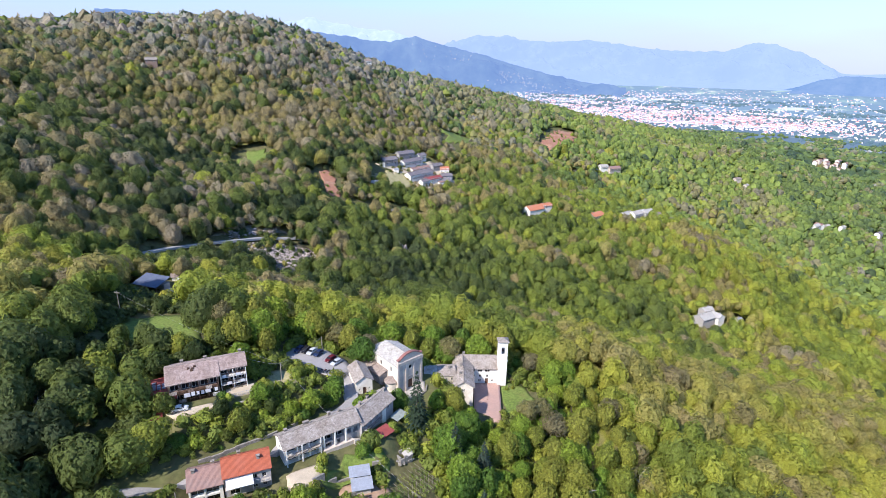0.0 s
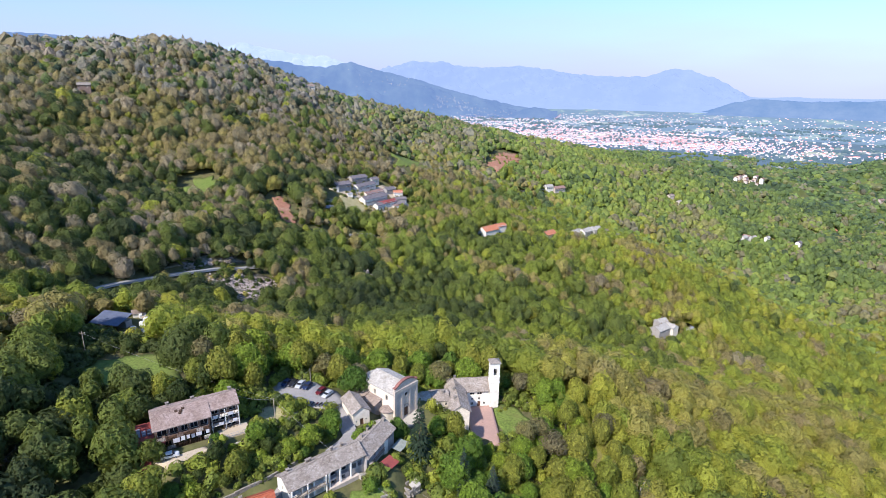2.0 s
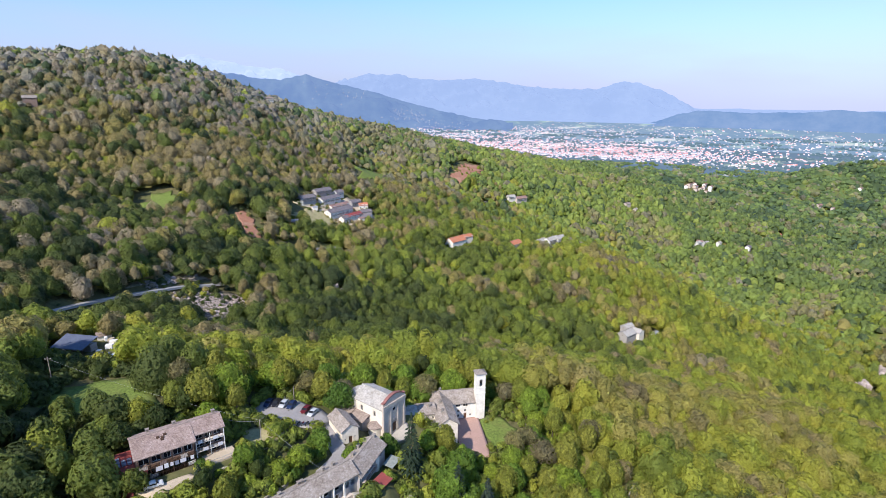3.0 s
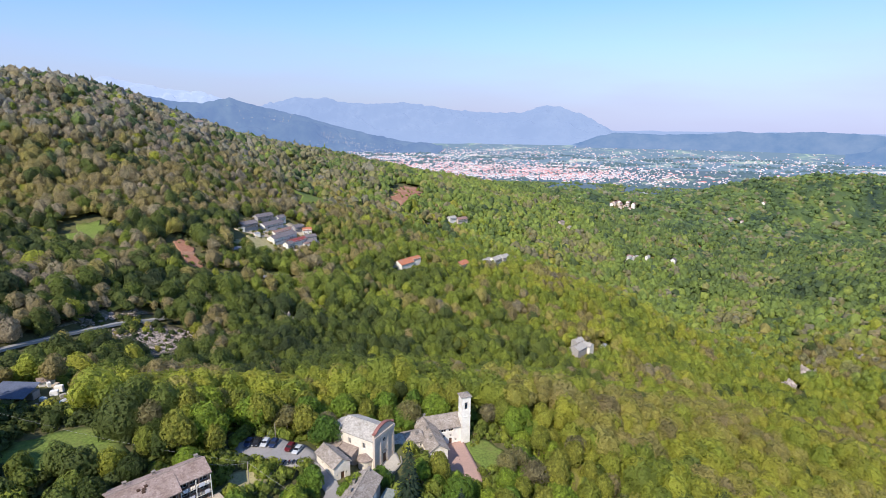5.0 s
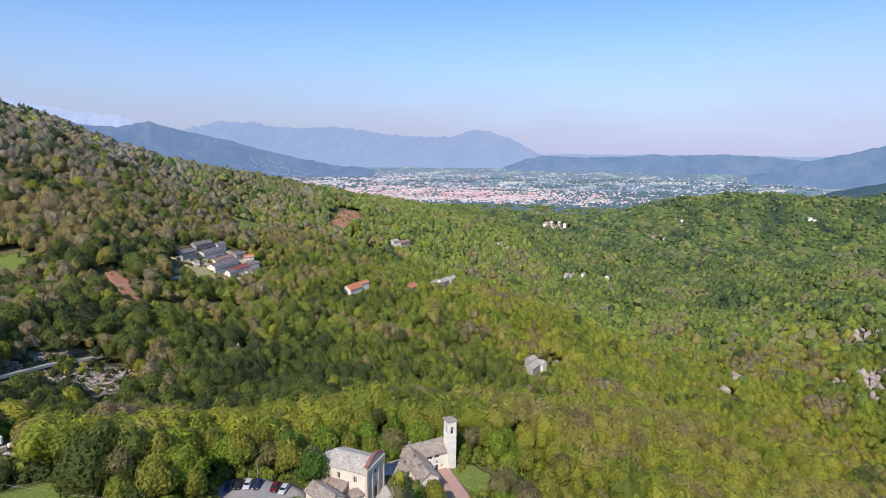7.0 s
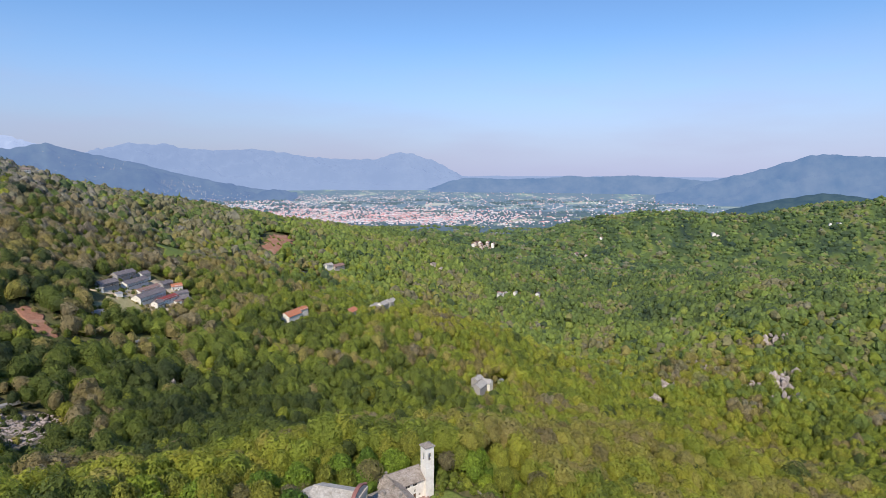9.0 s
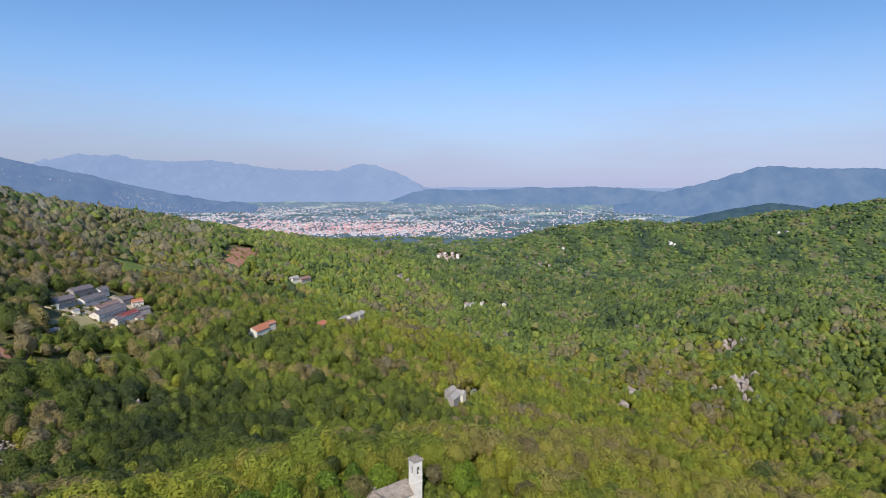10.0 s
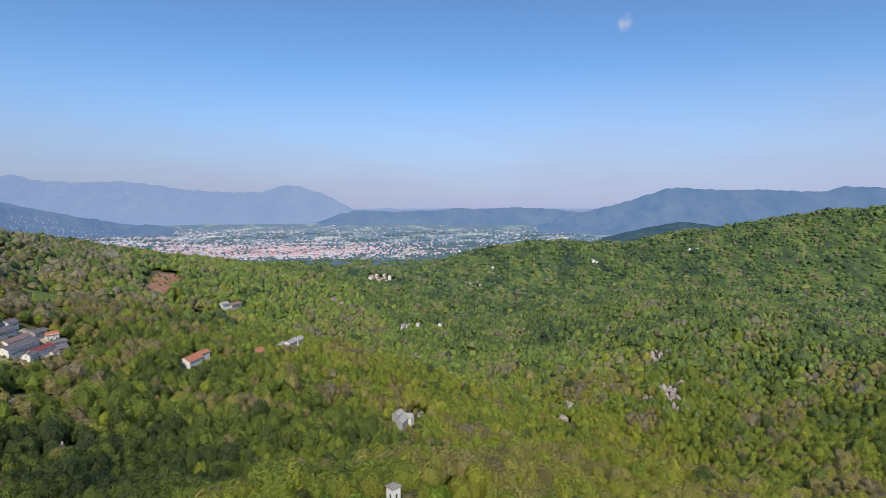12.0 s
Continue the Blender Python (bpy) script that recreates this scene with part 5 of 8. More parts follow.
def add_panes(parent, a, b, holes, deep=0.3, shutters=None, name="window", doors=(), frame_mat=None):
    """Windows and doors in the openings of a wall: recessed frame with a dark pane."""
    a, b = Vector((*a, 0)), Vector((*b, 0))
    u = (b - a).normalized()
    inward = Vector((-u.y, u.x, 0))
    for k, (hx, hz, hw, hh) in enumerate(holes):
        m = Matrix((( u.x, inward.x, 0, 0), (u.y, inward.y, 0, 0), (0, 0, 1, 0), (0, 0, 0, 1)))
        org = a + u * hx + Vector((0, 0, hz))
        m.translation = org
        is_door = k in doors
        bm = bmesh.new()
        t = 0.09
        d0, d1 = deep - 0.10, deep + 0.01
        add_box(bm, 0, t, d0, d1, 0, hh)
        add_box(bm, hw - t, hw, d0, d1, 0, hh)
        add_box(bm, t, hw - t, d0, d1, hh - t, hh)
        add_box(bm, t, hw - t, d0, d1, 0, t)
        if not is_door:
            add_box(bm, hw / 2 - 0.04, hw / 2 + 0.04, d0, d1, t, hh - t)
        w = obj_mesh("door" if is_door else name, bm, frame_mat or (M_SHUTTER if is_door else M_WHITE), parent, "", m)
        obj_mesh("leaf" if is_door else "pane", box(t, hw - t, deep - 0.04, deep, t, hh - t), M_SHUTTER if is_door else M_PANE, w)
        if shutters and not is_door:
            for s in (-1, 1):
                x0 = -hw / 2 - 0.02 if s < 0 else hw + 0.02
                obj_mesh("shutter", box(x0, x0 + hw / 2, -0.07, -0.02, 0, hh), shutters, w)


def add_roof(bm, L, W, eave, rise, over=0.5, thick=0.22, ends=0.4):
    """Two slopes with the ridge along x."""
    hl = L / 2 + ends
    k = rise / (W / 2)
    for s in (-1, 1):
        y0 = s * (W / 2 + over)
        z0 = eave - over * k
        top = [(-hl, y0, z0 + thick), (hl, y0, z0 + thick), (hl, 0, eave + rise + thick), (-hl, 0, eave + rise + thick)]
        if s > 0:
            top = top[::-1]
        t = [bm.verts.new(p) for p in top]
        b = [bm.verts.new((p[0], p[1], p[2] - thick)) for p in top]
        bm.faces.new(t)
        bm.faces.new(b[::-1])
        for i in range(4):
            bm.faces.new((t[i], b[i], b[(i + 1) % 4], t[(i + 1) % 4]))


def slab_cover(parent, quads, mat, seed, width=0.46, rise=0.34, thick=0.07):
    """Overlapping split stones in courses on sloping quads (low left, low right, top right, top left)."""
    rng = np.random.default_rng(seed)
    vs, fs, n = [], [], 0
    for q in quads:
        p = [np.array(k, float) for k in q]
        nor = np.cross(p[1] - p[0], p[3] - p[0])
        if np.linalg.norm(nor) < 1e-6:
            nor = np.cross(p[1] - p[0], p[2] - p[0])
        nor = nor / np.linalg.norm(nor)
        nor = nor if nor[2] > 0 else -nor
        rows = max(2, int(np.linalg.norm((p[3] + p[2] - p[0] - p[1]) / 2) / rise))

        def at(u, v):
            return (p[0] * (1 - u) + p[1] * u) * (1 - v) + (p[3] * (1 - u) + p[2] * u) * v

        for r in range(rows):
            v0, v1 = r / rows, min(1.0, (r + 1.3) / rows)
            wide = np.linalg.norm(at(1, v0) - at(0, v0))
            cols = max(1, int(wide / width))
            cut = np.concatenate([[0], (np.arange(1, cols) + rng.uniform(-0.3, 0.3, cols - 1) + (r % 2) * 0.2) / cols, [1]])
            for k in range(cols):
                a, b = cut[k] + 0.03 / cols, cut[k + 1] - 0.03 / cols
                t0, t1 = thick * rng.uniform(0.6, 1.5), thick * rng.uniform(0.6, 1.5)
                w0, w1 = v0 + rng.uniform(-0.16, 0.1) / rows, v0 + rng.uniform(-0.16, 0.1) / rows
                w0, w1 = max(w0, -0.01), max(w1, -0.01)
                c = [at(a, w0) + nor * t0, at(b, w1) + nor * t1, at(b, v1) + nor * 0.012, at(a, v1) + nor * 0.012]
                vs += c + [c[0] - nor * t0 * 0.96, c[1] - nor * t1 * 0.96]
                fs += [(n, n + 1, n + 2, n + 3), (n + 4, n + 5, n + 1, n), (n, n + 3, n + 4, n + 4), (n + 1, n + 5, n + 2, n + 2)]
                n += 6
    f = np.array(fs)
    tri = np.concatenate([f[:, :3], f[f[:, 2] != f[:, 3]][:, [0, 2, 3]]])
    ob = new("stone_covering", mesh_from("stone_covering", np.array(vs), tri, [mat]))
    ob.parent = parent
    return ob


def roof_quads(L, W, eave, rise, over, ends):
    hl, k = L / 2 + ends, rise / (W / 2)
    out = []
    for s in (-1, 1):
        y0, z0, z1 = s * (W / 2 + over), eave - over * k + 0.2, eave + rise + 0.2
        q = [(-hl, y0, z0), (hl, y0, z0), (hl, 0, z1), (-hl, 0, z1)]
        out.append(q if s < 0 else [q[1], q[0], q[3], q[2]])
    return out


def ridge_cap(L, z, ends=0.4, r=0.16):
    return tube([(-L / 2 - ends, 0, z), (L / 2 + ends, 0, z)], r, 6)


def chimney(parent, x, y, z0, z1, w=0.7, d=0.6, mat=None, cap=None):
    """A stack with a slab cap on little feet."""
    c = obj_mesh("chimney", box(x - w / 2, x + w / 2, y - d / 2, y + d / 2, z0, z1, 0.03), mat or M_STONE, parent)
    bm = bmesh.new()
    for sx in (-1, 1):
        for sy in (-1, 1):
            add_box(bm, x + sx * (w / 2 - 0.1) - 0.07, x + sx * (w / 2 - 0.1) + 0.07, y + sy * (d / 2 - 0.1) - 0.07, y + sy * (d / 2 - 0.1) + 0.07, z1 - 0.01, z1 + 0.22)
    add_box(bm, x - w / 2 - 0.12, x + w / 2 + 0.12, y - d / 2 - 0.12, y + d / 2 + 0.12, z1 + 0.22, z1 + 0.32)
    obj_mesh("chimney_cap", bm, cap or M_SLAB, c)
    return c


def fence_bars(bm, x0, x1, y, z0, z1, step=0.6, r=0.03):
    """A balcony railing along x: handrail, foot rail and uprights."""
    add_box(bm, x0, x1, y - r, y + r, z1 - 2 * r, z1)
    add_box(bm, x0, x1, y - r, y + r, z0, z0 + 2 * r)
    n = max(2, int((x1 - x0) / step))
    for k in range(n + 1):
        x = x0 + (x1 - x0) * k / n
        add_box(bm, x - r, x + r, y - r, y + r, z0 + 2 * r, z1 - 2 * r)


def house(name, x, y, turn, L, W, base, eave, rise, wall, roof, label, category="house", group="", holes=None, over=0.5, ends=0.4, sink=3.0, chims=(), shutters=None, doors=(), cap=True, deep=0.3):
    """A gabled house: ridge along its own x, front on its -y side. holes: {side: [(along, sill over base, width, height)]}."""
    e = thing(name, pose(x, y, base, 0, 0, turn), label, category, group)
    holes = holes or {}
    hl, hw = L / 2, W / 2
    h = eave - base
    sides = {"front": ((-hl, -hw), (hl, -hw)), "east": ((hl, -hw), (hl, hw)), "back": ((hl, hw), (-hl, hw)), "west": ((-hl, hw), (-hl, -hw))}
    bm = bmesh.new()
    for k, (a, b) in sides.items():
        add_wall(bm, a, b, -sink, h, holes.get(k, ()), deep, rise if k in ("east", "west") else 0)
    part("wall", bm, wall, e)
    for k, (a, b) in sides.items():
        if holes.get(k):
            add_panes(e, a, b, holes[k], deep, shutters, doors=[i for s, i in doors if s == k])
    bm = bmesh.new()
    add_roof(bm, L, W, h, rise, over, 0.2, ends)
    r = part("roof", bm, roof, e)
    pieces = {M_SLAB: P_SLAB, M_SLAB_PALE: P_SLAB_PALE, M_SLAB_BROWN: P_SLAB_BROWN}.get(roof)
    if cap and pieces:
        slab_cover(r, roof_quads(L, W, h, rise, over, ends), pieces, int(abs(x * 7 + y)))
    if cap:
        obj_mesh("ridge_cap", ridge_cap(L, h + rise + 0.2, ends), roof, r)
    for cx, cy, cz in chims:
        z = h + rise * (1 - abs(cy) / hw) - 0.3
        chimney(e, cx, cy, z, z + cz + 0.3)
    return e


def row_of(n, start, step, sill, w, h):
    return [(start + k * step, sill, w, h) for k in range(n)]

# ---- the church ----
church = thing("church", pose(-8.9, 151.4, 0.6, 0, 0, 41.6), "cream-plastered church with a stone-slab roof and curved gable", "church")
CW, CL, CH = 4.6, 13.2, 9.0
bm = bmesh.new()
left_holes = [(3.4, 5.6, 1.0, 1.9), (8.8, 5.6, 1.0, 1.9)]
add_wall(bm, (-CW, CL), (-CW, 0.5), -3, CH, left_holes)
add_wall(bm, (CW, 0.5), (CW, CL), -3, CH)
apse = [(CW * math.cos(a), CL + 4.1 * math.sin(a)) for a in np.linspace(0, math.pi, 15)]
for p, q in zip(apse[:-1], apse[1:]):
    add_wall(bm, p, q, -3, CH - 0.75)
part("nave_wall", bm, M_PLASTER, church)
add_panes(church, (-CW, CL), (-CW, 0.5), left_holes)

# the nave's roof: two low slopes; the apse behind it is a little lower, under a half cone of slabs
ov, rise, AH = 0.45, 2.3, CH - 0.75
nave_quads = [[(CW + ov, 0.3, CH + 0.15), (CW + ov, CL + 0.3, CH + 0.15), (0, CL + 0.3, CH + rise), (0, 0.3, CH + rise)],
              [(-CW - ov, CL + 0.3, CH + 0.15), (-CW - ov, 0.3, CH + 0.15), (0, 0.3, CH + rise), (0, CL + 0.3, CH + rise)]]
bm = bmesh.new()
for q in nave_quads:
    t = [bm.verts.new(p) for p in q]
    b = [bm.verts.new((x, y, z - 0.3)) for x, y, z in q]
    bm.faces.new(t)
    bm.faces.new(b[::-1])
    for k in range(4):
        bm.faces.new((t[k], b[k], b[(k + 1) % 4], t[(k + 1) % 4]))
bmesh.ops.recalc_face_normals(bm, faces=bm.faces[:])
nave_roof = part("nave_roof", bm, M_SLAB_PALE, church, "pale worn stone slabs")
slab_cover(nave_roof, nave_quads, P_SLAB_PALE, 5, 0.5, 0.4, 0.06)
obj_mesh("ridge_cap", tube([(0, 0.4, CH + rise + 0.03), (0, CL + 0.3, CH + rise + 0.03)], 0.16, 6), M_SLAB_PALE, nave_roof)
bm = bmesh.new()
end = [bm.verts.new(p) for p in ((-CW, CL - 0.02, AH), (CW, CL - 0.02, AH), (CW, CL - 0.02, CH), (0, CL - 0.02, CH + rise - 0.2), (-CW, CL - 0.02, CH))]
bm.faces.new(end)
part("end_gable", bm, M_PLASTER, church)
rim = [((CW + ov * 0.7) * math.cos(a), CL + (4.1 + ov) * math.sin(a)) for a in np.linspace(math.pi, 0, 17)]
bm = bmesh.new()
top = [bm.verts.new((x, y, AH + 0.15)) for x, y in rim]
low = [bm.verts.new((x, y, AH - 0.12)) for x, y in rim]
tip = bm.verts.new((0, CL - 0.01, CH + 0.9))
for k in range(len(rim) - 1):
    bm.faces.new((top[k], top[k + 1], tip))
    bm.faces.new((top[k], low[k], low[k + 1], top[k + 1]))
bm.faces.new(low)
bmesh.ops.recalc_face_normals(bm, faces=bm.faces[:])
apse_roof = part("apse_roof", bm, M_SLAB_PALE, church, "half-round pale slab roof")
slab_cover(apse_roof, [[(bx, by, AH + 0.15), (ax, ay, AH + 0.15), (0, CL - 0.01, CH + 0.9), (0, CL - 0.01, CH + 0.9)] for (ax, ay), (bx, by) in zip(rim[:-1], rim[1:])], P_SLAB_PALE, 6, 0.5, 0.4, 0.06)
bm = bmesh.new()
add_box(bm, -CW - 0.25, -CW - 0.002, 0.5, CL, CH - 0.55, CH - 0.2)
part("cornice", bm, M_PLASTER, church)

# the front: a wall with a door and a round window, carried up into a curved gable
FW = 4.85
bm = bmesh.new()
front_holes = [(FW - 0.85, 0.0, 1.7, 3.1), (FW - 0.75, 6.85, 1.5, 1.5)]
add_wall(bm, (-FW, 0), (FW, 0), -3, 10.3, front_holes, 0.35)
add_wall(bm, (FW, 0), (FW, 0.6), -3, 10.3)
add_wall(bm, (-FW, 0.6), (-FW, 0), -3, 10.3)
add_wall(bm, (FW, 0.6), (-FW, 0.6), 9.0, 10.3)


def gable_line(n=22):
    pts = [(-FW, 10.3), (-FW, 11.0), (-FW + 0.7, 11.0)]
    for k in range(n + 1):
        x = -FW + 0.7 + (2 * FW - 1.4) * k / n
        pts.append((x, 11.0 + 1.55 * math.cos(x / (FW - 0.7) * math.pi / 2) ** 0.8))
    return pts + [(FW - 0.7, 11.0), (FW, 11.0), (FW, 10.3)]


gl = gable_line()
gl = [p for k, p in enumerate(gl) if k == 0 or math.hypot(p[0] - gl[k - 1][0], p[1] - gl[k - 1][1]) > 0.02]
fr = [bm.verts.new((x, 0, z)) for x, z in gl]
bk = [bm.verts.new((x, 0.6, z)) for x, z in gl]
bm.faces.new(fr)
bm.faces.new(bk[::-1])
for k in range(len(gl) - 1):
    bm.faces.new((fr[k + 1], fr[k], bk[k], bk[k + 1]))
bmesh.ops.recalc_face_normals(bm, faces=bm.faces[:])
front = part("front_wall", bm, M_FACADE, church, "faded rose plaster front")
bm = bmesh.new()
crest = gl[1:-1]
o0 = [bm.verts.new((x, -0.22, z + 0.02)) for x, z in crest]
o1 = [bm.verts.new((x, 0.85, z + 0.02)) for x, z in crest]
t0 = [bm.verts.new((x, -0.22, z + 0.38)) for x, z in crest]
t1 = [bm.verts.new((x, 0.85, z + 0.38)) for x, z in crest]
for k in range(len(crest) - 1):
    for a, b in ((o0, t0), (t0, t1), (t1, o1), (o1, o0)):
        bm.faces.new((a[k], a[k + 1], b[k + 1], b[k]))
bm.faces.new((o0[0], t0[0], t1[0], o1[0]))
bm.faces.new((o0[-1], o1[-1], t1[-1], t0[-1]))
bmesh.ops.recalc_face_normals(bm, faces=bm.faces[:])
obj_mesh("coping", bm, M_COPING, front, "red tile coping on the curved gable")
for x0 in (-FW - 0.05, -1.95, 1.25, FW - 0.65):
    obj_mesh("pilaster", box(x0, x0 + 0.7, -0.16, -0.003, -2.5, 9.15, 0.02), M_FACADE, front)
obj_mesh("cornice", box(-FW - 0.2, FW + 0.2, -0.32, -0.004, 9.2, 10.3, 0.04), M_FACADE, front)
add_panes(front, (-FW, 0), (FW, 0), front_holes[:1], 0.35, doors=(0,))
# surround of the door, with a round arch, and the ring of the round window
bm = bmesh.new()
add_box(bm, -1.25, -0.88, -0.12, -0.003, 0, 3.1)
add_box(bm, 0.88, 1.25, -0.12, -0.003, 0, 3.1)
for k in range(10):
    a0, a1 = math.pi * k / 10, math.pi * (k + 1) / 10
    q = [(r * math.cos(a), 3.1 + r * math.sin(a)) for r, a in ((0.88, a0), (1.25, a0), (1.25, a1), (0.88, a1))]
    f = [bm.verts.new((x, -0.12, z)) for x, z in q]
    g = [bm.verts.new((x, -0.003, z)) for x, z in q]
    bm.faces.new(f)
    for i in range(4):
        bm.faces.new((f[i], g[i], g[(i + 1) % 4], f[(i + 1) % 4]))
bmesh.ops.recalc_face_normals(bm, faces=bm.faces[:])
obj_mesh("door_surround", bm, M_STONE, front)
bm = bmesh.new()
n = 24
for k in range(n):
    a0, a1 = 6.2832 * k / n, 6.2832 * (k + 1) / n
    q = [(r * math.cos(a), 7.6 + r * math.sin(a)) for r, a in ((0.66, a0), (1.09, a0), (1.09, a1), (0.66, a1))]
    f = [bm.verts.new((x, -0.08, z)) for x, z in q]
    g = [bm.verts.new((x, 0.3, z)) for x, z in q]
    bm.faces.new(f)
    bm.faces.new((f[0], g[0], g[3], f[3]))
    bm.faces.new((f[1], g[1], g[2], f[2]))
bmesh.ops.recalc_face_normals(bm, faces=bm.faces[:])
ring = obj_mesh("round_window", bm, M_FACADE, front)
obj_mesh("pane", box(-0.8, 0.8, 0.28, 0.33, 6.8, 8.4), M_PANE, ring)

# round side chapel, aisle and sacristy against the west wall
bm = bmesh.new()
arc = [(-CW - 2.6 * math.sin(a), 3.2 - 2.1 * math.cos(a)) for a in np.linspace(0, math.pi, 11)]
for p, q in zip(arc[:-1], arc[1:]):
    add_wall(bm, q, p, -3, 3.1)
part("side_chapel_wall", bm, M_PLASTER, church)
bm = bmesh.new()
tip = bm.verts.new((-CW - 0.02, 3.2, 4.5))
rim = [bm.verts.new((-CW + (x + CW) * 1.14, 3.2 + (y - 3.2) * 1.14, 3.25)) for x, y in arc]
und = [bm.verts.new((-CW + (x + CW) * 1.14, 3.2 + (y - 3.2) * 1.14, 3.05)) for x, y in arc]
for k in range(len(rim) - 1):
    bm.faces.new((rim[k], rim[k + 1], tip))
    bm.faces.new((rim[k], und[k], und[k + 1], rim[k + 1]))
bm.faces.new(und)
bmesh.ops.recalc_face_normals(bm, faces=bm.faces[:])
part("side_chapel_roof", bm, M_SLAB_BROWN, church, "half-round brown slab roof")
bm = bmesh.new()
add_wall(bm, (-CW - 2.9, 11.2), (-CW - 2.9, 6.2), -3, 4.2, [(2.0, 1.6, 0.7, 1.2)])
add_wall(bm, (-CW - 2.9, 6.2), (-CW, 6.2), -3, 4.2)
add_wall(bm, (-CW, 11.2), (-CW - 2.9, 11.2), -3, 4.2)
part("aisle_wall", bm, M_GREYWALL, church)
add_panes(church, (-CW - 2.9, 11.2), (-CW - 2.9, 6.2), [(2.0, 1.6, 0.7, 1.2)])
part("aisle_roof", slab([(-CW - 3.3, 5.8, 4.3), (-CW - 0.01, 5.8, 5.5), (-CW - 0.01, 11.6, 5.5), (-CW - 3.3, 11.6, 4.3)], 0.22), M_SLAB_BROWN, church, "brown slab lean-to roof")
bm = bmesh.new()
add_wall(bm, (-9.4, 17.6), (-9.4, 11.9), -3, 3.6)
add_wall(bm, (-9.4, 11.9), (-4.2, 11.9), -3, 3.6)
add_wall(bm, (-2.6, 17.6), (-9.4, 17.6), -3, 3.6)
part("sacristy_wall", bm, M_PLASTER, church)
part("sacristy_roof", slab([(-9.8, 11.6, 3.8), (-4.5, 11.6, 5.9), (-2.2, 18.0, 5.9), (-9.8, 18.0, 3.8)], 0.22), M_SLAB_BROWN, church, "brown slab lean-to roof")

# ---- the small chapel ----
chapel_holes = {"west": [(0.75, 1.3, 0.5, 0.7), (2.0, 0.0, 1.15, 2.3), (3.75, 1.3, 0.5, 0.7)], "back": [(3.2, 2.6, 0.7, 0.8), (6.3, 2.6, 0.7, 0.8)]}
house("chapel", -24.2, 147.7, 113, 9.6, 5.0, 3.4, 7.9, 1.55, M_PLASTER, M_SLAB, "small cream chapel with a stone-slab roof beside the church", "chapel",
      holes=chapel_holes, over=0.45, ends=0.35, doors=(("west", 1),))

# ---- convent wings round the courtyard ----
house("convent_wing", 13.3, 169.9, 0, 14.6, 7.4, -7.2, -0.9, 2.7, M_WHITE, M_SLAB, "white convent wing with stone-slab roof and upper loggia", "convent",
      holes={"front": [(5.0, 4.5, 1.7, 1.1), (7.6, 4.5, 1.7, 1.1), (10.2, 4.5, 1.7, 1.1), (8.2, 2.5, 0.8, 1.0), (10.6, 2.5, 0.8, 1.0), (6.0, 2.5, 0.8, 1.0), (8.0, 0.6, 0.9, 1.1), (10.4, 0.0, 1.0, 2.1), (12.4, 0.7, 0.8, 0.9)]},
      over=0.6, ends=0.1, doors=(("front", 7),), chims=((-4.5, 0.4, 1.0),))
house("convent_wing", 8.4, 161.6, 90, 17.2, 6.0, -2.8, -0.1, 1.95, M_PLASTER, M_SLAB, "cream convent wing with a mossy stone-slab roof along the courtyard", "convent",
      holes={"west": [(2.4, 0.7, 0.9, 1.1)], "back": [(4.0, 0.8, 0.8, 1.1), (8.0, 0.8, 0.8, 1.1)]}, over=0.55, ends=0.45, sink=6, chims=((-3.5, 1.2, 1.1), (1.5, 0.8, 1.0)))
house("convent_link", 2.6, 162.6, 4, 6.0, 6.4, -2.8, 0.2, 1.5, M_PLASTER, M_SLAB, "low cream link building with a slab roof", "convent",
      holes={"front": [(0.8, 0.9, 0.7, 1.1), (2.6, 0.9, 0.7, 1.1), (4.5, 0.9, 0.7, 1.1)]}, ends=0.1, sink=4, chims=((1.0, -1.0, 0.9),))
house("convent_link", -2.7, 162.1, 4, 4.4, 6.4, -2.6, 0.1, 1.4, M_PLASTER, M_SLAB_PALE, "low link building with a pale slab roof", "convent",
      holes={"front": [(0.8, 0.7, 0.8, 1.2), (2.6, 0.7, 0.8, 1.2)]}, ends=0.05, sink=4)

# ---- bell tower ----
tower = thing("bell_tower", pose(22.0, 166.9, -7.4, 0, 0, 2), "white square bell tower with arched belfry openings", "bell tower")
TW, TH = 1.55, 16.9
sides = [((-TW, -TW), (TW, -TW)), ((TW, -TW), (TW, TW)), ((TW, TW), (-TW, TW)), ((-TW, TW), (-TW, -TW))]
bm = bmesh.new()
bell_hole = [(TW - 0.55, 12.3, 1.1, 2.6)]
for a, b in sides:
    add_wall(bm, a, b, -3, TH, bell_hole, 0.45)
part("shaft", bm, M_WHITE, tower)
for a, b in sides:
    u = (Vector(b) - Vector(a)).normalized()
    c = (Vector(a) + Vector(b)) / 2
    out = Vector((u.y, -u.x))
    bm = bmesh.new()
    for k in range(8):
        a0, a1 = math.pi * k / 8, math.pi * (k + 1) / 8
        q = [(0.55 * math.cos(a0), 14.35 + 0.55 * math.sin(a0)), (0.56, 14.35 + 0.62 * k / 4 if k < 4 else 14.95)]
        f0 = (0.55 * math.cos(a0), 14.35 + 0.55 * math.sin(a0))
        f1 = (0.55 * math.cos(a1), 14.35 + 0.55 * math.sin(a1))
        bm.faces.new([bm.verts.new((c.x + u.x * x - out.x * 0.12, c.y + u.y * x - out.y * 0.12, z)) for x, z in (f0, (f0[0], 14.93), (f1[0], 14.93), f1)])
    obj_mesh("arch", bm, M_WHITE, tower)
part("belfry_floor", box(-TW + 0.3, TW - 0.3, -TW + 0.3, TW - 0.3, 11.9, 12.2), M_STONE, tower)
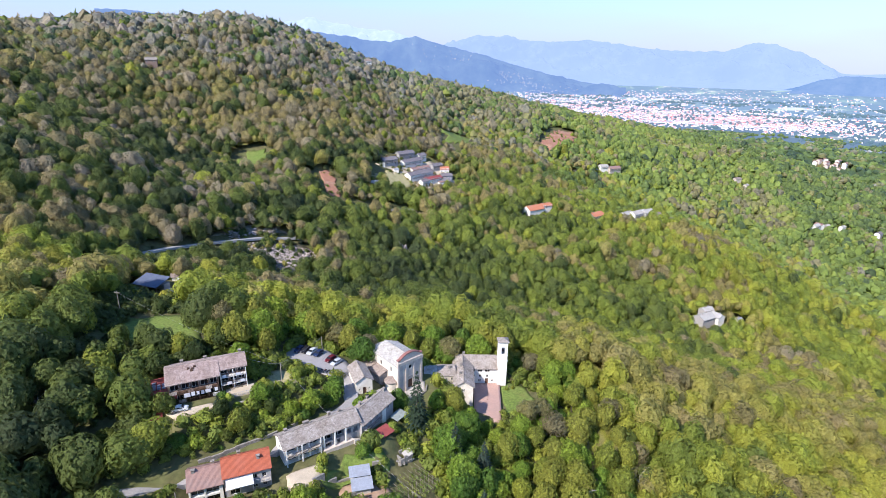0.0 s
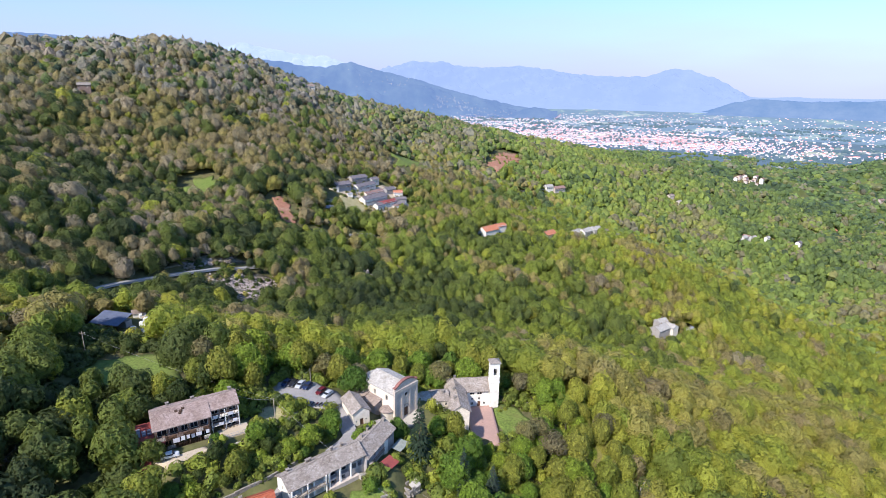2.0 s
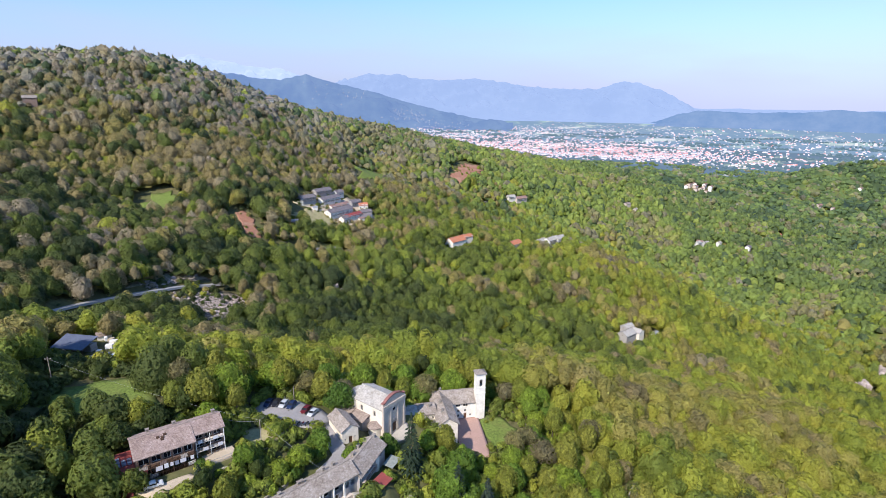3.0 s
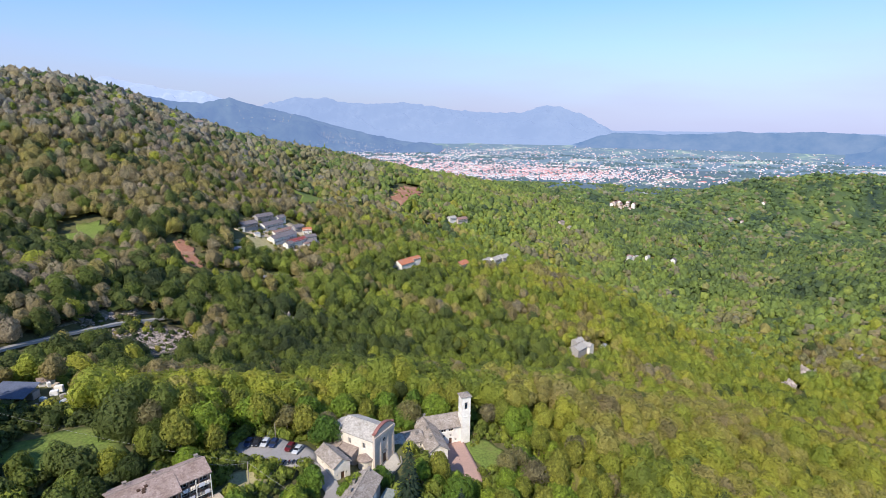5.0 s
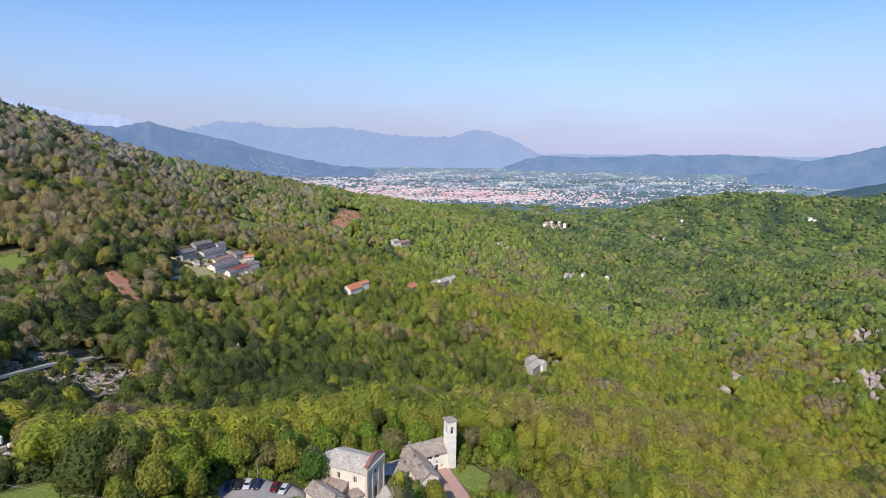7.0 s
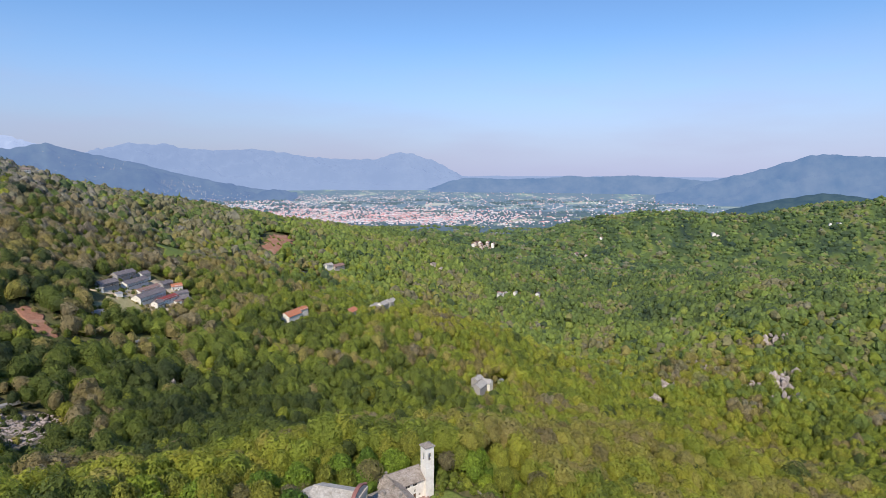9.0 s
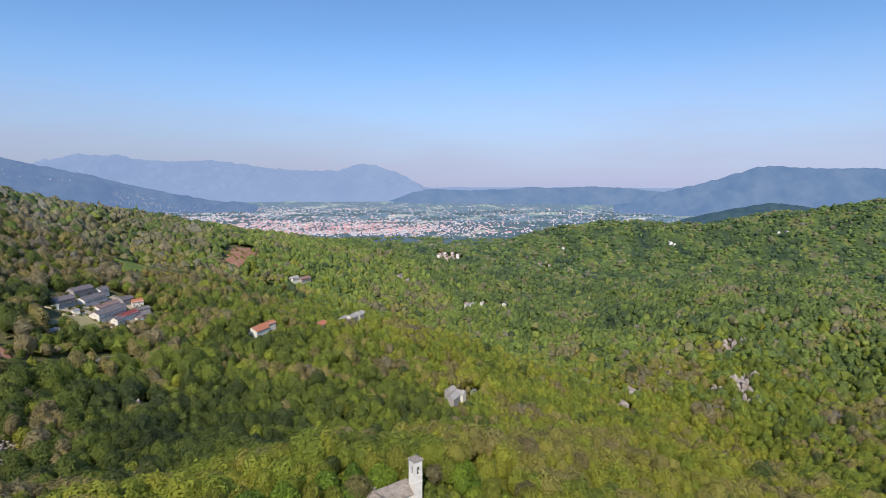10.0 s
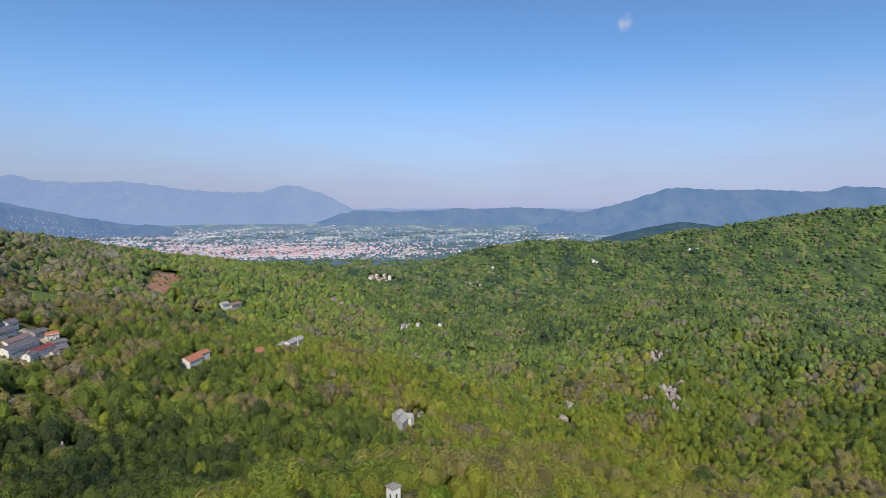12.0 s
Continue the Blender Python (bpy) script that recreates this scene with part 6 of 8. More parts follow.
part("string_course", box(-TW - 0.16, TW + 0.16, -TW - 0.16, TW + 0.16, 9.6, 9.85, 0.03), M_WHITE, tower)
part("string_course", box(-TW - 0.12, TW + 0.12, -TW - 0.12, TW + 0.12, 11.7, 11.9, 0.03), M_WHITE, tower)
part("cornice", box(-TW - 0.22, TW + 0.22, -TW - 0.22, TW + 0.22, TH - 0.3, TH, 0.04), M_WHITE, tower)
bm = bmesh.new()
rim = [bm.verts.new((x * (TW + 0.42), y * (TW + 0.42), TH + 0.12)) for x, y in ((-1, -1), (1, -1), (1, 1), (-1, 1))]
und = [bm.verts.new((x * (TW + 0.42), y * (TW + 0.42), TH + 0.002)) for x, y in ((-1, -1), (1, -1), (1, 1), (-1, 1))]
tip = bm.verts.new((0, 0, TH + 1.25))
for k in range(4):
    bm.faces.new((rim[k], rim[(k + 1) % 4], tip))
    bm.faces.new((und[k], und[(k + 1) % 4], rim[(k + 1) % 4], rim[k]))
bm.faces.new(und[::-1])
part("tower_roof", bm, M_SLAB, tower)
bm = tube([(0, 0, 12.9), (0, 0, 13.05), (0, 0, 13.5), (0, 0, 13.9)], 0.5, 14, 0.35)
part("bell", bm, M_TIMBER, tower, "dark bronze bell")
part("bell_beam", box(-1.2, 1.2, -0.1, 0.1, 13.9, 14.1), M_TIMBER, tower)

# ---- row of houses along the lane ----
def balcony(parent, x0, x1, y, z, deep=1.2, mat=None, rail=None):
    """A balcony before the wall y: slab, brackets and railing."""
    b = obj_mesh("balcony", box(x0, x1, y - deep, y - 0.004, z - 0.16, z), mat or M_CONCRETE, parent)
    bm = bmesh.new()
    fence_bars(bm, x0, x1, y - deep + 0.05, z + 0.01, z + 1.0, 0.35, 0.025)
    obj_mesh("railing", bm, rail or M_TIMBER, b)
    return b


row_a = house("row_house", -36.3, 118.9, 34.4, 9.8, 6.4, 1.8, 7.0, 1.7, M_WHITE, M_SLAB, "white row house with timber loggias and a stone-slab roof", "house", "houses in the row",
              holes={"front": [(0.9, 0.1, 2.5, 2.1), (3.9, 0.1, 2.5, 2.1), (7.0, 0.1, 2.0, 2.1), (0.6, 2.75, 2.7, 2.1), (3.7, 2.75, 2.7, 2.1), (6.8, 2.75, 2.4, 2.1)], "west": [(2.5, 3.0, 0.9, 1.2)]}, over=0.75, ends=0.35, chims=((-2.5, 2.2, 0.7), (3.4, 2.0, 0.9), (2.6, 2.1, 0.9)), deep=1.3)
balcony(row_a, -4.6, 4.6, -3.2, 2.6, 1.1)
for px_ in (-4.7, -0.6, 4.4):
    obj_mesh("post", box(px_, px_ + 0.28, -4.25, -3.97, 0, 5.05), M_WHITE, row_a)
row_b = house("row_house", -27.6, 124.9, 34.4, 11.3, 6.6, 1.8, 7.1, 1.75, M_GREYWALL, M_SLAB, "grey row house with deep loggias, white pillars and a stone-slab roof", "house", "houses in the row",
              holes={"front": [(0.6, 2.4, 2.6, 2.3), (3.8, 2.4, 2.6, 2.3), (7.4, 2.4, 1.2, 1.5), (9.2, 2.4, 1.2, 1.5), (1.2, 0.2, 1.6, 1.7), (4.4, 0.2, 1.0, 1.9)]}, over=0.7, ends=0.3, chims=((-1.0, 2.0, 1.1), (2.0, 2.0, 0.9)), deep=1.2)
for px_ in (-5.3, -2.2, 0.9):
    obj_mesh("pillar", box(px_, px_ + 0.4, -4.1, -3.7, -1, 5.05, 0.03), M_WHITE, row_b)
obj_mesh("terrace", box(-5.4, 3.0, -4.7, -3.304, -2, 0.9), M_FACADE, row_b, "weathered terrace wall")
bm = bmesh.new()
for k in range(9):
    add_box(bm, 3.0 + k * 0.32, 3.32 + k * 0.32, -5.4, -4.2, -2, 1.05 - k * 0.13)
obj_mesh("steps", bm, M_CONCRETE, row_b)
row_c = house("row_house", -19.6, 132.7, 59.6, 14.6, 6.4, 1.2, 6.1, 1.9, M_GREYWALL, M_SLAB, "dark old row house with a mossy stone-slab roof", "house", "houses in the row",
              holes={"front": [(1.0, 2.8, 1.0, 1.3), (3.4, 2.8, 1.0, 1.3), (6.2, 2.8, 1.2, 1.8), (8.8, 2.8, 1.0, 1.3), (11.6, 2.8, 1.0, 1.3), (2.0, 0.2, 1.1, 2.0), (9.6, 0.2, 1.1, 2.0)]}, over=0.7, ends=0.35,
              chims=((-2.0, 1.6, 1.1), (1.8, 2.0, 1.0), (6.6, -0.4, 0.9)), doors=(("front", 5), ("front", 6)), deep=0.5)
balcony(row_c, -6.5, 0.5, -3.2, 2.5, 1.1)
obj_mesh("wall_panel", box(1.6, 3.4, -3.45, -3.203, -1, 4.2), M_WHITE, row_c, "whitewashed wall bay")

# ---- house with the new orange roof ----
orange = house("tiled_house", -46.6, 109.3, 22.3, 10.7, 7.2, 0.4, 6.5, 2.3, M_GREYWALL, M_TILE_NEW, "grey house with a new orange tiled roof", "house",
               holes={"front": [(6.4, 3.4, 1.1, 1.5), (8.6, 3.4, 1.0, 1.3), (6.4, 0.8, 1.1, 1.7), (8.6, 0.8, 1.0, 1.3), (3.4, 3.4, 1.2, 1.8), (1.2, 3.4, 1.2, 1.8), (1.2, 0.4, 2.2, 2.0)]}, over=0.55, ends=0.3, chims=((2.8, -1.5, 0.7), (-1.5, 2.6, 0.7)))
balcony(orange, -5.2, 5.2, -3.6, 3.0, 1.2, None, M_GREYWALL)
obj_mesh("awning", slab([(-4.9, -6.2, 4.3), (1.2, -6.2, 4.3), (1.2, -3.61, 5.1), (-4.9, -3.61, 5.1)], 0.08), M_TARP, orange, "white sheet awning over the terrace")
for px_ in (-4.8, -1.9, 1.0):
    obj_mesh("awning_post", box(px_, px_ + 0.1, -6.1, -6.0, -2, 4.25), M_METAL, orange)
old_tiled = house("tiled_house", -55.2, 105.7, 22.3, 7.4, 7.6, 0.2, 5.5, 2.3, M_WHITE, M_TILE_OLD, "white house with a weathered pinkish tiled roof", "house",
                  holes={"front": [(0.4, 2.7, 2.9, 2.0), (3.7, 2.7, 2.9, 2.0), (0.4, 0.2, 2.9, 2.0), (3.7, 0.2, 2.9, 2.0)]}, over=0.6, ends=0.3, chims=((-2.4, -0.6, 0.6), (1.8, 2.4, 0.7)), deep=1.0)

# ---- balconied house with a rusty roof ----
rust_l = house("balconied_house", -68.0, 132.0, 25.1, 12.6, 9.6, 12.0, 17.9, 2.0, M_BROWNWALL, M_SLAB_BROWN, "tall brown house with timber balconies and a patched slab roof", "house",
               holes={"front": [(0.5, 3.0, 2.2, 2.2), (3.3, 3.0, 2.0, 2.2), (5.9, 3.0, 1.6, 2.2), (8.0, 3.0, 1.9, 2.2), (10.4, 3.0, 1.8, 2.2), (0.6, 0.1, 2.8, 2.4), (4.0, 0.1, 2.2, 2.4), (6.8, 0.1, 2.6, 2.4), (10.0, 0.1, 2.2, 2.4)]}, over=1.0, ends=0.5, chims=((-2.4, 3.4, 0.9), (3.6, 3.2, 0.8)), deep=0.8)
balcony(rust_l, -6.2, 6.2, -4.8, 2.8, 1.6, M_TIMBER)
balcony(rust_l, -6.2, 6.2, -4.8, 0.2, 1.9, M_CONCRETE)
for k in range(6):
    x = -6.1 + k * 2.4
    obj_mesh("post", box(x, x + 0.16, -6.3, -6.14, -1.0, 5.4), M_TIMBER, rust_l)
for x, w, z, h, mt in ((-6.1, 1.9, 2.85, 1.0, M_FACADE), (-1.6, 1.5, 2.85, 0.9, M_BROWNWALL), (2.9, 1.6, 2.85, 1.0, M_FACADE), (-3.9, 1.7, 0.25, 0.9, M_FACADE), (4.4, 1.7, 0.25, 1.0, M_WHITE)):
    obj_mesh("parapet_panel", box(x, x + w, -6.36, -6.32, z, z + h), mt, rust_l, "weathered panel on the balcony rail")
for k, (x, w, z, h, mt) in enumerate(((-2.6, 1.5, 2.2, 1.2, M_LAUNDRY), (-0.8, 0.9, 2.3, 1.2, M_TARP), (0.5, 0.7, 2.3, 1.0, M_LAUNDRY), (1.6, 0.8, 2.2, 1.1, M_BLUE), (2.7, 1.3, 2.3, 1.0, M_LAUNDRY), (-5.2, 0.9, 2.4, 0.9, M_TILE_RED), (5.0, 0.8, 2.3, 1.0, M_TARP))):
    obj_mesh("washing", box(x, x + w, -6.46, -6.42, z - h * 0.5, z + h * 0.5), mt, rust_l)
for x, y in ((-1.2, -1.6), (-0.4, -2.4), (0.4, -1.3), (-0.2, -1.9)):
    obj_mesh("roof_hatch", box(x, x + 0.7, y - 0.35, y + 0.35, 5.9 + 2.0 * (1 + y / 4.8) - 0.2, 5.9 + 2.0 * (1 + y / 4.8) + 0.42, 0.02), M_TIMBER, rust_l)
rust_r = house("balconied_house", -58.9, 136.6, 25.1, 7.0, 6.8, 11.6, 18.4, 1.5, M_BROWNWALL, M_SLAB_BROWN, "tall brown house end with three tiers of balconies", "house",
               holes={"front": [(0.4, 4.5, 1.7, 2.0), (2.6, 4.5, 1.7, 2.0), (4.8, 4.5, 1.7, 2.0), (0.4, 2.2, 1.7, 2.0), (2.6, 2.2, 1.7, 2.0), (4.8, 2.2, 1.7, 2.0), (0.8, 0.0, 2.2, 2.0), (4.0, 0.0, 2.2, 2.0)]}, over=0.9, ends=0.4, chims=((2.6, 2.0, 0.9),), deep=0.8)
balcony(rust_r, -3.4, 3.4, -3.4, 4.45, 1.4, M_WHITE)
balcony(rust_r, -3.4, 3.4, -3.4, 2.15, 1.4, M_WHITE)
balcony(rust_r, -3.4, 3.4, -3.4, 0.1, 1.4, M_WHITE)
for x in (-3.4, -0.1, 3.24):
    obj_mesh("post", box(x, x + 0.18, -4.78, -4.6, -1.0, 6.4), M_WHITE, rust_r)
for x, w, z in ((-2.9, 1.0, 4.7), (0.6, 1.3, 4.75), (-1.8, 1.2, 2.4), (1.7, 1.0, 2.5)):
    obj_mesh("washing", box(x, x + w, -4.92, -4.88, z - 0.3, z + 0.55), M_LAUNDRY, rust_r)
lean = thing("lean_to", pose(-75.2, 127.4, 11.5, 0, 0, 25.1), "lean-to with rusty red sheets and blue tarpaulins on its roof", "shed")
part("wall", box(-1.9, 1.9, -3.4, 3.0, -2, 3.2), M_BROWNWALL, lean)
part("roof", slab([(-2.3, -3.8, 3.4), (2.0, -3.8, 3.4), (2.0, 3.3, 4.6), (-2.3, 3.3, 4.6)], 0.15), M_TILE_RED, lean, "rusty red sheet roof")
bm = bmesh.new()
for k in range(7):
    x, y = -1.7 + (k % 3) * 1.2, -1.6 + (k // 3) * 1.1
    add_box(bm, x, x + 0.9, y, y + 0.7, 3.5 + (y + 3.8) * 0.17, 3.9 + (y + 3.8) * 0.17 + 0.1 * (k % 2))
part("tarpaulin", bm, M_BLUE, lean, "heaped blue and white tarpaulins")
hutch = thing("hutch", pose(-72.5, 118.8, land1(-72.5, 118.8), 0, 0, 25.1), "small hutch with a red sheet roof", "shed")
part("wall", box(-1.4, 1.4, -1.2, 1.2, -1, 1.6), M_TIMBER, hutch)
part("roof", slab([(-1.7, -1.5, 1.7), (1.7, -1.5, 1.7), (1.7, 1.5, 2.1), (-1.7, 1.5, 2.1)], 0.1), M_TILE_RED, hutch)
terrace = thing("terrace", pose(-54.6, 131.4, 9.6, 0, 0, 28), "pale concrete terrace on a retaining wall", "terrace")
part("slab", box(-4.0, 3.6, -2.2, 2.4, -1.0, 2.4, 0.05), M_GRAVEL, terrace)
bm = bmesh.new()
fence_bars(bm, -3.9, 3.5, -2.1, 2.41, 3.3, 0.5, 0.03)
part("railing", bm, M_METAL, terrace)
part("store", box(-2.6, 2.2, -4.2, -2.25, -1.0, 1.5, 0.05), M_CONCRETE, terrace)

# ---- sheds in the gardens ----
shed = thing("garden_shed", pose(-19.3, 111.8, -3.0, 0, 0, 14), "low shed under two grey metal sheet roofs", "shed")
part("wall", box(-2.3, 2.3, -2.9, 2.9, -1.5, 2.3), M_CONCRETE, shed)
part("roof", slab([(-2.7, -0.1, 3.4), (2.7, -0.1, 3.4), (2.7, 3.3, 4.1), (-2.7, 3.3, 4.1)], 0.08), M_METAL, shed)
part("roof", slab([(-2.5, -3.7, 2.3), (2.9, -3.7, 2.3), (2.9, -0.05, 3.1), (-2.5, -0.05, 3.1)], 0.08), M_METAL, shed)
red_shed = thing("garden_shed", pose(-14.6, 127.2, 0.0, 0, 0, 50), "small shed with a red sheet roof", "shed")
part("wall", box(-1.7, 1.7, -1.3, 1.3, -3, 1.9), M_TIMBER, red_shed)
part("roof", slab([(-2.1, -1.8, 2.1), (2.1, -1.8, 2.1), (2.1, 1.7, 2.9), (-2.1, 1.7, 2.9)], 0.08), M_TILE_RED, red_shed)
car_port = thing("canopy", pose(-11.4, 135.2, -0.4, 0, 0, 55), "flat grey canopy on posts beside the row", "canopy")
part("roof", slab([(-2.4, -1.6, 2.1), (2.4, -1.6, 2.1), (2.4, 1.6, 2.4), (-2.4, 1.6, 2.4)], 0.1), M_DULLSHEET, car_port)
for sx in (-2.2, 2.1):
    for sy in (-1.5, 1.4):
        part("post", box(sx, sx + 0.1, sy, sy + 0.1, -3, 2.05), M_TIMBER, car_port)
ruin = thing("stone_hut", pose(-9.0, 122.5, land1(-9, 122.5), 0, 0, 35), "crumbling stone hut with a pale roof", "hut")
hrng = random.Random(33)
for ax, ay, bx, by in ((-1.7, -1.4, 1.7, -1.4), (1.7, -1.4, 1.7, 1.4), (1.7, 1.4, -1.7, 1.4), (-1.7, 1.4, -1.7, -1.4)):
    bm = bmesh.new()
    for k in range(6):
        x0, y0, x1, y1 = ax + (bx - ax) * k / 6, ay + (by - ay) * k / 6, ax + (bx - ax) * (k + 1) / 6, ay + (by - ay) * (k + 1) / 6
        top = 1.2 + hrng.uniform(-0.5, 0.9)
        add_box(bm, min(x0, x1) - 0.2, max(x0, x1) + 0.2 + hrng.uniform(0, 0.06), min(y0, y1) - 0.2, max(y0, y1) + 0.2 + hrng.uniform(0, 0.06), -2, top)
    part("wall", bm, M_STONE, ruin)
part("roof", slab([(-0.3, -1.7, 1.5), (2.1, -1.5, 2.0), (2.0, 0.7, 2.5), (-0.6, 0.4, 1.9)], 0.12), M_CONCRETE, ruin)
for k in range(26):
    f, g = hrng.uniform(-2.9, 2.4), hrng.uniform(-2.6, 1.6)
    h = hrng.uniform(0.22, 0.5)
    obj_mesh("fallen_stone", box(-h, h, -h * 0.7, h * 0.7, -h * 0.5, h * 0.5, 0.05), M_STONE, ruin, "", pose(f, g, hrng.uniform(0.05, 0.5), hrng.uniform(-25, 25), hrng.uniform(-25, 25), hrng.uniform(0, 180)))

# garden walls and bean poles
def dry_wall(name, pts, h, w, label):
    e = thing(name, pose(0, 0, 0), label, "wall")
    for (ax, ay), (bx, by) in zip(pts[:-1], pts[1:]):
        n = max(1, int(math.hypot(bx - ax, by - ay) / 2.5))
        for k in range(n):
            x0, y0 = ax + (bx - ax) * k / n, ay + (by - ay) * k / n
            x1, y1 = ax + (bx - ax) * (k + 1) / n, ay + (by - ay) * (k + 1) / n
            z = land1((x0 + x1) / 2, (y0 + y1) / 2)
            L = math.hypot(x1 - x0, y1 - y0) / 2 + 0.02
            obj_mesh("stone_course", box(-L, L, -w / 2, w / 2, -1.5, h, 0.06), M_STONE, e, "", pose((x0 + x1) / 2, (y0 + y1) / 2, z, 0, 0, math.degrees(math.atan2(y1 - y0, x1 - x0))))
    return e


dry_wall("garden_wall", [(-30.5, 108.5), (-25.5, 112.5), (-17, 117.3), (-14.5, 118)], 0.9, 0.5, "low rubble stone garden wall")
dry_wall("lane_wall", [(-59, 110.6), (-51.5, 115.4), (-45, 120), (-38, 126.5)], 0.8, 0.45, "low stone wall along the lane")
dry_wall("lawn_wall", [(34.6, 149), (36.8, 158), (34, 166.5)], 1.1, 0.4, "low wall closing the lawn")
dry_wall("forecourt_wall", [(-10.8, 145.2), (-6.9, 147.2), (-3.9, 150.6), (-3.6, 153.0)], 0.9, 0.4, "curved low wall round the church forecourt")


vrng = np.random.default_rng(17)


def bean_rows(name, x, y, turn, rows, length, label):
    e = thing(name, pose(x, y, land1(x, y), 0, 0, turn), label, "trellis")
    for k in range(rows):
        bm = bmesh.new()
        yy = (k - rows / 2) * 1.5
        slope = land1(x, y)
        for i in range(int(length / 1.6)):
            xx = -length / 2 + i * 1.6
            add_box(bm, xx, xx + 0.08, yy, yy + 0.08, -2.0, 1.5)
        add_box(bm, -length / 2, length / 2, yy + 0.02, yy + 0.06, 1.35, 1.41)
        add_box(bm, -length / 2, length / 2, yy + 0.02, yy + 0.06, 0.7, 0.76)
        row = part("trellis_row", bm, M_WOODPOLE, e)
        n = int(length * 26)
        p = np.stack([vrng.uniform(-length / 2, length / 2, n), yy + 0.05 + vrng.normal(size=n) * 0.22, vrng.uniform(0.1, 1.6, n)], -1)
        p = p[vrng.random(n) < 0.35 + 0.65 * (np.sin(p[:, 0] * 1.3 + k * 2.1) > -0.3)]
        t = p[:, None] + vrng.normal(size=(len(p), 3, 3)) * 0.17
        vine = new("vine", mesh_from("vine", t.reshape(-1, 3), np.arange(len(t) * 3).reshape(-1, 3), [M_GREEN]))
        vine.parent = row
    return e


bean_rows("vine_trellis", -6.0, 115.5, -42, 8, 11, "rows of wooden vine trellis on the garden slope")

# ---- poles and wires ----
def pole(x, y, z, h, arm, label):
    e = thing("power_pole", pose(x, y, z), label, "pole", "power poles")
    part("post", tube([(0, 0, -1.5), (0, 0, h)], 0.15, 8, 0.7), M_WOODPOLE, e)
    if arm:
        part("crossarm", box(-0.9, 0.9, -0.06, 0.06, h - 0.7, h - 0.56), M_WOODPOLE, e)
        for k in (-0.8, 0.0, 0.8):
            part("insulator", tube([(k, 0, h - 0.56), (k, 0, h - 0.3)], 0.06, 6, 0.6), M_WHITE, e)
    return e


pole(-46.0, 139.6, land1(-46, 139.6), 7.4, False, "grey wooden power pole on the grass bank")
pole(-39.0, 162.5, land1(-39, 162.5), 5.2, False, "wooden pole at the edge of the car park")
pole(-107.2, 167.2, land1(-107.2, 167.2), 8.4, True, "wooden power pole with a crossarm by the meadow")
pole(-116.0, 142.0, land1(-116, 142), 9.0, True, "wooden power pole with a crossarm among trees")
pole(-21, 409, land1(-21, 409) + 2, 11.0, True, "tall wooden power pole above the rocky gully")
pole(40, 528, land1(40, 528) + 2, 12.0, False, "wooden power pole in the woods below the hamlet")
pole(28, 500, land1(28, 500) + 2, 12.0, False, "wooden power pole in the woods below the hamlet")
pole(-58.0, 97.0, land1(-58, 97), 7.5, False, "wooden power pole beside the lane")
pole(-3.0, 106.0, land1(-3, 106), 7.0, False, "wooden power pole on the garden slope")


def wire(a, b, sag, label, r=0.02):
    a, b = Vector(a), Vector(b)
    pts = [a.lerp(b, k / 14) - Vector((0, 0, sag * 4 * (k / 14) * (1 - k / 14))) for k in range(15)]
    e = obj_mesh("power_line", tube(pts, r, 5), M_WIRE, None)
    return tagged(e, label, "cable")


za = land1(-46, 139.6) + 7.2
wire((-46, 139.6, za), (-107.2, 167.2, land1(-107.2, 167.2) + 7.8), 1.5, "thin power line over the trees", 0.012)
wire((-46, 139.6, za - 0.2), (-55.6, 138.6, 18.0), 0.5, "thin power line to the balconied house")
wire((-46, 139.6, za), (-3, 106, land1(-3, 106) + 6.8), 1.8, "thin power line over the row of houses")
wire((-46, 139.6, za - 0.1), (-39, 162.5, land1(-39, 162.5) + 5.0), 0.6, "thin power line to the car park pole")


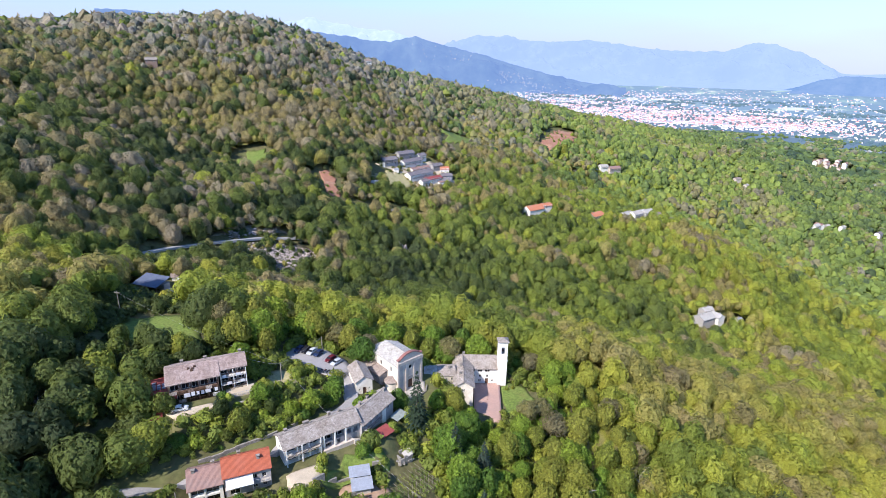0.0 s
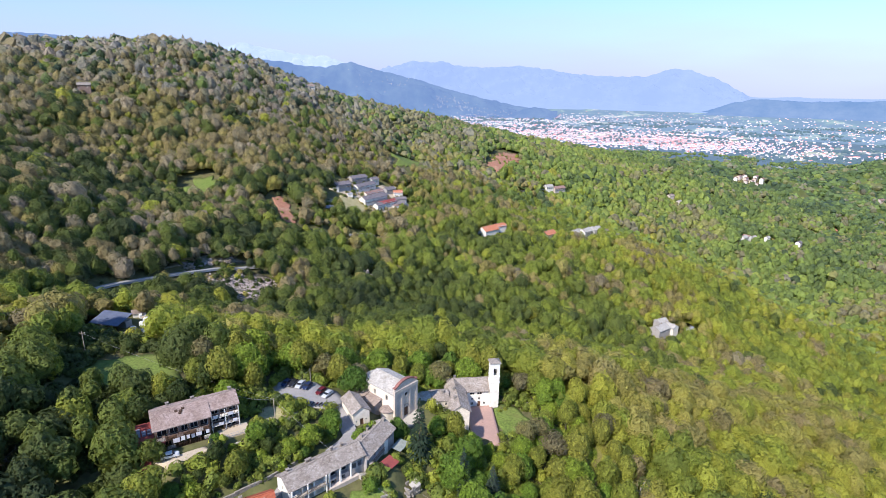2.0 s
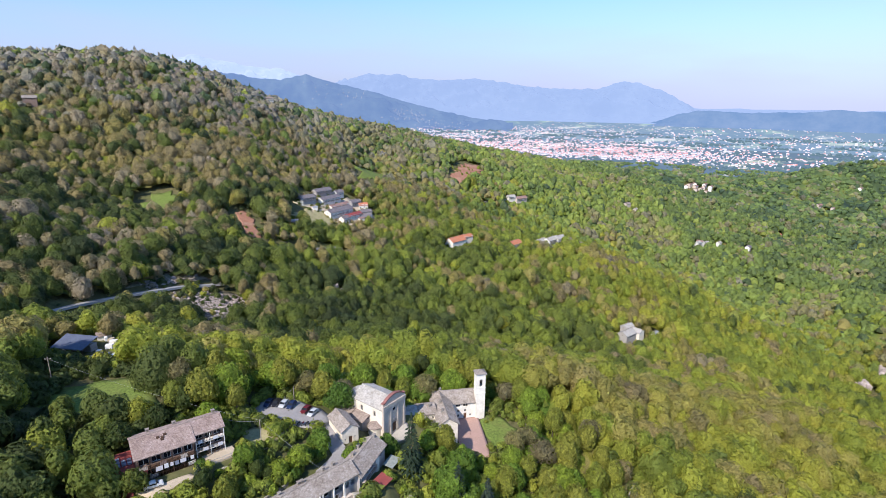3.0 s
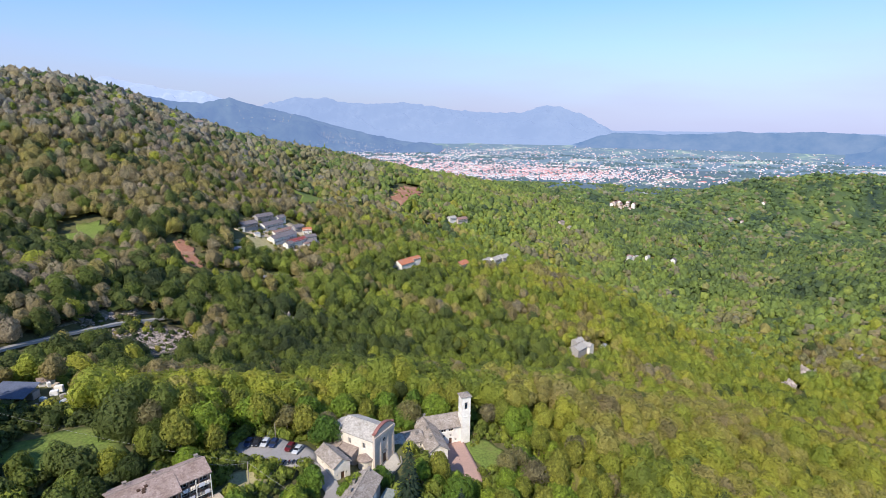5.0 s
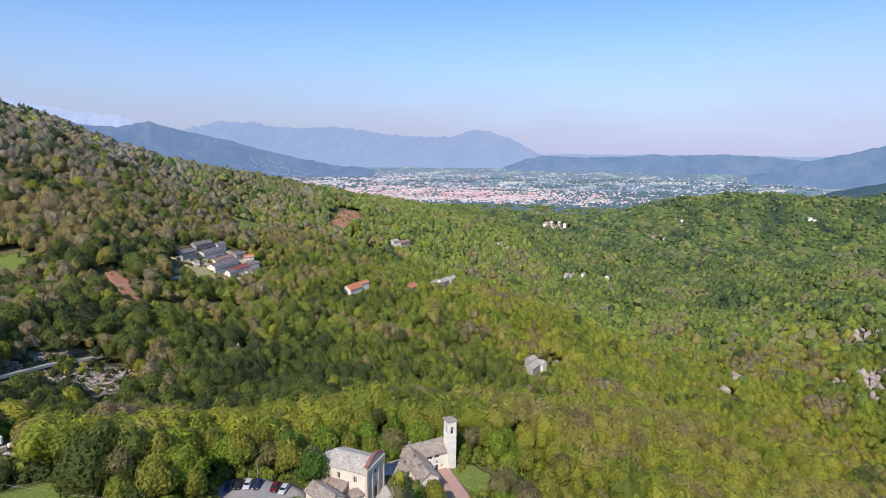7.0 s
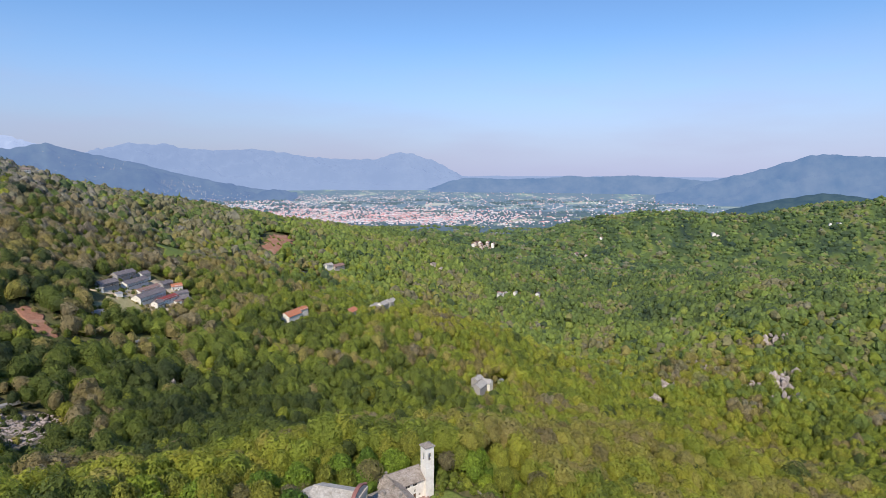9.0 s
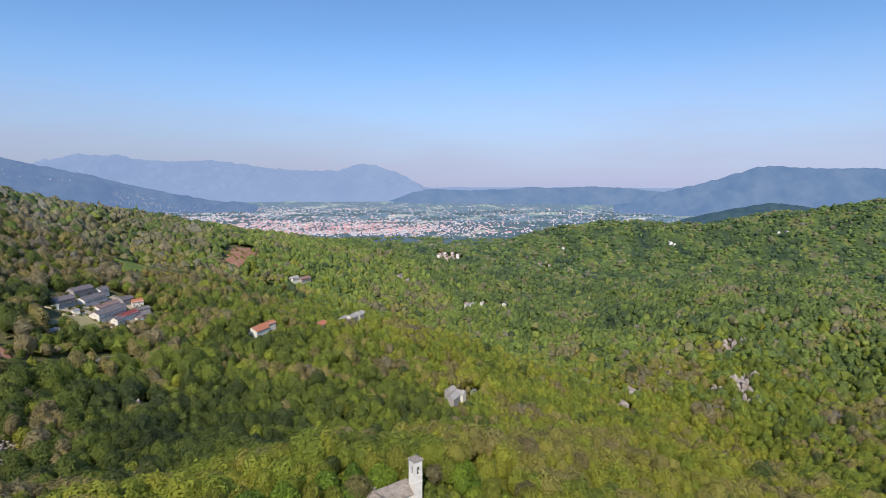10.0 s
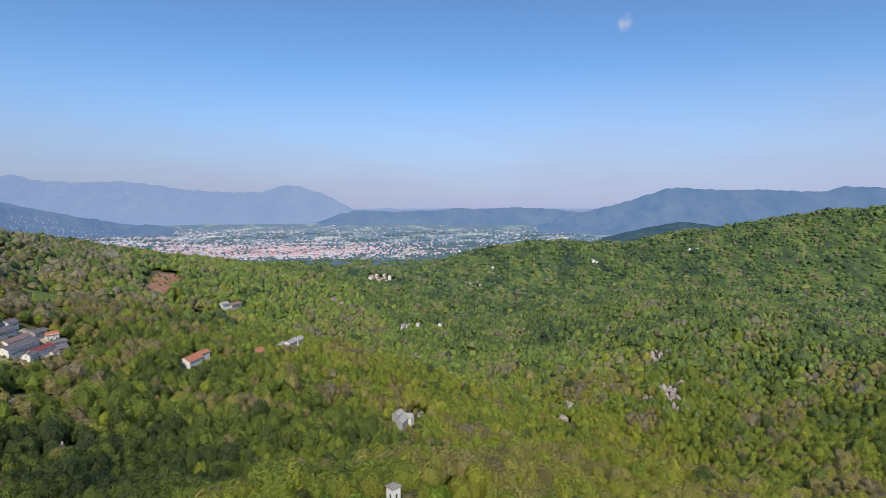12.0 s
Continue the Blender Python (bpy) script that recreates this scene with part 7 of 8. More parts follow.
# ---- cars ----
def car(x, y, turn, paint, label, L=4.1, W=1.7, H=1.45):
    z = land1(x, y) + 0.24
    e = thing("car", pose(x, y, z, 0, 0, turn), label, "car", "parked cars")
    prof = [(-L / 2, 0.35), (-L / 2, 0.75), (-L / 2 + 0.15, 0.9), (-L / 2 + 0.55, 1.36), (-0.2, H), (0.45, H - 0.04), (1.05, 0.95), (L / 2 - 0.25, 0.8), (L / 2, 0.6), (L / 2, 0.35)]
    bm = bmesh.new()
    a = [bm.verts.new((px_, -W / 2 * (0.82 if pz > 1.2 else 1), pz)) for px_, pz in prof]
    b = [bm.verts.new((px_, W / 2 * (0.82 if pz > 1.2 else 1), pz)) for px_, pz in prof]
    bm.faces.new(a)
    bm.faces.new(b[::-1])
    for k in range(len(prof)):
        j = (k + 1) % len(prof)
        bm.faces.new((a[k], b[k], b[j], a[j]))
    bmesh.ops.recalc_face_normals(bm, faces=bm.faces[:])
    bmesh.ops.bevel(bm, geom=bm.edges[:], offset=0.05, segments=2, affect="EDGES")
    body = part("body", bm, CAR_PAINT[paint], e)
    obj_mesh("windscreen", slab([(0.52, -0.68, 1.40), (1.03, -0.74, 0.99), (1.03, 0.74, 0.99), (0.52, 0.68, 1.40)], 0.03), M_PANE, body, "", Matrix.Translation((0.03, 0, 0.04)))
    obj_mesh("rear_window", slab([(-L / 2 + 0.58, -0.66, 1.35), (-L / 2 + 0.58, 0.66, 1.35), (-L / 2 + 0.2, 0.72, 0.97), (-L / 2 + 0.2, -0.72, 0.97)], 0.03), M_PANE, body, "", Matrix.Translation((-0.03, 0, 0.04)))
    for s in (-1, 1):
        obj_mesh("side_window", box(-1.2, 0.75, s * 0.80 - 0.02, s * 0.80 + 0.02, 0.98, 1.30, 0.01), M_PANE, body)
        for wx in (-L / 2 + 0.8, L / 2 - 0.8):
            w = part("wheel", tube([(wx, s * (W / 2 - 0.2), 0.31), (wx, s * (W / 2 + 0.01), 0.31)], 0.31, 14), M_TYRE, e)
            obj_mesh("rim", tube([(wx, s * (W / 2 + 0.012), 0.31), (wx, s * (W / 2 + 0.03), 0.31)], 0.19, 12), M_METAL, w)
        obj_mesh("headlight", box(L / 2 - 0.07, L / 2 + 0.01, s * 0.6 - 0.14, s * 0.6 + 0.14, 0.58, 0.70, 0.02), M_TARP, body)
    return e


for cx, cy, ct, cp, cl in ((-46.5, 161.6, 248, "navy", "dark blue hatchback parked in the car park"), (-44.2, 161.2, 248, "black", "black estate car parked in the car park"),
                           (-41.9, 160.2, 246, "silver", "silver hatchback parked in the car park"), (-39.6, 159.2, 246, "navy", "dark blue saloon parked in the car park"),
                           (-35.3, 157.4, 240, "red", "dark red hatchback parked in the car park"), (-33.2, 156.3, 236, "silver", "silver hatchback with dark windows in the car park")):
    car(cx, cy, ct, cp, cl)
car(-67.2, 121.2, 20, "white", "old white car on the gravel yard")
car(-102.5, 200.5, 30, "white", "white van-like car beside the roofed yard", 4.8, 1.9, 1.8)


# ---- motorbikes at the edge of the car park ----
BIKES = ((-43.0, 151.2), (-33.6, 151.0))


def motorbike(x, y, turn, paint, label):
    z = land1(x, y) + 0.23
    e = thing("motorbike", pose(x, y, z, 0, 0, turn) @ pose(0, 0, 0, 10, 0, 0), label, "motorbike", "motorbikes at the car park")
    for wx in (-0.7, 0.72):
        w = part("wheel", tube([(wx, -0.06, 0.31), (wx, 0.06, 0.31)], 0.31, 14), M_TYRE, e)
        obj_mesh("rim", tube([(wx, -0.065, 0.31), (wx, 0.065, 0.31)], 0.17, 10), M_METAL, w)
    part("engine", box(-0.28, 0.28, -0.16, 0.16, 0.25, 0.62, 0.05), M_METAL, e)
    part("tank", box(-0.1, 0.48, -0.16, 0.16, 0.68, 0.95, 0.08), CAR_PAINT[paint], e)
    part("saddle", box(-0.85, -0.1, -0.14, 0.14, 0.72, 0.86, 0.05), M_TYRE, e)
    part("fork", tube([(0.72, 0, 0.31), (0.45, 0, 1.0)], 0.05, 6), M_METAL, e)
    part("handlebar", tube([(0.42, -0.36, 1.02), (0.46, 0, 1.05), (0.42, 0.36, 1.02)], 0.025, 6), M_TYRE, e)
    part("headlamp", tube([(0.5, 0, 0.92), (0.62, 0, 0.92)], 0.1, 8), M_TARP, e)
    return e


for k in range(9):
    f = k / 8
    motorbike(BIKES[0][0] + (BIKES[1][0] - BIKES[0][0]) * f, BIKES[0][1] + (BIKES[1][1] - BIKES[0][1]) * f, 55 + (k * 37) % 14, ("black", "red", "black", "navy", "silver")[k % 5], "dark motorbike leaning on its stand in the car park")

# ---- single trees ----
def limbs_mesh(rng, height, spread, count, radius, twigs=0):
    """Tapered trunk with limbs that leave it at a slant, and twigs on the limbs."""
    bm = bmesh.new()

    def stem(p0, p1, r0, r1, sides):
        src = tube([p0, (Vector(p0) + Vector(p1)) / 2 + Vector(rng.normal(size=3) * 0.04 * (Vector(p1) - Vector(p0)).length), p1], r0, sides, r1 / r0)
        me = bpy.data.meshes.new("tmp")
        src.to_mesh(me)
        src.free()
        bm.from_mesh(me)
        bpy.data.meshes.remove(me)

    stem((0, 0, -1.2), (0, 0, height * 0.85), radius, radius * 0.3, 7)
    for k in range(count):
        z = height * rng.uniform(0.3, 0.75)
        a = rng.uniform(0, 6.283)
        d = Vector((math.cos(a), math.sin(a), rng.uniform(0.4, 0.9))).normalized()
        end = Vector((0, 0, z)) + d * spread * rng.uniform(0.6, 1.0)
        stem((0, 0, z), end, radius * 0.4, radius * 0.12, 5)
        for _ in range(twigs):
            s = Vector((0, 0, z)).lerp(end, rng.uniform(0.35, 0.95))
            e = s + (d + Vector(rng.normal(size=3)) * 0.6).normalized() * spread * rng.uniform(0.25, 0.5)
            stem(s, e, radius * 0.14, radius * 0.05, 4)
    return bm


def crown_mesh(name, shape, mat, r, lift):
    v = shape[0].reshape(-1, 3) * np.array([r, r, r * 1.12]) + np.array([0, 0, lift])
    me = mesh_from(name, v, np.arange(len(v)).reshape(-1, 3), [mat])
    leaf_normals(me, shape[2])
    floats_on(me, "gap", np.repeat(shape[3], 3))
    return me


def needle_tris(rng, height, radius, tiers=13, per=70, droop=0.35):
    """Tiers of drooping needle sprays round a straight stem."""
    out = []
    for k in range(tiers):
        f = k / (tiers - 1)
        z = height * (0.10 + 0.90 * f)
        R = radius * (1 - f) ** 0.85 + 0.15
        n = max(10, int(per * (1 - 0.75 * f)))
        a = rng.uniform(0, 6.283, n)
        q = np.sqrt(rng.uniform(0.08, 1.0, n)) * R * rng.uniform(0.8, 1.1, n)
        p = np.stack([np.cos(a) * q, np.sin(a) * q, z - q * droop + rng.normal(size=n) * 0.12], -1)
        d = np.stack([np.cos(a), np.sin(a), np.full(n, -droop)], -1)
        w = np.stack([-np.sin(a), np.cos(a), np.zeros(n)], -1)
        s = rng.uniform(0.3, 0.6, (n, 1)) * (0.6 + 0.5 * (1 - f))
        out.append(np.stack([p + d * s * 1.3, p - d * s * 0.6 + w * s * 0.7, p - d * s * 0.6 - w * s * 0.7], 1))
    return np.concatenate(out)


def tree_kind(name, kind, rng, label, category="tree"):
    """One master tree: trunk and crown under an empty."""
    e = thing(name, pose(0, 0, -400), label, category, "trees round the church")
    if kind == "conifer":
        part("trunk", tube([(0, 0, -1), (0, 0, 11.5)], 0.24, 7, 0.15), M_BARK, e)
        t = needle_tris(rng, 12.0, 2.9)
        c = new("crown", mesh_from("crown", t.reshape(-1, 3), np.arange(len(t) * 3).reshape(-1, 3), [M_CONIFER]))
    elif kind == "bare":
        part("trunk", limbs_mesh(rng, 9.0, 4.0, 9, 0.24, 5), M_DEADWOOD, e)
        c = new("crown", crown_mesh("crown", crown_shape(rng, 200, 0.07, []), M_BUD, 3.6, 6.6))
    elif kind == "bud":
        part("trunk", limbs_mesh(rng, 9.0, 3.4, 8, 0.22, 2), M_BARK, e)
        c = new("crown", crown_mesh("crown", crown_shape(rng, 620, 0.055, [(12, 6, 1.05, 0.55), (10, 5, 0.9, 0.5), (8, 3, 0.72, 0.0)], 1.1, 16, 0.18), M_BUD, 4.2, 6.2))
    else:
        part("trunk", limbs_mesh(rng, 8.5, 3.0, 6, 0.22), M_BARK, e)
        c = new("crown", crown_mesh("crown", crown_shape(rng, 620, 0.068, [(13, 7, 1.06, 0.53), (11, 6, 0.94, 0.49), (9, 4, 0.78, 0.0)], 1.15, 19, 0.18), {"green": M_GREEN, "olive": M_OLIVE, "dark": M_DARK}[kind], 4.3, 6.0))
    c.parent = e
    return e


srng = np.random.default_rng(21)
KINDS = {
    "green": [tree_kind("broadleaf_tree", "green", srng, "fresh green broadleaf tree in full spring leaf") for _ in range(4)],
    "dark": [tree_kind("broadleaf_tree", "dark", srng, "dark green broadleaf tree in a dense stand, shade partly put into its leaves") for _ in range(3)],
    "olive": [tree_kind("young_chestnut_tree", "olive", srng, "olive green chestnut tree just coming into leaf") for _ in range(3)],
    "bud": [tree_kind("budding_tree", "bud", srng, "brownish tree still in bud with fine twigs") for _ in range(2)],
    "bare": [tree_kind("bare_tree", "bare", srng, "bare pale-limbed tree without leaves") for _ in range(2)],
    "conifer": [tree_kind("conifer_tree", "conifer", srng, "dark blue-green conifer with drooping boughs") for _ in range(2)],
}
used = {k: [False] * len(v) for k, v in KINDS.items()}


def plant(kind, x, y, s, tall=1.0, sink=0.0):
    k = int(srng.integers(len(KINDS[kind])))
    m = pose(x, y, land1(x, y) - sink, 0, 0, float(srng.uniform(0, 360))) @ Matrix.Diagonal((s, s, s * tall, 1))
    if not used[kind][k]:
        used[kind][k] = True
        KINDS[kind][k].matrix_world = m
        return KINDS[kind][k]
    return copy_thing(KINDS[kind][k], m)


for x, y in zip(single_x, single_y):
    garden = -78 < x < -6 and 92 < y < 150
    s = srng.uniform(0.5, 0.85) if garden else srng.uniform(0.8, 1.2)
    if -5 < x < 15 and 138 < y < 154:
        s *= 0.75
    q = srng.random()
    east = x > 12
    if garden or (-12 < x < 16 and y < 152):
        kind = "green" if q < 0.82 else "olive" if q < 0.96 else "conifer"
    elif east:
        kind = "olive" if q < 0.42 else "green" if q < 0.92 else "bud"
    else:
        kind = "green" if q < 0.62 else "olive" if q < 0.93 else "bud" if q < 0.98 else "conifer"
    # western shade is carried by the darker leaf colour of these trees
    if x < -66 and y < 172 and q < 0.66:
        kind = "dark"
    plant(kind, float(x), float(y), float(s), float(srng.uniform(0.85, 1.15)), 1.5 if garden else 0.5)
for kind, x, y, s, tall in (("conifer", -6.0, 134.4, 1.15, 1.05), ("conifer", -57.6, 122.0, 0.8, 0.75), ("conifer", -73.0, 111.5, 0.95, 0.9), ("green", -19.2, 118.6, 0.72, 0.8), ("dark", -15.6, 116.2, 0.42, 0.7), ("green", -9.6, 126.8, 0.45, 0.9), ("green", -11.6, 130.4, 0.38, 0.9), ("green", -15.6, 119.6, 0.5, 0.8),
                            ("bare", 40.5, 121.0, 1.0, 1.0), ("bare", 60.0, 131.0, 1.0, 1.1), ("bare", 55.0, 119.0, 1.05, 1.0), ("bare", -100.0, 116.0, 0.9, 0.9),
                            ("bud", 26.3, 167.6, 0.34, 0.7), ("olive", 23.9, 163.6, 0.25, 0.6), ("olive", 25.9, 164.4, 0.22, 0.6),
                            ("green", -33.5, 139.0, 0.5, 0.8), ("green", -30.6, 137.2, 0.66, 0.8), ("green", -35.0, 133.0, 0.74, 0.8), ("green", -37.0, 128.6, 0.6, 0.8)):
    plant(kind, x, y, s, tall, 0.6)
# thicket of young trees between the dry bank and the row
for k in range(22):
    f, g = srng.random(), srng.random()
    x, y = -43.5 + 13.5 * f + 2.0 * g, 124.0 + 11.5 * f + 9.0 * g
    if math.hypot(x + 46, y - 141) > 8.5 and not (x > -31 and y < 134) and not (x < -38 and y > 128) and y < 138:
        plant("green", x, y, float(srng.uniform(0.42, 0.68)), float(srng.uniform(0.8, 1.1)), 0.8)
# garden trees below the balconied house
lane_line = LINES[0][0]
for k in range(150):
    x, y = float(srng.uniform(-84, -38)), float(srng.uniform(104, 129))
    if any(math.hypot(x - cx, y - cy) < r + 0.6 for cx, cy, r in PAVED):
        continue
    near_lane = 99.0
    for (ax, ay), (bx, by) in zip(lane_line[:-1], lane_line[1:]):
        f = min(1, max(0, ((x - ax) * (bx - ax) + (y - ay) * (by - ay)) / ((bx - ax) ** 2 + (by - ay) ** 2)))
        near_lane = min(near_lane, math.hypot(x - ax - f * (bx - ax), y - ay - f * (by - ay)))
    if near_lane < 4.2 or k % 3 == 0:
        continue
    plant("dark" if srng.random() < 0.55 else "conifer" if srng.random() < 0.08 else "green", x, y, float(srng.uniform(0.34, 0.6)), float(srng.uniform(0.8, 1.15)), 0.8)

# ---- hamlets across the valley ----
def far_house(x, y, turn, L, W, h, wall, roof, label, group="", floors=2, up=0.0, chims=True, sink=5):
    z = land1(x, y) + up
    h = h * 0.84
    hs = []
    n = max(2, int(L / 3.4))
    for f in range(floors if h > 4.0 else 1):
        for k in range(n):
            if (k * 5 + f * 3 + int(x)) % 7:
                hs.append((0.8 + k * (L - 0.8) / n, (0.9 if (k + f) % 4 else 0.15) + f * 2.3, 1.0, 1.25 if (k + f) % 4 else 1.9))
    e = house("house", x, y, turn, L, W * 0.85, z, z + h - 0.4, W * 0.25, wall, roof, label, "house", group,
              holes={"front": hs, "west": [(W / 2 - 0.9, h - 1.9, 0.8, 1.0)]}, over=0.6, ends=0.4, sink=sink, chims=((L * 0.2, 1.0, 0.9), (-L * 0.3, -0.6, 0.8)) if chims else (), cap=False)
    if floors == 2 and h > 4.4:
        balcony(e, -L / 2 + 0.4, L / 2 - 0.6, -W * 0.425, 2.25, 1.0, M_CONCRETE, M_TIMBER)
    return e


HAMLET = "houses of the hillside hamlet"
for x, y, turn, w, mt in ((7, 551, 30, 3.2, M_METAL), (9, 560, 10, 2.6, M_WHITE), (-2, 578, 40, 3.0, M_CONCRETE), (-44, 528, 20, 2.4, M_METAL), (-12, 531, 46, 2.2, M_WHITE), (0, 541, 30, 2.8, M_TILE_OLD), (-57, 526, 15, 2.4, M_CONCRETE)):
    hut = thing("garden_shed", pose(x, y, land1(x, y) + 0.4, 0, 0, turn), "small pale garden shed in the hamlet", "shed", "sheds of the hamlet")
    part("wall", box(-w, w, -w * 0.7, w * 0.7, -2, 2.2), M_WHITE if mt is not M_WHITE else M_GREYWALL, hut)
    part("roof", slab([(-w - 0.3, -w * 0.7 - 0.3, 2.25), (w + 0.3, -w * 0.7 - 0.3, 2.25), (w + 0.3, w * 0.7 + 0.3, 3.0), (-w - 0.3, w * 0.7 + 0.3, 3.0)], 0.12), mt, hut)
for x, y, turn, L, W, h, wall, roof, label in (
        (-52, 536, 40, 17, 9, 6.0, M_GREYWALL, M_SLAB_GREY, "grey house with a grey slab roof in the hillside hamlet"),
        (-38, 566, 42, 20, 9, 6.0, M_GREYWALL, M_SLAB_GREY, "grey house with a wide grey roof in the hillside hamlet"),
        (-31, 556, 48, 26, 9, 6.0, M_WHITE, M_SLAB_GREY, "long white house with a grey slab roof in the hillside hamlet"),
        (-22, 577, 45, 10, 8, 6.0, M_WHITE, M_SLAB_GREY, "small white house at the top of the hamlet"),
        (-22, 550, 48, 25, 8, 5.0, M_WHITE, M_TILE_OLD, "long house with reddish tiles in the hillside hamlet"),
        (-22, 537, 48, 32, 10, 7.0, M_WHITE, M_SLAB_GREY, "tall long white house fronting the hamlet"),
        (-6, 569, 42, 12, 8, 5.5, M_GREYWALL, M_SLAB_GREY, "stone house with a grey slab roof at the hamlet's edge"),
        (-9, 540, 46, 22, 8, 5.0, M_WHITE, M_TILE_RED, "white house with a red roof in the hamlet"),
        (-17, 527, 46, 8, 7, 6.0, M_WHITE, M_SLAB_GREY, "white gabled house at the foot of the hamlet"),
        (3, 569, 10, 9, 8, 5.0, M_WHITE, M_TILE_ORANGE, "white house with a red roof in the hamlet"),
        (5, 557, 15, 11, 7, 4.5, M_GREYWALL, M_SLAB_GREY, "low house with a grey slab roof in the hamlet"),
        (4, 547, 12, 10, 7, 4.0, M_BROWNWALL, M_SLAB_GREY, "low stone barn at the hamlet's edge"),
        (-61, 484, 10, 9, 5, 2.6, M_GREYWALL, M_METAL, "low shed with a pale roof below the hamlet")):
    far_house(x, y, turn, L, W, h, wall, roof, label, HAMLET)
FARMS = "scattered farmhouses across the valley"
for x, y, turn, L, W, h, wall, roof, label in (
        (89, 511, 34, 18, 13, 2.9, M_WHITE, M_TILE_ORANGE, "white farmhouse with a broad orange tiled roof"),
        (102, 520, 28, 12, 8, 5.0, M_WHITE, M_TILE_ORANGE, "side wing with an orange tiled roof"),
        (78, 524, 15, 16, 7, 3.5, M_GREYWALL, M_METAL, "grey barn behind the farmhouse"),
        (153, 522, 35, 15, 11, 5.5, M_WHITE, M_TILE_ORANGE, "white cottage with an orange roof"),
        (192, 548, 35, 13, 9, 5.5, M_WHITE, M_SLAB_PALE, "white gabled farmhouse among trees"),
        (205, 551, 35, 19, 10, 6.0, M_WHITE, M_SLAB_PALE, "white farmhouse with a grey slab roof"),
        (216, 556, 30, 13, 10, 6.0, M_WHITE, M_SLAB_PALE, "tall white farmhouse gable"),
        (226, 553, 35, 14, 8, 4.0, M_GREYWALL, M_SLAB_BROWN, "low stone barn beside the white farmhouses"),
        (196, 366, 28, 13, 10, 4.6, M_GREYWALL, M_SLAB_PALE, "lone farmhouse with a pale slab roof"),
        (201, 375, 20, 9, 7, 6.5, M_GREYWALL, M_SLAB_PALE, "tall rear part of the lone farmhouse"),
        (206, 371, 118, 12, 8, 5.5, M_WHITE, M_SLAB_PALE, "cross wing of the lone farmhouse"),
        (228, 377, 20, 5, 4, 2.6, M_WHITE, M_METAL, "small white outhouse by the farm"),
        (227, 764, 20, 12, 9, 5.5, M_WHITE, M_SLAB_PALE, "white house by the upper road"),
        (243, 768, 25, 20, 10, 5.5, M_FACADE, M_TILE_OLD, "pinkish farmhouse by the upper road"),
        (473, 440, 40, 6, 5, 4.5, M_WHITE, M_METAL, "tiny white hut in the valley floor"),
        (-299, 594, 20, 11, 8, 4.5, M_BROWNWALL, M_SLAB, "brown cabin on the wooded hill"),
        (-121, 926, 20, 12, 8, 5.5, M_WHITE, M_SLAB_BROWN, "house on the shoulder of the hill")):
    far_house(x, y, turn, L, W, h, wall, roof, label, FARMS, up=3.4)
for x, y, turn, L, W, h, wall, roof, label in (
        (557, 780, 30, 13, 9, 6.0, M_WHITE, M_SLAB_PALE, "white farm in the valley woods"),
        (568, 788, 110, 11, 8, 5.5, M_WHITE, M_TILE_OLD, "second white farm in the valley woods"),
        (582, 791, 20, 8, 7, 4.5, M_GREYWALL, M_SLAB_PALE, "grey barn of the farm in the valley woods"),
        (602, 786, 30, 9, 7, 5.0, M_WHITE, M_SLAB_PALE, "small white house in the valley woods"),
        (654, 780, 35, 11, 9, 7.5, M_WHITE, M_SLAB_GREY, "tall white house deep in the valley"),
        (497, 908, 25, 13, 9, 5.0, M_FACADE, M_SLAB_BROWN, "brownish cottage on the wooded ridge"),
        (505, 892, 40, 9, 7, 4.5, M_FACADE, M_SLAB_PALE, "pale cottage below the wooded ridge"),
        (911, 995, 30, 17, 11, 5.5, M_FACADE, M_TILE_ORANGE, "farm with a broad orange roof on the valley side"),
        (1240, 1226, 20, 20, 11, 6.0, M_FACADE, M_TILE_OLD, "pinkish farm high on the valley side"),
        (1253, 1196, 35, 14, 9, 5.0, M_FACADE, M_TILE_OLD, "barn beside the pinkish farm"),
        (1495, 1344, 30, 20, 11, 6.0, M_WHITE, M_TILE_OLD, "pale house near the wooded crest"),
        (1739, 1070, 50, 26, 13, 7.0, M_WHITE, M_SLAB_PALE, "large white house on the far slope"),
        (1735, 1050, 40, 14, 10, 5.0, M_WHITE, M_SLAB_PALE, "white annexe of the large house"),
        (1871, 775, 55, 15, 10, 7.0, M_WHITE, M_SLAB_GREY, "white house under the eastern crest"),
        (1878, 751, 60, 13, 9, 9.0, M_WHITE, M_SLAB_GREY, "tall white house under the eastern crest")):
    px_, py_, pz_ = nearer(np.array([[x, y, land1(x, y)]]))[0]
    far_house(px_, py_, turn, L, W, h, wall, roof, label, FARMS, up=pz_ + 4.0 - land1(px_, py_), sink=12)
VILLAGE = "village at the valley mouth"
for x, y in ((912, 1334), (926, 1340), (943, 1337), (955, 1329), (968, 1336), (984, 1328), (934, 1322), (962, 1317), (978, 1346), (948, 1350), (744, 1252), (762, 1269), (778, 1284), (796, 1302), (816, 1320)):
    q = nearer(np.array([[x, y, land1(x, y)]]))[0]
    pale = x > 900
    house("house", q[0], q[1], 30 + (x * 7) % 40, 13 + x % 5, 9, q[2] + 1.5, q[2] + 5.8, 2.4, M_FACADE if x % 3 else M_WHITE, M_TILE_OLD if pale else M_SLAB_GREY,
          "pale house with weathered red tiles at the valley mouth" if pale else "grey-roofed house at the valley mouth", "house", VILLAGE, over=0.6, sink=16, cap=False)

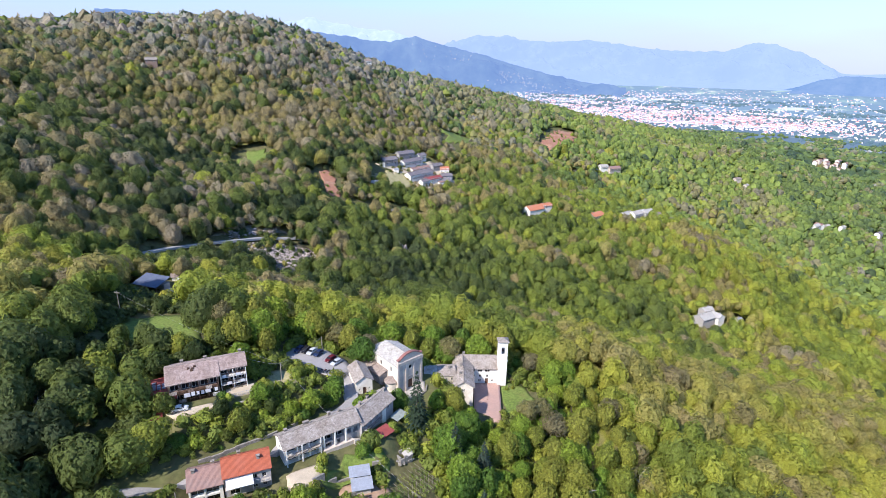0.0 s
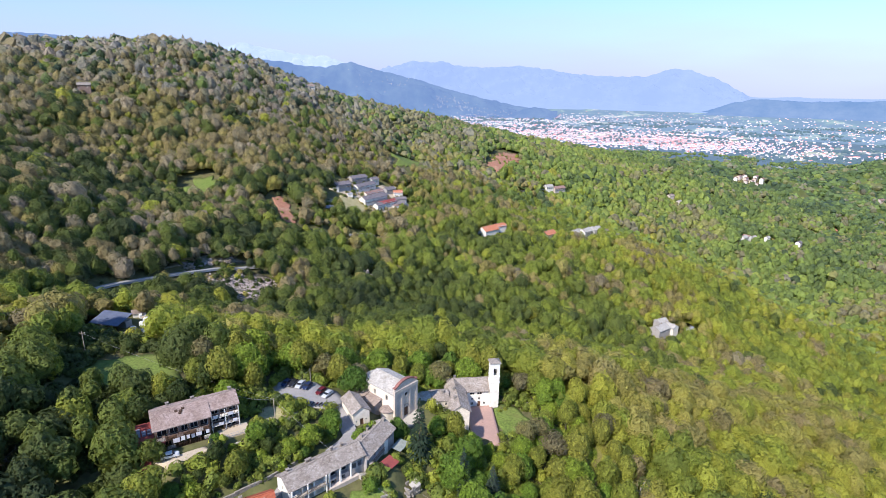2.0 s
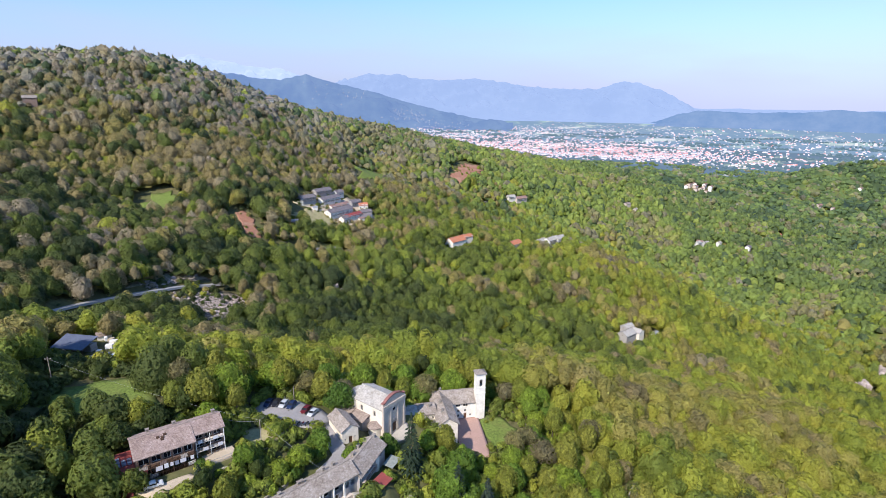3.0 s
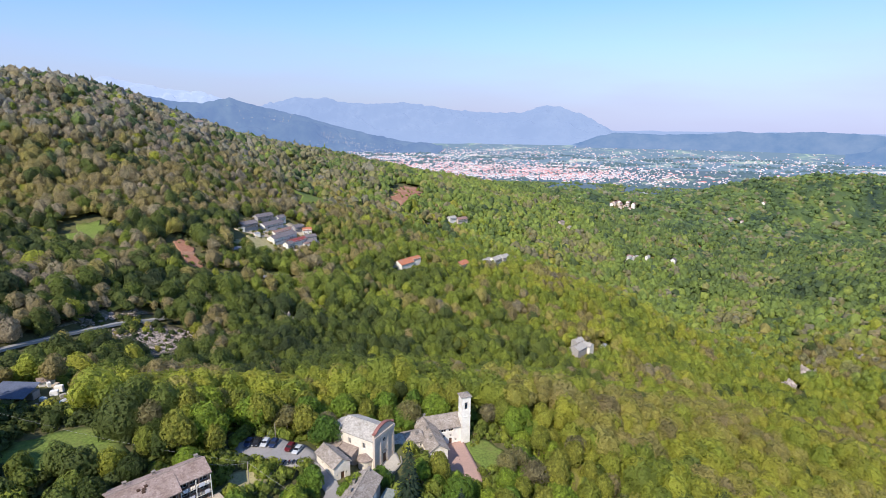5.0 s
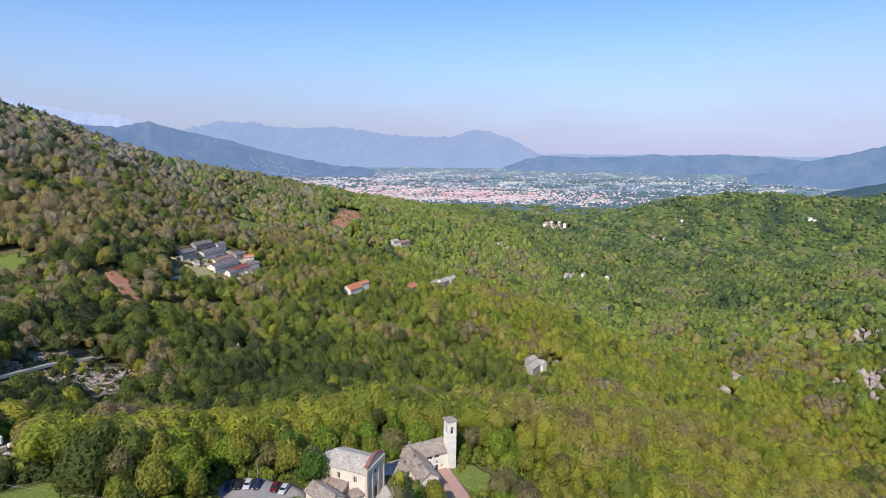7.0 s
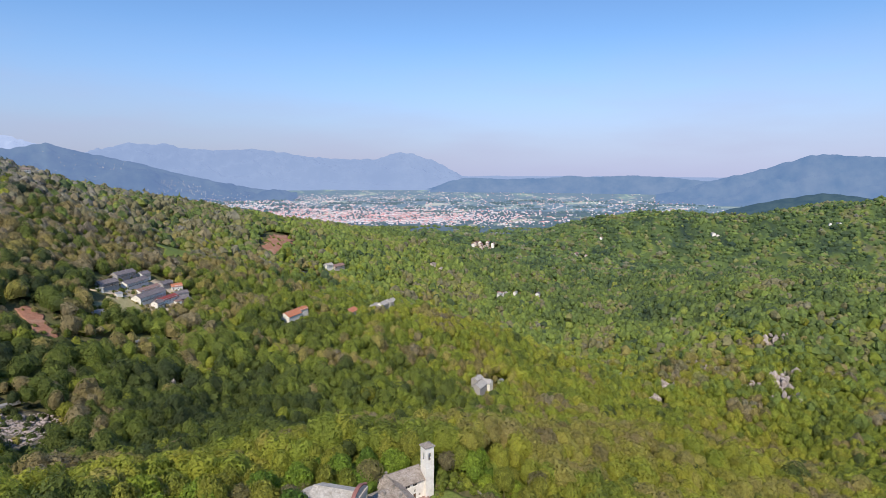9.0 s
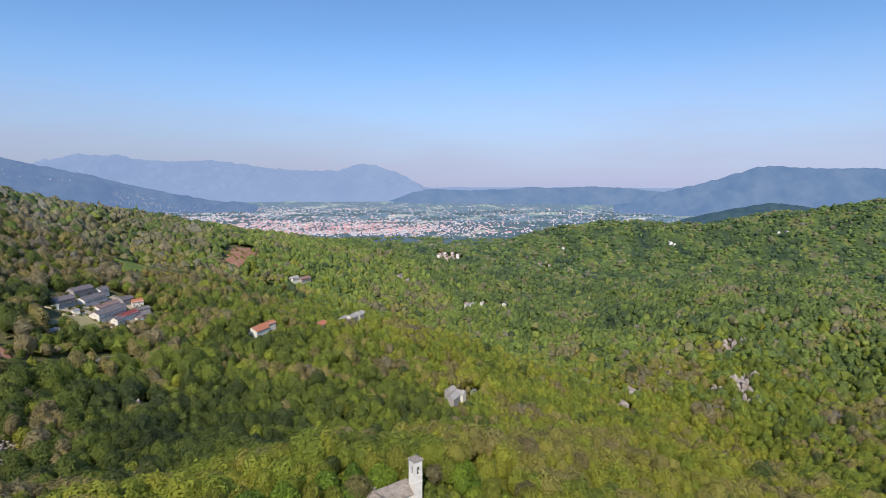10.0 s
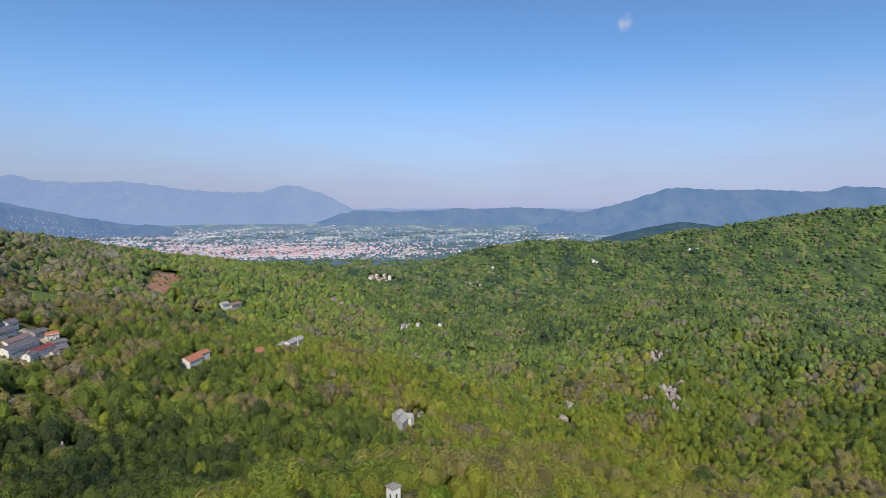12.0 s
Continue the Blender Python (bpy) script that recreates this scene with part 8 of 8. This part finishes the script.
# white posts in the yard behind the orange-roofed farmhouse
for x, y in ((64, 522), (67, 525), (74, 530), (84, 536), (97, 538), (101, 538)):
    e = thing("yard_post", pose(x, y, land1(x, y)), "pale concrete post in the farmyard", "post", "posts of the farmyard")
    part("shaft", tube([(0, 0, -1), (0, 0, 9.5)], 0.2, 6, 0.8), M_CONCRETE, e)
    part("cap", box(-0.3, 0.3, -0.3, 0.3, 9.5, 9.62), M_CONCRETE, e)

# ---- roofed yard below the mountain road ----
depot = thing("open_barn", pose(-120, 211, land1(-120, 211), 0, 0, -20), "open barn with a dark blue-grey panel roof", "barn")
part("wall", box(-6, 6, 0.5, 3.6, -2, 2.6), M_GREYWALL, depot)
part("roof", slab([(-6.5, -4, 2.9), (6.5, -4, 2.9), (6.5, 4, 4.9), (-6.5, 4, 4.9)], 0.15), M_BLUEROOF, depot, "dark blue-grey panel roof")
for k in range(4):
    part("post", box(-6.2 + k * 4.1, -6.0 + k * 4.1, -3.8, -3.6, -2, 2.85), M_TIMBER, depot)
for k, (x, y, w, h, mt) in enumerate(((-109, 212, 2.4, 1.5, M_TARP), (-106, 210, 1.8, 1.2, M_CONCRETE), (-110, 217, 2.2, 1.8, M_GRAVEL), (-107, 206, 1.2, 1.0, M_METAL), (-113, 220, 1.6, 1.4, M_TARP), (-111, 208, 2.0, 1.3, M_TARP), (-108.5, 215, 2.6, 1.9, M_WHITE), (-104.5, 213, 2.0, 1.4, M_TARP), (-112, 204, 1.5, 1.0, M_CONCRETE), (-105, 218, 2.2, 1.6, M_METAL))):
    c = obj_mesh("crate", box(-w / 2, w / 2, -w / 3, w / 3, -0.6, h, 0.05), mt, None, "", pose(x, y, land1(x, y), 0, 0, 30 * k))
    tagged(c, "pale crate or stacked material in the yard", "crate", "crates in the yard")

small = thing("open_barn", pose(-114.5, 222.5, land1(-114.5, 222.5), 0, 0, 25), "small gabled shelter behind the barn", "barn")
part("wall", box(-2.4, 2.4, -1.8, 1.8, -2, 2.4), M_WHITE, small)
part("roof", slab([(-2.8, -2.2, 2.4), (2.8, -2.2, 2.4), (2.8, 0, 3.6), (-2.8, 0, 3.6)], 0.12), M_SLAB_BROWN, small)
part("roof", slab([(-2.8, 0.004, 3.6), (2.8, 0.004, 3.6), (2.8, 2.2, 2.4), (-2.8, 2.2, 2.4)], 0.12), M_SLAB_BROWN, small)

# ---- rock faces among the trees ----
def rock_face(x, y, r, seed):
    """A broken outcrop: upright angular slabs in ledges down the slope, each its own block."""
    v, f = ball(1)
    rng = np.random.default_rng(int(seed * 10) + 3)
    z0 = land1(x, y)
    e = thing("rock_face", pose(x, y, z0), "broken pinkish-grey rock face between trees", "rock", "rock faces on the slope")
    for k in range(15):
        b = v * rng.uniform(0.6, 1.25, (len(v), 1))
        s = r * rng.uniform(0.10, 0.25)
        b = b * np.array([s * 0.7, s * rng.uniform(0.7, 1.3), s * rng.uniform(1.0, 1.9)])
        ox, oy = rng.normal() * r * 0.45, rng.normal() * r * 0.42
        o = np.array([ox, oy, land1(x + ox, y + oy) - z0 + s * 0.7 + 3.0])
        ob = new("block", mesh_from("block", b + o, f, [M_ROCK]))
        ob.parent = e
    return e


for k, (x, y, r) in enumerate(CLIFFS):
    rock_face(x, y, r * 1.8, k)
    ring_ = [(x + r * 1.1 * math.cos(a) * 0.8, y + r * 1.1 * math.sin(a)) for a in np.linspace(0, 6.283, 11)[:-1]]
    drape("scree", ring_, M_SCREE, 1.0, "pinkish scree and bare earth under a rock face", category="scree", wild=0.25)

# ---- loose stones on the banks of the mountain road ----
def stones(name, spots, spread, count, label, seed):
    rng = np.random.default_rng(seed)
    v, f = ball(1)
    vs, fs, n = [], [], 0
    for k in range(count):
        cx, cy = spots[k % len(spots)]
        x, y = cx + rng.normal() * spread, cy + rng.normal() * spread
        s = rng.uniform(0.25, 0.9) * (1.8 if rng.random() < 0.08 else 1)
        b = v * rng.uniform(0.75, 1.2, (len(v), 1)) * np.array([s, s * rng.uniform(0.6, 1.0), s * rng.uniform(0.4, 0.8)])
        vs.append(b + np.array([x, y, land1(x, y) + 0.6 + 0.15 * s]))
        fs.append(f + n)
        n += len(v)
    return tagged(new(name, mesh_from(name, np.concatenate(vs), np.concatenate(fs), [M_ROCK])), label, "rubble", kind="stuff")


stones("bank_rubble", [(-114, 324), (-106, 322), (-99, 328), (-93, 333), (-90, 325), (-96, 318), (-102, 333), (-88, 338)], 4.2, 620, "pale rubble spilled down the bank under the road", 5)
stones("upper_rubble", [(-128, 336), (-121, 344), (-113, 352), (-132, 330)], 2.5, 160, "stones on the bank above the road", 6)
